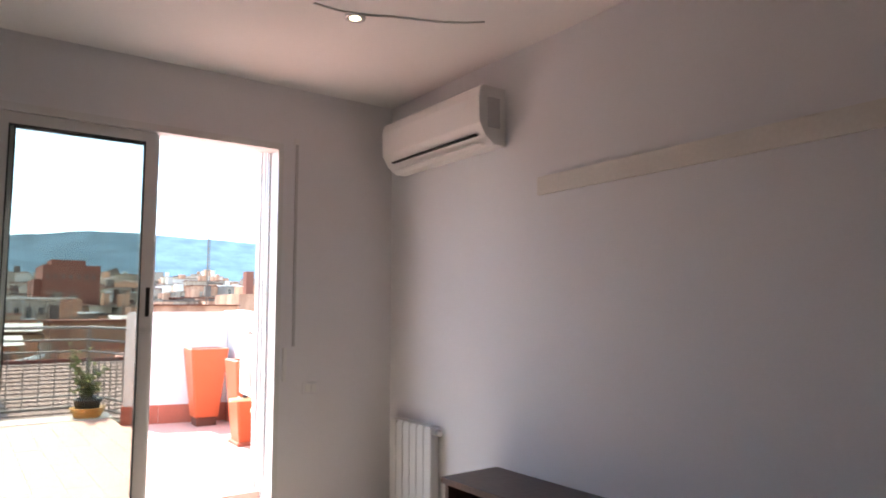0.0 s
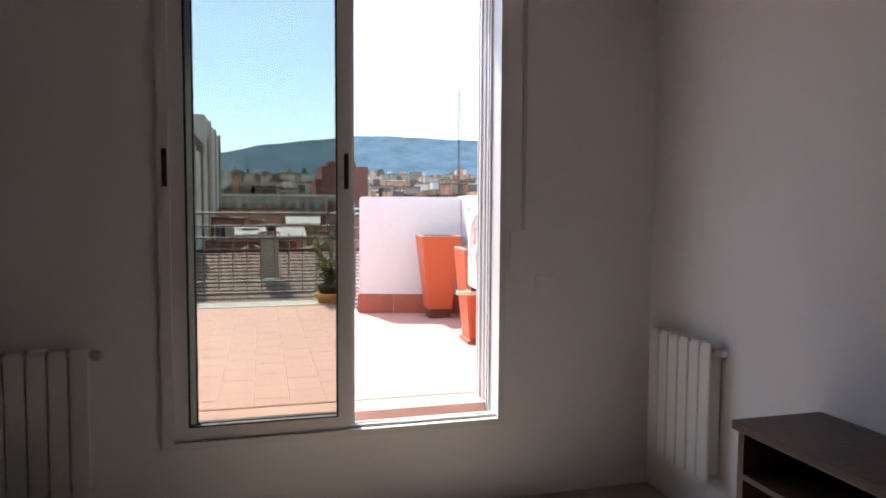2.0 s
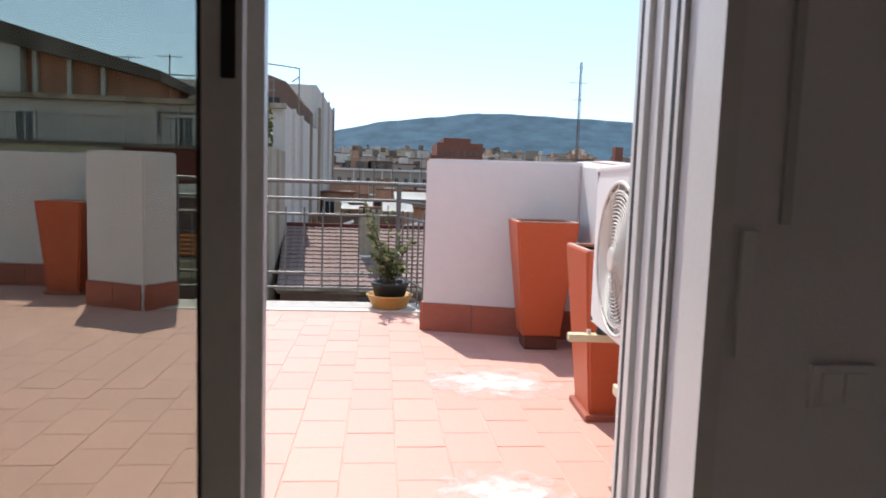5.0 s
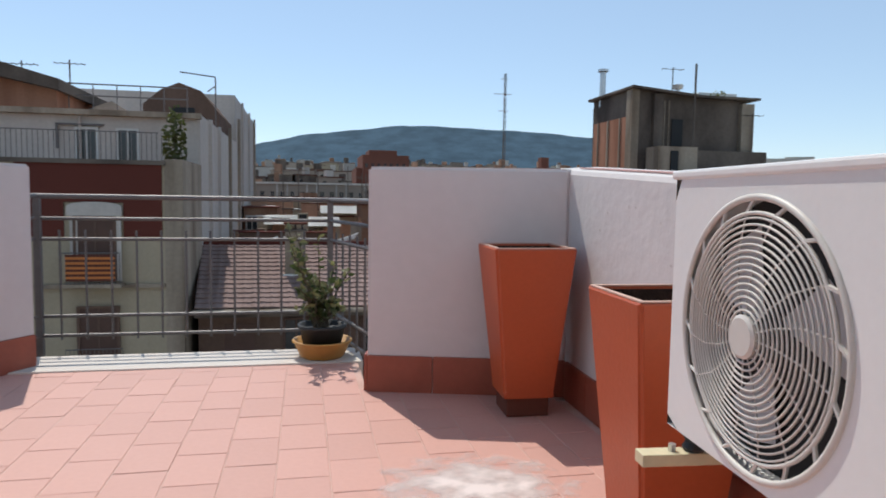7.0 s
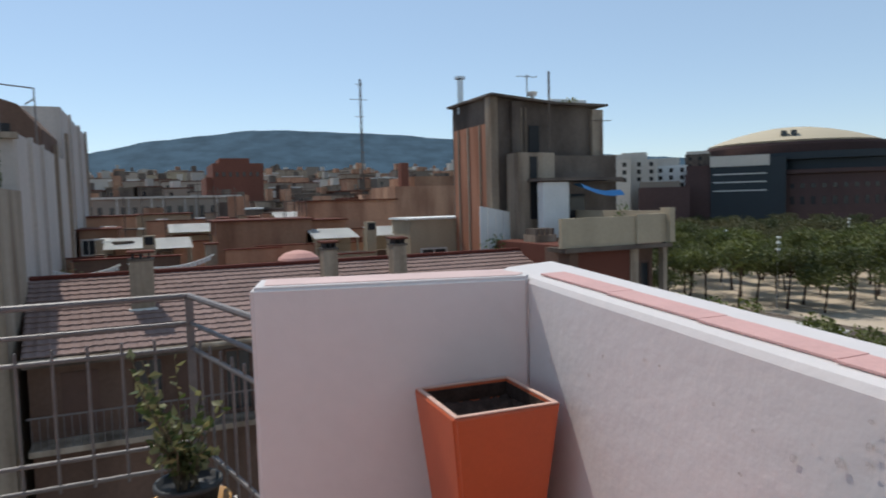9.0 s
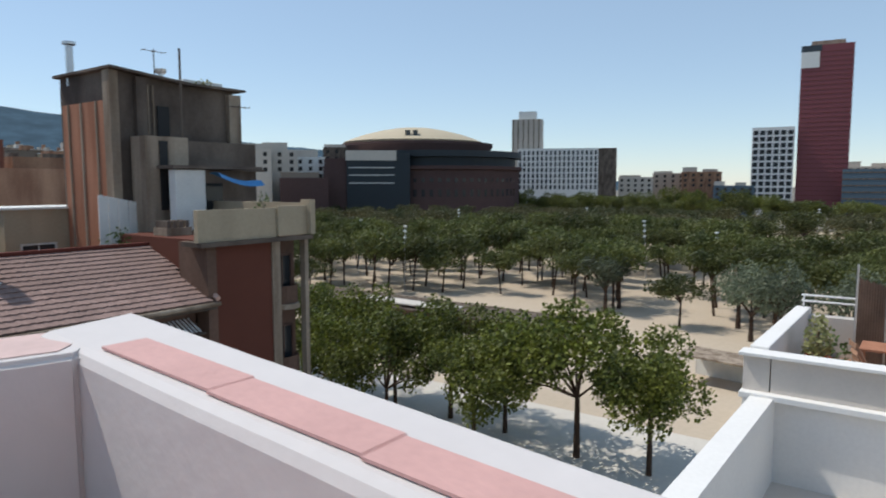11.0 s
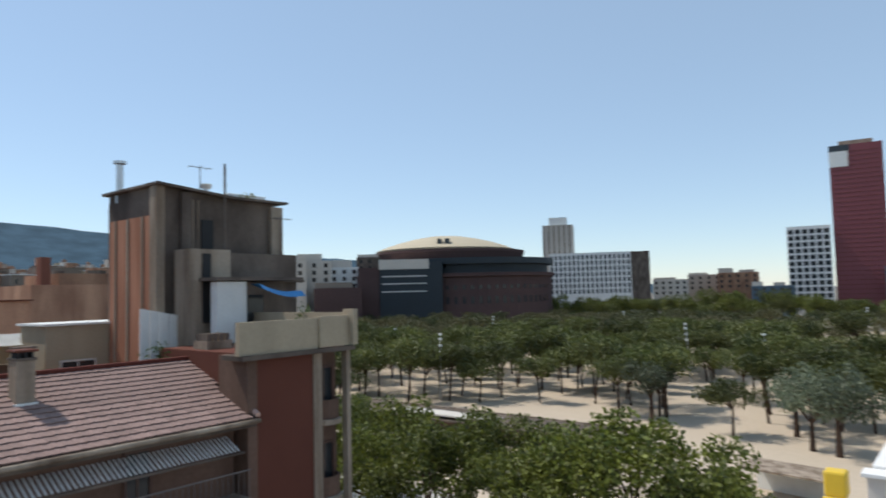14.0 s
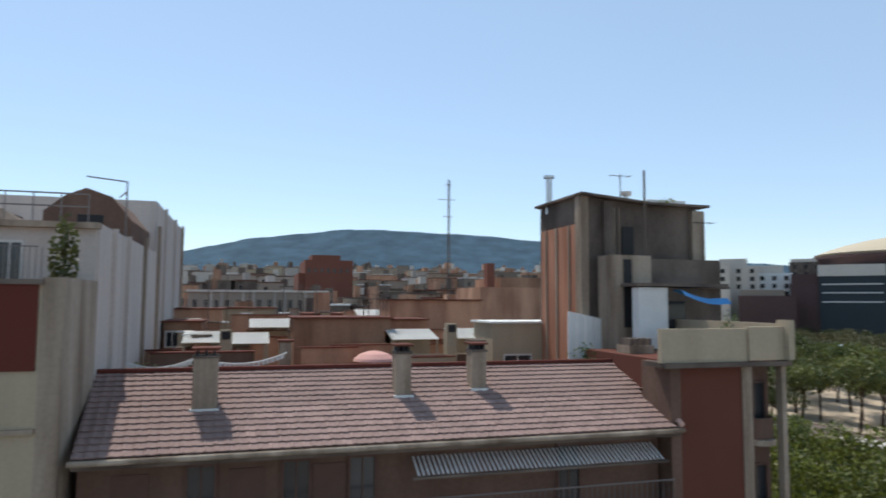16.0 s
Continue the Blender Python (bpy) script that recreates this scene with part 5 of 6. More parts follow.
R = random.Random(55)
for i in range(26):
    x, y = R.uniform(-1.8, 16.5), R.choice((39.3, 43.6, 47.2, 49.2, 54.2, 60.8)) + R.uniform(-0.4, 0.4)
    top = -0.9 + (y - 39) * 0.055 + R.uniform(-0.3, 0.6)
    w = R.uniform(0.18, 0.45)
    t = thing("rooftop_chimney", "stubby rendered chimney with a dark cap on the old flat roofs", "chimney", pose(x, y, -3.2, 0, 0, R.choice((0, 0, 8))), "old rooftop chimneys")
    part("shaft", B(-w, w, -0.3, 0.3, 0, top + 3.2), R.choice((M_TERRA, M_CREAM, M_CONCLIGHT)), t)
    part("cap", B(-w - 0.08, w + 0.08, -0.38, 0.38, top + 3.2, top + 3.28), R.choice((M_BRICKDARK, M_CONCRETE, M_FIBRE)), t)
for i in range(22):
    x, y, w = R.uniform(-1.5, 15.5), R.uniform(38.5, 60), R.uniform(0.9, 2.6)
    top = -1.3 + (y - 39) * 0.06 + R.uniform(-0.2, 0.5)
    t = thing("yard_wall", "low rendered dividing wall with a tiled edge between rooftop yards", "wall", pose(x, y, -3.2), "rooftop yard walls")
    part("wall", B(-w, w, 0, 0.16, 0, top + 3.2), R.choice((M_TERRA, M_CREAM, M_TERRA, M_BROWN_AND_SHADE)), t)
    part("edging", B(-w - 0.05, w + 0.05, -0.08, 0.22, top + 3.2, top + 3.26), R.choice((M_BRICKDARK, M_MAROON, M_CONCLIGHT)), t)
for i in range(13):
    x, y = R.uniform(-1.5, 15.5), R.uniform(45, 62)
    t = aerial(x, y, -3.2, 4.6 + (y - 45) * 0.09 + R.uniform(0, 1.2), 4)
# tall lattice aerial
t = thing("aerial_mast", "tall thin lattice aerial mast with stay wires", "antenna", pose(22.5, 75, 0))
bm = bmesh.new()
for dx, dy in ((-0.16, 0), (0.16, 0), (0, 0.2)):
    rod(bm, (dx, dy, 0), (dx * 0.6, dy * 0.6, 14.6), 0.035, 4)
part("mast", bm, M_CONCRETE, t)
bm = bmesh.new()
for i in range(24):
    z = i * 0.6
    s = 1 if i % 2 else -1
    rod(bm, (0.15 * s, 0, z), (-0.15 * s, 0, z + 0.6), 0.02, 4)
part("lattice", bm, M_CONCRETE, t)
bm = bmesh.new()
for z, w in ((12.4, 1.2), (10.6, 0.7), (14.0, 0.5)):
    rod(bm, (-w, 0, z), (w * 0.6, 0, z), 0.03, 4)
part("cross_bars", bm, M_CONCRETE, t)
part("footing", B(-1, 1, -1, 1, GROUND, 0.0), M_FARWALL, t)
# white arcaded row and brick factory in the distance
arc = building("arcaded_row", "grey row of houses with tall arched openings", -5, 12, 95, 108, 2.6, M_FARWALL)
for i in range(13):
    x = -4.2 + i * 1.28
    window(arc, x, 95, -0.2, 0.62, 1.9, 0, M_FARWALL)
    if i % 3:
        part("pilaster", B(x + 0.5, x + 0.72, 94.8, 95, -2, 2.6), M_FARPALE, arc)
part("cornice", B(-5.2, 12.2, 94.7, 95, 2.6, 2.85), M_FARPALE, arc)
fb = building("brick_block", "large dark reddish brick block with a stepped roof", 13.5, 23.6, 150, 165, 10.2, M_BRICKFAR)
part("upper", B(15.0, 21.0, 151, 160, 10.2, 11.3), M_BRICKFAR, fb)
part("wing", B(12.2, 13.5, 151, 165, GROUND, 7.4), M_BRICKFAR, fb)
for i in range(7):
    window(fb, 14.3 + i * 1.35, 150, 7.4, 0.7, 1.1, 0, M_BRICKFAR)
t = building("brown_stack_house", "ochre gabled house with a square brick chimney stack", 24.3, 31, 70, 78, 3.0, M_TERRA)
part("shaft", B(25.1, 25.9, 70.2, 71.2, 3.0, 5.4), M_BRICKFAR, t)
part("gable", B(26.5, 31, 70.1, 78, 3.0, 4.0), M_TERRA, t)
# a wide field of distant houses towards the hill
R = random.Random(21)
mats = [M_FARWALL, M_FARWALL, M_FARPALE, M_TERRA, M_CONCRETE, M_FARWALL, M_CONCLIGHT, M_CREAM, M_TERRA, M_CONCLIGHT]
for row, (d, z0, z1) in enumerate(((72, -2.4, 0.0), (80, -2.0, 0.4), (90, -1.8, 1.0), (112, -0.8, 2.4), (125, 0.0, 3.2), (150, 1.2, 5.0), (175, 2.5, 7.0), (205, 4.2, 8.8), (245, 6.0, 11.0), (300, 9.0, 14.5), (370, 12.0, 18.5), (460, 15.5, 24.0), (600, 21.0, 32.0), (800, 29.0, 43.0), (1100, 42.0, 62.0))):
    a = -8.0
    while a < 46:
        w = R.uniform(3.5, 8) if d < 200 else R.uniform(6, 16) * (1 if d < 500 else 1.5)
        a += math.degrees(w / d) * R.uniform(0.75, 1.25)
        if (d < 110 and a > 22) or (d < 340 and a > 34) or (d < 280 and a > 31):
            break
        top = R.uniform(z0, z1)
        if a > 34:
            top *= 0.6
        x, y = 2 + d * math.sin(radians(a)), 7 + d * math.cos(radians(a))
        mt = R.choice(mats)
        t = thing("distant_house", "distant " + {"brick_red": "brick", "stained_concrete": "grey concrete", "terracotta_render": "terracotta", "distant_pale": "pale", "distant_render": "beige", "dirty_white_render": "off-white", "pale_concrete": "pale concrete", "cream_render": "cream"}[mt.name] + " house with a flat roof", "building", pose(x, y, 0, 0, 0, R.choice((0, 0, 12, -8))), "distant houses")
        dep = R.uniform(8, 16)
        part("wall", B(-w / 2, w / 2, 0, dep, GROUND, top), mt, t)
        part("roof_edge", B(-w / 2 - 0.2, w / 2 + 0.2, -0.2, dep + 0.2, top, top + 0.25), R.choice((M_FIBRE, M_CONCRETE, M_BRICKDARK, M_BRICKDARK, M_CONCLIGHT)), t)
        if R.random() < 0.7:
            x0 = R.uniform(-w / 2, w / 5)
            part("stair_head", B(x0, x0 + w * 0.25, 1, 4, top + 0.25, top + 0.25 + R.uniform(1.2, 2.4) * (1 + d / 600)), R.choice((M_FARPALE, M_TERRA, M_CONCRETE)), t)
        if d < 240:
            k = int(w / 2.6)
            for q in range(k):
                for s in range(2):
                    window(t, -w / 2 + (q + 0.5) * w / k, 0, top - 2.4 - 3.0 * s, 1.0, 1.5, 0, M_CONCLIGHT)
                if d > 130:
                    break

# --- hills ---
def ridge(name, label, d, a0, a1, prof, material, depth=900):
    bm = bmesh.new()
    n = 160
    cols = []
    for i in range(n + 1):
        a = a0 + (a1 - a0) * i / n
        el = prof(a) + 0.05 * math.sin(a * 3.1) * math.sin(a * 1.3) + 0.015 * math.sin(a * 17)
        top = d * math.tan(radians(max(el, 0.1)))
        s, c = math.sin(radians(a)), math.cos(radians(a))
        cols.append([bm.verts.new(p) for p in ((2 + (d - depth) * s, 7 + (d - depth) * c, GROUND - 0.5), (2 + (d - depth * 0.45) * s, 7 + (d - depth * 0.45) * c, top * 0.52), (2 + d * s, 7 + d * c, top), (2 + (d + 400) * s, 7 + (d + 400) * c, GROUND - 0.5))])
    for p, q in zip(cols, cols[1:]):
        for i in range(3):
            bm.faces.new((p[i], q[i], q[i + 1], p[i + 1]))
    bmesh.ops.recalc_face_normals(bm, faces=bm.faces[:])
    return structure(name, bm, material)


HILL_AZ = (-30, -8, -4.6, 0, 5.7, 8, 11.5, 15, 19.7, 23.6, 30, 38, 46, 56, 66)
HILL_EL = (2.0, 3.2, 4.05, 5.15, 5.8, 6.1, 6.1, 5.9, 5.65, 5.25, 4.6, 3.4, 2.7, 1.3, 0.3)
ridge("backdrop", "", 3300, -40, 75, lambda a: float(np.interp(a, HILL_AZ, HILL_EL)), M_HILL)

# --- the park ---
def crown_mesh(name, clumps, n, size, seed, material, flat=1.0):
    rr = np.random.RandomState(seed)
    c = np.array(clumps)
    w = c[:, 3] ** 2
    idx = rr.choice(len(c), n, p=w / w.sum())
    d = rr.normal(size=(n, 3))
    d /= np.linalg.norm(d, axis=1)[:, None]
    rad = c[idx, 3] * rr.uniform(0.55, 1.06, n)
    p = c[idx, :3] + d * rad[:, None] * np.array([1, 1, flat])
    t = rr.normal(size=(n, 3))
    t /= np.linalg.norm(t, axis=1)[:, None]
    u = np.cross(t, rr.normal(size=(n, 3)))
    u /= np.linalg.norm(u, axis=1)[:, None]
    s = size * rr.uniform(0.6, 1.3, n)[:, None]
    vs = np.stack([p - t * s, p + u * s * 0.7, p + t * s, p - u * s * 0.7], 1).reshape(-1, 3)
    me = bpy.data.meshes.new(name)
    me.from_pydata(vs.tolist(), [], [(4 * i, 4 * i + 1, 4 * i + 2, 4 * i + 3) for i in range(n)])
    me.materials.append(material)
    return me


def tree(name, label, category, trunk_h, trunk_r, clumps, n, size, seed, material, flat=1.0, lean=0.0, group=""):
    t = thing(name, label, category, pose(0, 0, -500), group)
    bm = bmesh.new()
    top = Vector((lean, 0, trunk_h))
    rod(bm, (0, 0, 0), top, trunk_r, 8, trunk_r * 0.6)
    for x, y, z, r in clumps[:9]:
        q = Vector((x, y, z))
        s = top * 0.85
        mid = s.lerp(q, 0.5) + Vector((0, 0, 0.15))
        rod(bm, s, mid, trunk_r * 0.42, 5, trunk_r * 0.28)
        rod(bm, mid, q, trunk_r * 0.28, 5, trunk_r * 0.12)
    part("trunk", bm, M_BARK, t)
    o = new("crown", crown_mesh("crown", clumps, n, size, seed, material, flat))
    o.parent = t
    tagged(o, kind="stuff")
    return t


R = random.Random(77)


def blob(n, rx, rz, zc, r0, r1):
    out = []
    for i in range(n):
        a, u = R.uniform(0, 6.283), R.random() ** 0.5
        out.append((rx * u * math.cos(a), rx * u * math.sin(a), zc + R.uniform(-rz, rz) * (1 - 0.5 * u), R.uniform(r0, r1)))
    return out


planes = [tree("plane_tree", "tall leafy plane tree with a broad green crown by the pavement", "tree", 4.6, 0.22, blob(20 + 3 * i, 3.9, 3.3, 6.7, 0.9, 1.7), 6500, 0.16, 40 + i, M_PLANE, group="plane trees along the street") for i in range(3)]
pines = [tree("umbrella_pine", "umbrella pine with a bare trunk and flat dark crown", "tree", 3.6 + 0.5 * i, 0.17, blob(22, 3.1, 1.0, 5.2 + 0.5 * i, 1.0, 1.7), 2600, 0.18, 60 + i, M_PINE, 0.8, 0.4 * (i - 1), "pines in the park") for i in range(4)]
olives = [tree("olive_tree", "silvery olive tree with a loose round crown", "tree", 2.4, 0.22, blob(14, 2.0, 1.4, 4.0, 0.7, 1.2), 2400, 0.11, 80 + i, M_OLIVE, group="olive trees in the park") for i in range(2)]


def palm():
    t = thing("palm_tree", "palm with a ringed trunk and drooping fronds", "tree", pose(0, 0, -500), "palms in the park")
    part("trunk", rod(bmesh.new(), (0, 0, 0), (0, 0, 6.5), 0.22, 8, 0.17), M_BARK, t)
    bm = bmesh.new()
    for i in range(46):
        a, e = R.uniform(0, 6.283), R.uniform(-0.4, 1.3)
        L_ = R.uniform(1.9, 2.6)
        prev = None
        for s in range(6):
            f = s / 5
            rr = L_ * f * math.cos(e * (1 - 0.2 * f))
            z = 6.5 + L_ * f * math.sin(e) - 1.4 * f * f
            w = 0.24 * (1 - f) + 0.04
            p = Vector((rr * math.cos(a), rr * math.sin(a), z))
            q = Vector((-math.sin(a), math.cos(a), 0)) * w
            cur = (bm.verts.new(p - q - Vector((0, 0, w * 0.5))), bm.verts.new(p), bm.verts.new(p + q - Vector((0, 0, w * 0.5))))
            if prev:
                bm.faces.new((prev[0], prev[1], cur[1], cur[0])), bm.faces.new((prev[1], prev[2], cur[2], cur[1]))
            prev = cur
    part("crown", bm, M_PALM, t, kind="stuff")
    return t


palms = [palm(), palm()]


def plant(src, x, y, s=1.0):
    o = copy_thing(src, pose(x, y, GROUND + 0.1, 0, 0, R.uniform(0, 360)) @ Matrix.Diagonal((s, s, s * R.uniform(0.92, 1.1), 1)))
    return o


def polar(a, d):
    return 2.1 + d * math.sin(radians(a)), 6.9 + d * math.cos(radians(a))


for i, y in enumerate((20.6, 26.6, 33.5, 39.0, 45.5, 51.5, 58.0, 64.0)):
    plant(planes[i % 3], 47.5 + R.uniform(-0.9, 0.9), y + R.uniform(-0.6, 0.6), (1.0, 1.25, 1.02, 1.08, 0.98, 1.12, 1.0, 1.05)[i])
for i in range(7):
    plant(R.choice(planes), 41.5 + R.uniform(-0.6, 0.6), 33 + i * 7.5 + R.uniform(-0.8, 0.8), R.uniform(0.85, 0.98))
taken, wood = [], []


def free(x, y, gap):
    if any(abs(x - p) < gap and abs(y - q) < gap for p, q in taken):
        return False
    taken.append((x, y))
    return True


tries = 0
while len(taken) < 500 and tries < 20000:
    tries += 1
    a, d = R.uniform(39, 101), 106 + 184 * R.random() ** 0.95
    if 69.5 < a < 74.5 and d < 150 or a < 64 and d < 122 or 76.5 < a < 79 and 115 < d < 140:
        continue
    if d > 145 and math.sin(a * 1.9 + d * 0.045) + math.sin(a * 0.7 - d * 0.11) < -0.75:
        continue
    x, y = polar(a, d)
    if free(x, y, 5.8):
        if a > 75 and d > 150 and R.random() < 0.75:
            plant(R.choice(palms), x, y, R.uniform(0.9, 1.3))
        elif d < 192:
            plant(R.choice(pines), x, y, R.uniform(1.1, 1.6))
        else:
            wood.append((x, y, R.uniform(1.2, 1.6), R.randrange(4), R.uniform(0, 6.28)))
for a, d in ((73.8, 100), (72.5, 135), (80.0, 112), (83.2, 108), (66.2, 122), (87, 104), (90, 118), (93, 110), (95, 130), (62, 141), (57, 144), (98, 120)):
    x, y = polar(a, d)
    plant(R.choice(pines), x, y, R.uniform(1.0, 1.25))
for a, d in ((67.8, 108), (68.9, 112), (79.2, 94), (80.9, 92), (78.2, 102), (86.0, 88)):
    x, y = polar(a, d)
    plant(R.choice(olives), x, y, R.uniform(1.6, 1.9))
for i in range(85):    # far row before the distant fronts
    x, y = polar(40 + i * 0.74 + R.uniform(-0.2, 0.2), R.uniform(325, 350))
    plant(R.choice(planes + planes + pines), x, y, R.uniform(1.3, 1.75))
# the wood at the far end of the park, trees too many to count
blocks = []
crowns = [np.array([tuple(v.co) for v in [o for o in src.children if o.name.startswith("crown")][0].data.vertices]).reshape(-1, 12)[::2].reshape(-1, 3) for src in pines]
for x, y, sc, k, turn in wood:
    c_, s_ = math.cos(turn), math.sin(turn)
    q = crowns[k] * sc
    blocks.append(np.stack([q[:, 0] * c_ - q[:, 1] * s_ + x, q[:, 0] * s_ + q[:, 1] * c_ + y, q[:, 2] + GROUND], 1))
allv = np.concatenate(blocks)
me = bpy.data.meshes.new("far_wood")
me.from_pydata(allv.tolist(), [], [(4 * i, 4 * i + 1, 4 * i + 2, 4 * i + 3) for i in range(len(allv) // 4)])
me.materials.append(M_WOOD)
bm = bmesh.new()
for x, y, sc, k, turn in wood:
    rod(bm, (x, y, GROUND), (x, y, GROUND + 6 * sc), 0.28, 5)
tm = new("far_wood", me)
tagged(tm, "dense far wood of umbrella pines at the back of the park", "trees", kind="stuff")
part("trunks", bm, M_BARK, tm, kind="stuff")
for src in planes + pines + olives + palms:
    for o in src.children_recursive:
        bpy.data.objects.remove(o)
    bpy.data.objects.remove(src)
# long low wall, pergola and stair roof in the park
w1 = thing("low_pavilion", "long low park pavilion with a flat brown-grey roof and dark opening", "building", pose(0, 0, 0))
part("wall", B(76.5, 83.0, 45, 92, GROUND, GROUND + 2.35), M_BROWN_AND_SHADE, w1)
part("roof", B(75.8, 83.8, 44.4, 92.6, GROUND + 2.35, GROUND + 2.6), M_CONCRETE, w1)
part("roof_edge", B(83.5, 83.9, 44.4, 92.6, GROUND + 2.6, GROUND + 2.8), M_CONCLIGHT, w1)
part("opening", B(76.4, 76.5, 47, 51.5, GROUND, GROUND + 2.1), M_BLACK, w1)
pg = thing("pergola", "dark framed pergola with a long thin pale roof", "pergola", pose(0, 0, 0))
x, y = polar(51.0, 98)
part("roof", B(x - 2, x + 1, y - 9, y + 9, GROUND + 3.0, GROUND + 3.2), M_PAVE, pg)
for i in range(5):
    part("post", B(x - 1.9, x - 1.7, y - 8.5 + i * 4.2, y - 8.3 + i * 4.2, GROUND, GROUND + 3.0), M_RAIL, pg)
x, y = polar(77.5, 72)
sh = thing("street_shelter", "grey slatted shelter roof over a stair by the pavement", "shelter", pose(x, y, GROUND, 0, 0, -10))
part("roof", B(-2.2, 2.2, -4, 4, 2.9, 3.1), M_CONCLIGHT, sh)
for px, py in ((-2, -3.8), (2, -3.8), (-2, 3.8), (2, 3.8)):
    part("post", B(px - 0.08, px + 0.08, py - 0.08, py + 0.08, 0.14, 2.9), M_METAL, sh)
part("back_wall", B(1.9, 2.1, -3.8, 3.8, 0.14, 2.5), M_FIBRE, sh)
x, y = polar(80.6, 62)
ks = thing("yellow_slide", "yellow moulded play tower beside the pavement", "play tower", pose(x, y, GROUND + 0.14))
part("panel", B(-1.6, 1.6, -1.3, 1.3, 1.6, 3.0), M_YELLOW, ks, bevel=0.1)
part("roof", B(-0.8, 0.8, -0.8, 0.8, 3.6, 5.6), M_YELLOW, ks, bevel=0.2)
part("base", B(-1.0, 1.0, -1.0, 1.0, 0, 1.6), M_FIBRE, ks)
part("mast", B(-0.1, 0.1, -0.1, 0.1, 3.0, 3.6), M_METAL, ks)
t = thing("street_lamp", "tall slanting grey park mast with floodlights", "street lamp", pose(0, 0, -500), "park masts")
part("mast", rod(bmesh.new(), (0, 0, 0), (0.6, 0, 12.5), 0.11, 8, 0.07), M_METAL, t)
for z in (9.0, 10.2, 11.4, 12.3):
    part("floodlight", B(0.1 + z * 0.048 - 0.3, 0.1 + z * 0.048 + 0.3, -0.25, 0.25, z, z + 0.35), M_FIBRE, t, bevel=0.04)
for a, d in ((46.5, 150), (50.5, 128), (55.0, 210), (70.9, 150), (76.5, 118), (83, 240), (89, 250), (66, 230)):
    x, y = polar(a, d)
    copy_thing(t, pose(x, y, GROUND + 0.1, 0, 0, R.uniform(0, 360)))
for o in t.children_recursive:
    bpy.data.objects.remove(o)
bpy.data.objects.remove(t)

# --- far side of the park ---
def at_polar(a, d):
    x, y = polar(a, d)
    return pose(x, y, 0, 0, 0, -a)


arena = thing("arena", "round brick arena painted dark for its shade side, with a shallow sand-coloured dome roof", "building", at_polar(53.0, 345))
part("wall", lathe(bmesh.new(), [(43, GROUND), (43, 8.0), (44.5, 8.5), (44.5, 10.0), (41, 10.2)], 56), M_ARENA, arena)
part("gallery", lathe(bmesh.new(), [(41, 10.0), (41, 14.0), (44, 14.2), (44, 17.0), (38, 17.2)], 56), M_DARKGLASS, arena, "dark glazed ring gallery")
part("upper_ring", lathe(bmesh.new(), [(37, 17.2), (38.5, 20.5), (38.5, 21.6), (36, 21.8)], 56, Matrix.Translation((-9, 0, 0))), M_ARENA, arena)
part("dome", lathe(bmesh.new(), [(35, 21.8), (35.5, 22.6), (31, 24.4), (25, 26.4), (17, 28.4), (9, 29.8), (0.1, 30.4)], 56, Matrix.Translation((-11, 0, 0))), M_DOME, arena, "sand-coloured shallow dome")
for s in (-1.6, 2.0):
    part("dome_hatch", B(s - 12.1, s - 9.9, -31, -27, 23.8, 26.8), M_WINDOW, arena)
for i in range(26):
    a = radians(-90 - 62 + i * 5)
    for z, h in ((-4.0, 3.4), (2.5, 2.0)):
        window(arena, 43.05 * math.cos(a), 43.05 * math.sin(a), z, 1.7, h, math.degrees(a) + 90, M_ARENA)
ab = thing("glass_annex", "glazed modern annex with white floor bands", "building", at_polar(48.4, 299))
part("wall", B(-15, 13, 0, 22, GROUND, 15.5), M_DARKGLASS, ab)
part("white_top", B(-15.3, 7, -0.3, 20, 12.2, 16.6), M_FARPALE, ab, "pale top band")
for z in (2.0, 5.5, 8.8):
    part("floor_band", B(-14, 6, -0.35, -0.05, z, z + 0.5), M_FRAMEW, ab)
mb = thing("office_block", "pale concrete office block with a grid of small windows", "building", at_polar(64.2, 420))
part("wall", B(-31, 18, 0, 16, GROUND, 23.5), M_FARWHITE, mb)
# Darker concrete colour stands for the shade on this wing.
part("end_wall", B(18, 29, 2, 16, GROUND, 23.5), M_CONCRETE, mb, "end wing with its shade painted in as brown-grey")
part("tower", B(-35, -16, 6, 20, GROUND, 42), M_FARPALE, mb)
part("tower_top", B(-31, -20, 8, 18, 42, 47), M_FIBRE, mb, "pale louvred plant room")
for i in range(6):
    part("tower_fin", B(-34.6 + i * 3.2, -34.0 + i * 3.2, 5.6, 6.0, 22, 42), M_CONCRETE, mb)
for i in range(18):
    for k in range(7):
        window(mb, -29.4 + i * 2.7, 0, -1.5 + k * 3.5, 1.35, 2.6, 0, M_BLUEGLASS, M_WINDOW, depth=0.12)
gh = thing("grid_hotel", "white gridded tower block with dark square windows", "building", at_polar(79.7, 492))
part("wall", B(-12.5, 12.5, 0, 16, GROUND, 38.5), M_FARWHITE, gh)
for i in range(6):
    for k in range(11):
        window(gh, -10.3 + i * 4.1, 0, -8 + k * 4.15, 3.0, 2.9, 0, M_BLUEGLASS, M_BLACK)
rt = thing("red_tower", "tall dark red clad tower with a pale glazed corner", "building", at_polar(83.0, 500))
part("wall", B(-14.5, 15, 0, 20, GROUND, 90), M_REDTOWER, rt)
bm = bmesh.new()
hull(bm, [(-14.55, -0.3), (-4.0, -0.3), (-4.0, 0), (-14.55, 0)], 76, 86)
part("glazed_corner", bm, M_FIBRE, rt)
part("corner_void", B(-14.6, -3.0, -0.25, 0.1, 86, 90), M_WINDOW, rt)
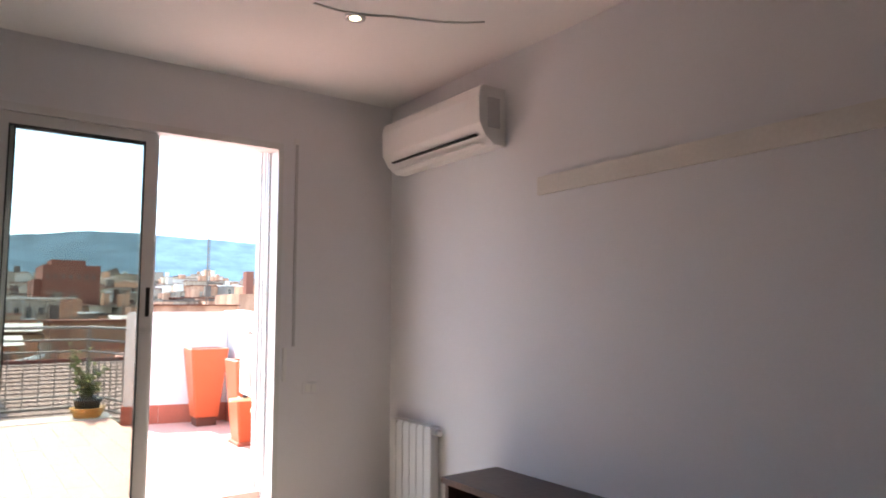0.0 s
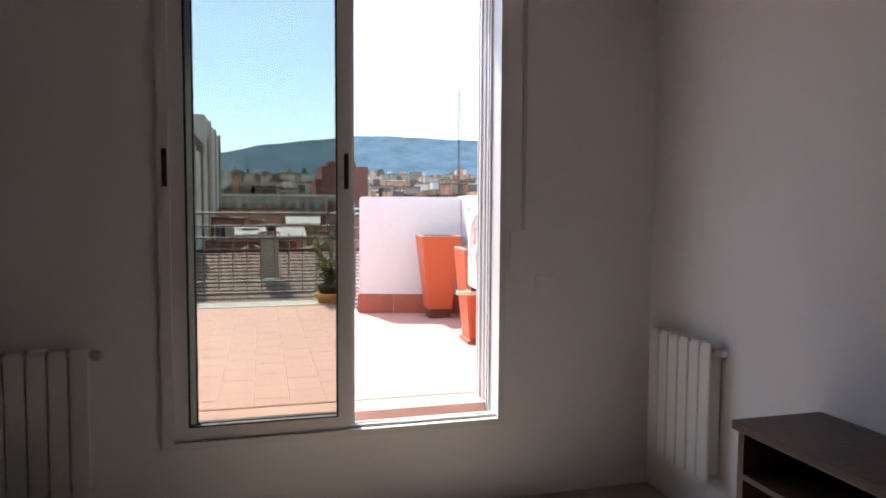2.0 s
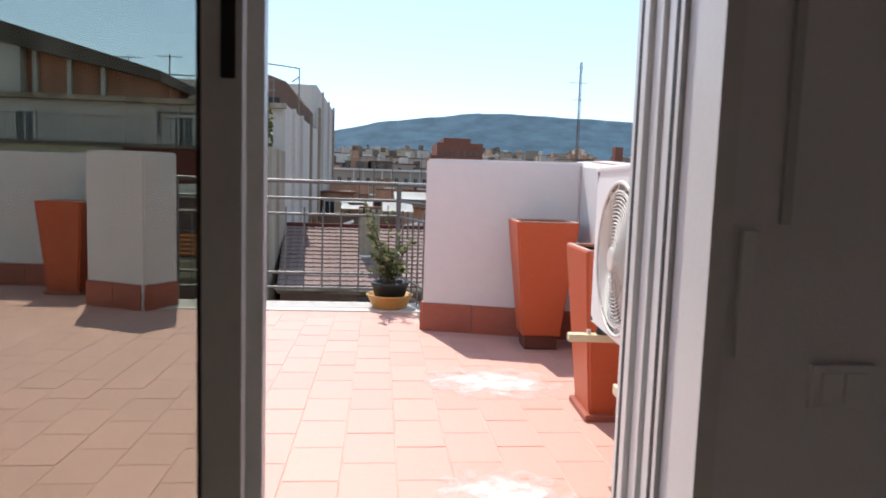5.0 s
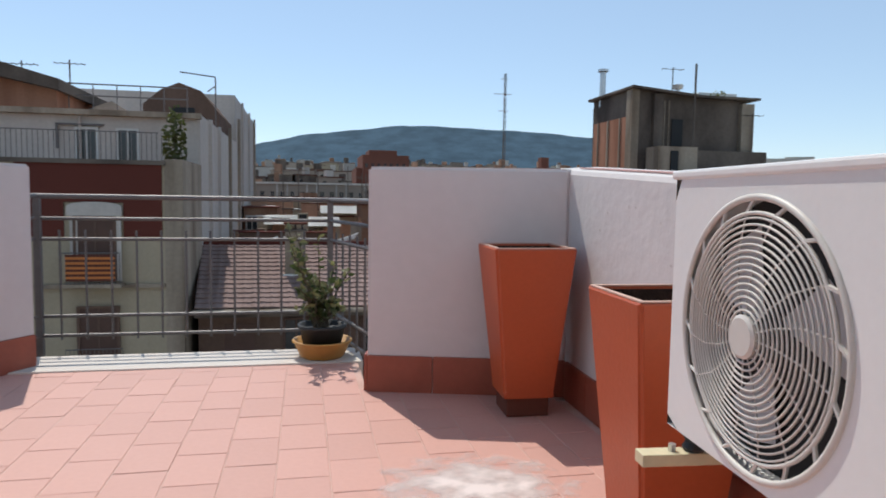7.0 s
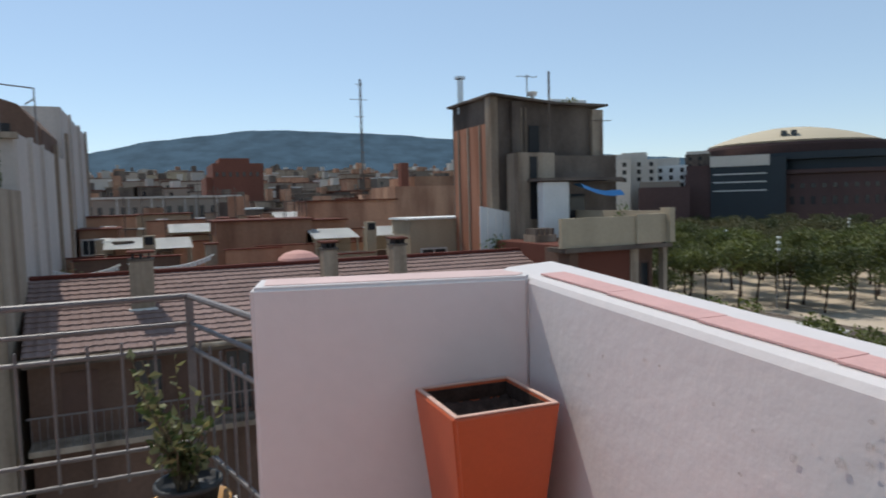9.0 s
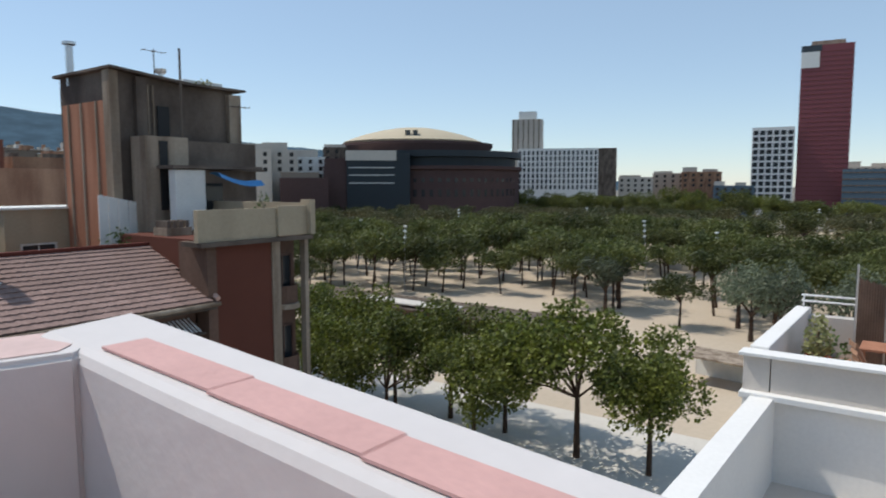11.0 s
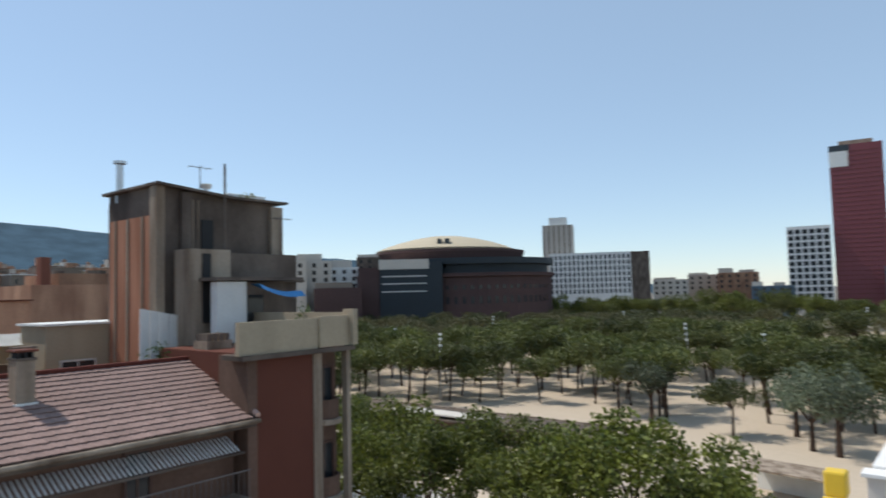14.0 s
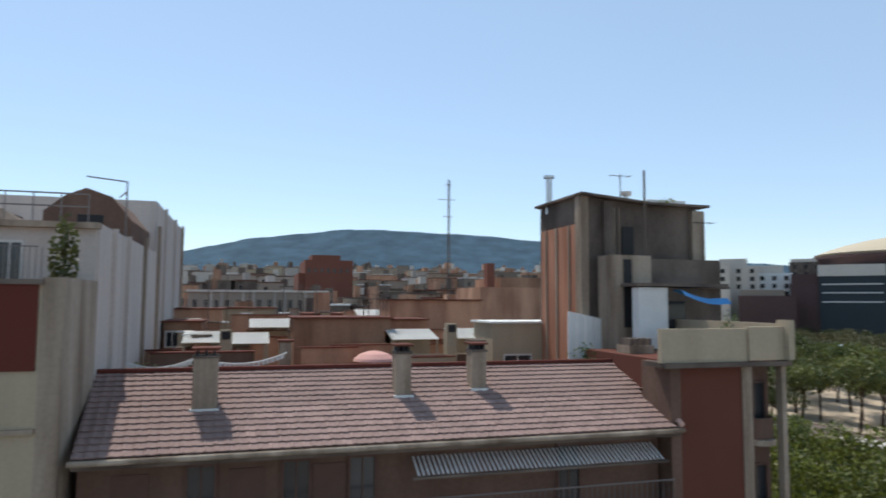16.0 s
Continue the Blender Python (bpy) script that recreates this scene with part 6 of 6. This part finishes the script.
part("roof_plant", B(-9, 10, 3, 15, 90, 93), M_CONCLIGHT, rt)
for k in range(34):
    part("floor_line", B(-14.5, 15, -0.12, 0, -12 + k * 2.95, -11.75 + k * 2.95), M_BRICKDARK, rt)
bo = thing("blue_office", "low blue-glazed office block with strip windows", "building", at_polar(87.0, 480))
part("wall", B(-22, 26, 0, 18, GROUND, 10.5), M_BLUEGLASS, bo)
for k in range(6):
    part("floor_band", B(-22.1, 26.1, -0.2, 0, -12 + k * 4, -11.2 + k * 4), M_CONCRETE, bo)
R = random.Random(31)
for a0, a1, d, zlo, zhi, mt, lab in ((68.3, 71.0, 450, 6, 13, M_FARPALE, "pale flats"), (71.0, 73.5, 470, 8, 14, M_FARWALL, "ochre flats"), (73.2, 76.2, 455, 8, 17, M_TERRA, "pinkish flats"), (75.6, 78.6, 440, 0, 3, M_BLUEGLASS, "glass-fronted low block"), (84.6, 87.5, 560, 12, 17, M_FARPALE, "pale flats"), (88.0, 90.6, 540, 16, 22, M_FARPALE, "pale flats"), (90.2, 92.2, 520, 12, 18, M_TERRA, "pink and brown flats"), (91.8, 95.3, 400, 5, 9, M_FARWALL, "pale cream blank-walled block"), (95.2, 97.0, 410, 8, 12, M_FARPALE, "pale flats"), (97.0, 98.6, 420, 10, 13, M_FARWALL, "grey-beige flats"),
                                     (62.0, 66.0, 560, 12, 18, M_FARPALE, "pale flats"), (56.0, 59.0, 520, 22, 26, M_FARPALE, "pale flats"), (38.6, 41.5, 300, 15, 19, M_FARPALE, "pale flats"), (41.3, 43.8, 310, 13, 17, M_FIBRE, "white flats"), (43.6, 46.6, 330, 19, 22, M_CONCRETE, "grey flats with roof tanks"), (40, 44, 285, 3, 6, M_ARENA, "dark brick hall"), (43.6, 46.4, 300, 7, 10, M_ARENA, "dark brick hall with a curved roof"), (36.4, 39.4, 290, 13, 17, M_FARPALE, "pale flats")):
    am = (a0 + a1) / 2
    w = d * radians(a1 - a0)
    top = R.uniform(zlo, zhi)
    t = thing("far_block", lab + " across the park", "building", at_polar(am, d), "blocks across the park")
    part("wall", B(-w / 2, w / 2, 0, 14, GROUND, top), mt, t)
    n = max(1, int(w / 11))
    for i in range(n):
        x0 = -w / 2 + w * i / n
        h = R.uniform(1.0, 3.6)
        part("roof_room", B(x0 + 0.5, x0 + w / n * R.uniform(0.5, 0.9), 1, 10, top, top + h), R.choice((mt, M_FARPALE, M_FARWALL, M_FARPALE)), t)
    if "blank" not in lab and "hall" not in lab:
        k = int(w / 4.2)
        for i in range(k):
            for s in range(3):
                window(t, -w / 2 + (i + 0.5) * w / k, 0, top - 3 - 3.2 * s, 1.6, 1.8, 0, M_CONCRETE, M_BLACK)
bf = thing("balcony_flats", "brick and cream block of flats with long balconies", "building", at_polar(100.3, 385))
part("wall", B(-12, 40, 0, 18, GROUND, 17.5), M_TERRA, bf)
part("white_end", B(-15, -12, 0, 18, GROUND, 16.5), M_FARPALE, bf)
for k in range(9):
    part("balcony_band", B(-11, 40, -1.4, 0, -12.5 + k * 3.3, -11.4 + k * 3.3), M_FARPALE, bf)
    for i in range(8):
        window(bf, -8 + i * 6, 0, -11.2 + k * 3.3, 2.4, 1.9, 0, M_FARPALE)
part("roof_room", B(-6, 3, 3, 12, 17.5, 20.5), M_TERRA, bf)
mtx = polar(99.6, 230)
t = thing("tall_sculpture", "tall column sculpture with a bright curled top", "sculpture", pose(mtx[0], mtx[1], GROUND))
part("column", rod(bmesh.new(), (0, 0, 0), (0.5, 0, 19), 2.0, 10, 1.2), M_CONCRETE, t)
part("curl", rod(bmesh.new(), (-1.2, 0, 18.5), (1.8, 0, 22), 1.0, 8, 0.5), M_YELLOW, t)

# --- neighbouring roof terrace ---
nb = building("neighbour_building", "white block of flats with stepped roof terraces", 13.75, 23, -8, 8.35, -2.75, M_WHITEISH)
part("wall", B(6.5, 13.75, -8, 7.85, GROUND, -3.4), M_STONEPALE, nb)
part("lower_parapet", B(6.5, 13.75, 7.85, 8.2, GROUND, -1.95), M_WHITEROOF, nb, "white painted lower parapet")
for i, (y0, y1) in enumerate(((8.36, 7.95), (7.93, 6.05), (6.03, 4.99))):
    part("parapet_slab", B(13.62, 13.82, y0, y1, -1.90, -1.31), M_STONEPALE, nb, "pale stone parapet slab", bevel=0.008)
part("coping", B(13.52, 13.9, 4.9, 8.42, -1.31, -1.25), M_WHITEROOF, nb, bevel=0.01)
part("ledge", B(13.45, 13.82, 4.9, 8.38, -2.00, -1.90), M_WHITEROOF, nb, bevel=0.01)
part("side_parapet", B(13.9, 18.5, 8.02, 8.32, -2.75, -1.20), M_WHITEROOF, nb, bevel=0.02)
part("far_parapet", B(18.2, 18.5, 4.9, 8.0, -2.75, -1.35), M_STONEPALE, nb)
part("dividing_wall", B(13.5, 18.4, 4.65, 4.9, -2.75, -0.75), M_WHITEROOF, nb, bevel=0.02)
part("wall_column", B(13.43, 13.95, 4.61, 4.98, -9, -0.55), M_WHITEROOF, nb, bevel=0.02)
for x in (15.2, 16.4, 17.6):
    part("wall_column", B(x - 0.1, x + 0.1, 4.66, 4.89, -0.75, 0.0), M_WHITEROOF, nb)
part("arch_beam", B(13.5, 18.4, 4.63, 4.91, 0.0, 0.13), M_WHITEROOF, nb, bevel=0.03)
hut2 = thing("white_hut", "white painted roof hut with a slatted vent", "shed", pose(0, 0, 0))
part("wall", B(13.8, 19, 0.5, 4.6, -2.75, 0.12), M_STONEPALE, hut2)
part("roof", B(13.6, 19.2, 0.3, 4.62, 0.12, 0.24), M_WHITEROOF, hut2, bevel=0.02)
part("grey_door", B(13.76, 13.8, 2.8, 4.0, -0.6, 0.05), M_STONEPALE, hut2)
part("base_ledge", B(13.4, 13.8, 0.5, 4.6, -0.95, -0.78), M_WHITEROOF, hut2)
sl = part("vent_slat", B(13.70, 13.80, 2.0, 4.7, 0.0, 0.035), M_CONCLIGHT, hut2, "grey horizontal vent slat")
sl.matrix_basis = pose(0, 0, -1.55)
for i in range(1, 8):
    share(sl, "vent_slat", hut2, pose(0, 0, -1.55 + i * 0.075))
t = thing("roof_unit", "small white unit with round vents on the hut roof", "air conditioner", pose(14.3, 4.2, 0.24))
part("body", B(-0.15, 0.15, -0.2, 0.2, 0, 0.5), M_ACBODY, t, bevel=0.01)
for i in range(3):
    for j in range(2):
        part("vent_hole", rod(bmesh.new(), (-0.16, -0.08 + j * 0.16, 0.1 + i * 0.14), (-0.15, -0.08 + j * 0.16, 0.1 + i * 0.14), 0.055, 12), M_BLACK, t)
t = thing("satellite_dish", "white satellite dish on a slanting arm", "satellite dish", pose(14.9, 4.6, 0.24))
part("arm", rod(bmesh.new(), (0, 0, 0), (0.1, -0.9, 0.75), 0.03, 6), M_APPL, t)
part("dish", lathe(bmesh.new(), [(0.03, 0.0), (0.12, 0.02), (0.20, 0.06), (0.215, 0.07), (0.12, 0.03), (0.01, 0.01)], 20, Matrix.Translation((0, 0.05, 0.35)) @ pose(0, 0, 0, 70, 0, -60)), M_APPL, t)
part("post", rod(bmesh.new(), (0, 0, 0), (0, 0, 0.4), 0.03, 6), M_METAL, t)
part("terrace_floor", B(13.9, 18.2, 4.9, 8.0, -2.75, -2.20), M_TERRA, nb, "reddish terrace floor")
part("wall", B(13.64, 13.78, 4.9, 8.36, -3.4, -2.0), M_WHITEROOF, nb, "white painted lower wall")
rd = thing("reed_screen", "brown sagging reed screen tied to thin posts", "reed screen", pose(0, 0, 0))
bm = bmesh.new()
n = 90
top, bot = [], []
for i in range(n + 1):
    f = i / n
    x, y = 17.6 + 0.5 * math.sin(f * 3.1), 7.1 - 2.0 * f
    z = -0.40 - 0.25 * math.sin(f * math.pi) + 0.015 * ((i * 7) % 5)
    top.append(bm.verts.new((x + 0.012 * (i % 2), y, z)))
    bot.append(bm.verts.new((x + 0.012 * (i % 2), y, -2.7)))
for i in range(n):
    bm.faces.new((bot[i], bot[i + 1], top[i + 1], top[i]))
bmesh.ops.solidify(bm, geom=bm.faces[:], thickness=0.02)
part("reeds", bm, M_REED, rd)
for f in (0, 0.25, 0.65):
    part("post", rod(bmesh.new(), (17.6 + 0.5 * math.sin(f * 3.1), 7.1 - 2.0 * f, -2.75), (17.6 + 0.5 * math.sin(f * 3.1), 7.1 - 2.0 * f, -0.1), 0.025, 6), M_METAL, rd)
rl = thing("terrace_rail", "white metal rail on the far end of the neighbouring terrace", "railing", pose(0, 0, 0))
for z in (-1.05, -0.92):
    part("rail", rod(bmesh.new(), (18.35, 7.1, z), (18.35, 8.2, z), 0.025, 6), M_APPL, rl)
for y in (7.15, 8.15):
    part("post", rod(bmesh.new(), (18.35, y, -1.35), (18.35, y, -0.92), 0.02, 6), M_APPL, rl)


def chair(x, y, yaw):
    t = thing("folding_chair", "reddish-brown wooden folding chair on the neighbouring terrace", "chair", pose(x, y, -2.20, 0, 0, yaw), "terrace chairs")
    part("seat", B(-0.22, 0.22, -0.2, 0.2, 0.42, 0.45), M_TERRA, t)
    for k in range(3):
        part("back_slat", B(-0.2, 0.2, 0.2 + k * 0.03, 0.22 + k * 0.03, 0.58 + k * 0.13, 0.67 + k * 0.13), M_TERRA, t)
    for sx in (-0.21, 0.21):
        part("leg", rod(bmesh.new(), (sx, -0.2, 0), (sx, 0.28, 0.95), 0.018, 5), M_TERRA, t)
        part("leg", rod(bmesh.new(), (sx, 0.2, 0), (sx, -0.18, 0.44), 0.018, 5), M_TERRA, t)
    return t


chair(15.6, 6.7, 20), chair(16.0, 6.1, -30), chair(15.2, 5.8, 60)
t = thing("terrace_table", "low reddish wooden table on the neighbouring terrace", "table", pose(16.4, 6.6, -2.20))
part("tabletop", B(-0.4, 0.4, -0.3, 0.3, 0.68, 0.72), M_BRICK, t)
for px, py in ((-0.36, -0.26), (0.36, -0.26), (-0.36, 0.26), (0.36, 0.26)):
    part("leg", B(px - 0.02, px + 0.02, py - 0.02, py + 0.02, 0, 0.68), M_BRICK, t)
t = thing("clay_pot", "orange clay pot on the neighbouring terrace", "plant pot", pose(15.9, 7.55, -2.20))
part("body", lathe(bmesh.new(), [(0.14, 0), (0.22, 0.42), (0.25, 0.43), (0.25, 0.5), (0.2, 0.5), (0.18, 0.4), (0.01, 0.4)], 18), M_POT, t)
bushy("terrace_shrub", "bright yellow-green conical shrub in a clay pot", 15.9, 7.55, -1.8, 0.25, 0.95, 200, 0.06, M_LEAFPALE, 15)
bushy("terrace_shrub", "green pot plant on the neighbouring terrace", 16.9, 7.5, -2.20, 0.4, 1.0, 160, 0.06, M_LEAF, 16)

# ---- pieces: terrace tiles, then roof tiles ----
R = random.Random(9)
TW, TL = 0.192, 0.285
tile_a = None
far_bm = bmesh.new()
floor_ob = bpy.data.objects["terrace_floor"]


def tile_mesh(bm, x0, y0, z, w, l):
    c = 0.0018
    v0 = [bm.verts.new(p) for p in ((x0, y0, z - 0.006), (x0 + w, y0, z - 0.006), (x0 + w, y0 + l, z - 0.006), (x0, y0 + l, z - 0.006))]
    v1 = [bm.verts.new(p) for p in ((x0, y0, z - c), (x0 + w, y0, z - c), (x0 + w, y0 + l, z - c), (x0, y0 + l, z - c))]
    v2 = [bm.verts.new(p) for p in ((x0 + c, y0 + c, z), (x0 + w - c, y0 + c, z), (x0 + w - c, y0 + l - c, z), (x0 + c, y0 + l - c, z))]
    for a, b in ((v0, v1), (v1, v2)):
        for i in range(4):
            j = (i + 1) % 4
            bm.faces.new((a[i], a[j], b[j], b[i]))
    bm.faces.new(v2)


count = 0
cols = int((2.42 + 4.0) / TW)
for i in range(cols):
    x = 2.415 - (i + 1) * TW
    yy = 4.59 - (TL / 2 if i % 2 else 0)
    while yy < 9.3:
        y0, y1 = max(yy, 4.59), yy + TL
        back = 8.5 if -0.5 < x < 1.5 else (7.62 - 0.27 * (x - 1.49) if x >= 1.45 else 8.10 - 0.45 * (x + 0.5))
        if x > 1.45 - TW and x < 1.5:
            back = 8.5 if x < 1.40 else 7.62
        if x < -1.0 - TW:
            back = 9.2
        y1 = min(y1, back + 0.05, 8.497 if x > -1.0 - TW else 9.3)
        if y1 - y0 > 0.03:
            full = abs(y1 - y0 - TL) < 1e-6
            if full and count < 300 and -0.75 < x:
                if tile_a is None:
                    bm = bmesh.new()
                    tile_mesh(bm, 0.002, 0.002, 0, TW - 0.0045, TL - 0.0045)
                    tile_a = part("tile", bm, M_TILE, floor_ob)
                    tile_a.matrix_basis = pose(x, y0, -0.001 + R.uniform(-0.001, 0.001))
                else:
                    share(tile_a, "tile", floor_ob, pose(x, y0, R.uniform(-0.0012, 0.0), R.uniform(-0.15, 0.15), R.uniform(-0.15, 0.15), 0))
                count += 1
            else:
                tile_mesh(far_bm, x + 0.002, y0 + 0.002, -0.001, TW - 0.0045, y1 - y0 - 0.0045)
        yy += TL
part("outer_tiles", far_bm, M_TILE, floor_ob, kind="stuff")

# pantiles, laid in courses up the slope
slope = math.degrees(math.atan2(R0[1] - E0[1], R0[0] - E0[0]))
bm = bmesh.new()
w, l, n = 0.30, 0.40, 6
prof = [(-w / 2, 0.004), (-w / 2 + 0.05, 0.020), (-w / 2 + 0.11, 0.022), (-w / 2 + 0.16, 0.006), (w / 2 - 0.03, 0.004), (w / 2, 0.012)]
lo = [bm.verts.new((x, 0, z + 0.060)) for x, z in prof]
hi = [bm.verts.new((x, l, z + 0.010)) for x, z in prof]
un = [bm.verts.new((x, 0, z + 0.018)) for x, z in prof]
for i in range(5):
    bm.faces.new((lo[i], lo[i + 1], hi[i + 1], hi[i]))
    bm.faces.new((un[i], un[i + 1], lo[i + 1], lo[i]))
first = part("roof_tile", bm, M_ROOFTILE, roof)
courses = int(math.hypot(R0[0] - E0[0], R0[1] - E0[1]) / 0.335)
made = 0
vs, fs = [], []
base_v = [tuple(v.co) for v in first.data.vertices]
base_f = [tuple(p.vertices) for p in first.data.polygons]
for c in range(courses):
    f = c / courses
    xl, xr = -2.35 - 0.4 * f, 16.45 + 0.4 * f
    k = int((xr - xl) / 0.30)
    y, z = E0[0] + (R0[0] - E0[0]) * f, E0[1] + (R0[1] - E0[1]) * f
    for i in range(k):
        x = xl + 0.15 + i * 0.30
        m = pose(x + R.uniform(-0.006, 0.006), y + R.uniform(-0.012, 0.012), z - 0.02 + R.uniform(0, 0.008), slope, 0, R.uniform(-0.8, 0.8))
        if c < 7 and 2.2 < x < 15 and made < 299:
            if made == 0:
                first.matrix_basis = m
            else:
                share(first, "roof_tile", roof, m)
            made += 1
        else:
            o = len(vs)
            vs += [tuple(m @ Vector(q)) for q in base_v]
            fs += [tuple(q + o for q in p) for p in base_f]
me = bpy.data.meshes.new("upper_tiles")
me.from_pydata(vs, [], fs)
me.materials.append(M_ROOFTILE)
o = new("upper_tiles", me)
o.parent = roof
tagged(o, kind="stuff")
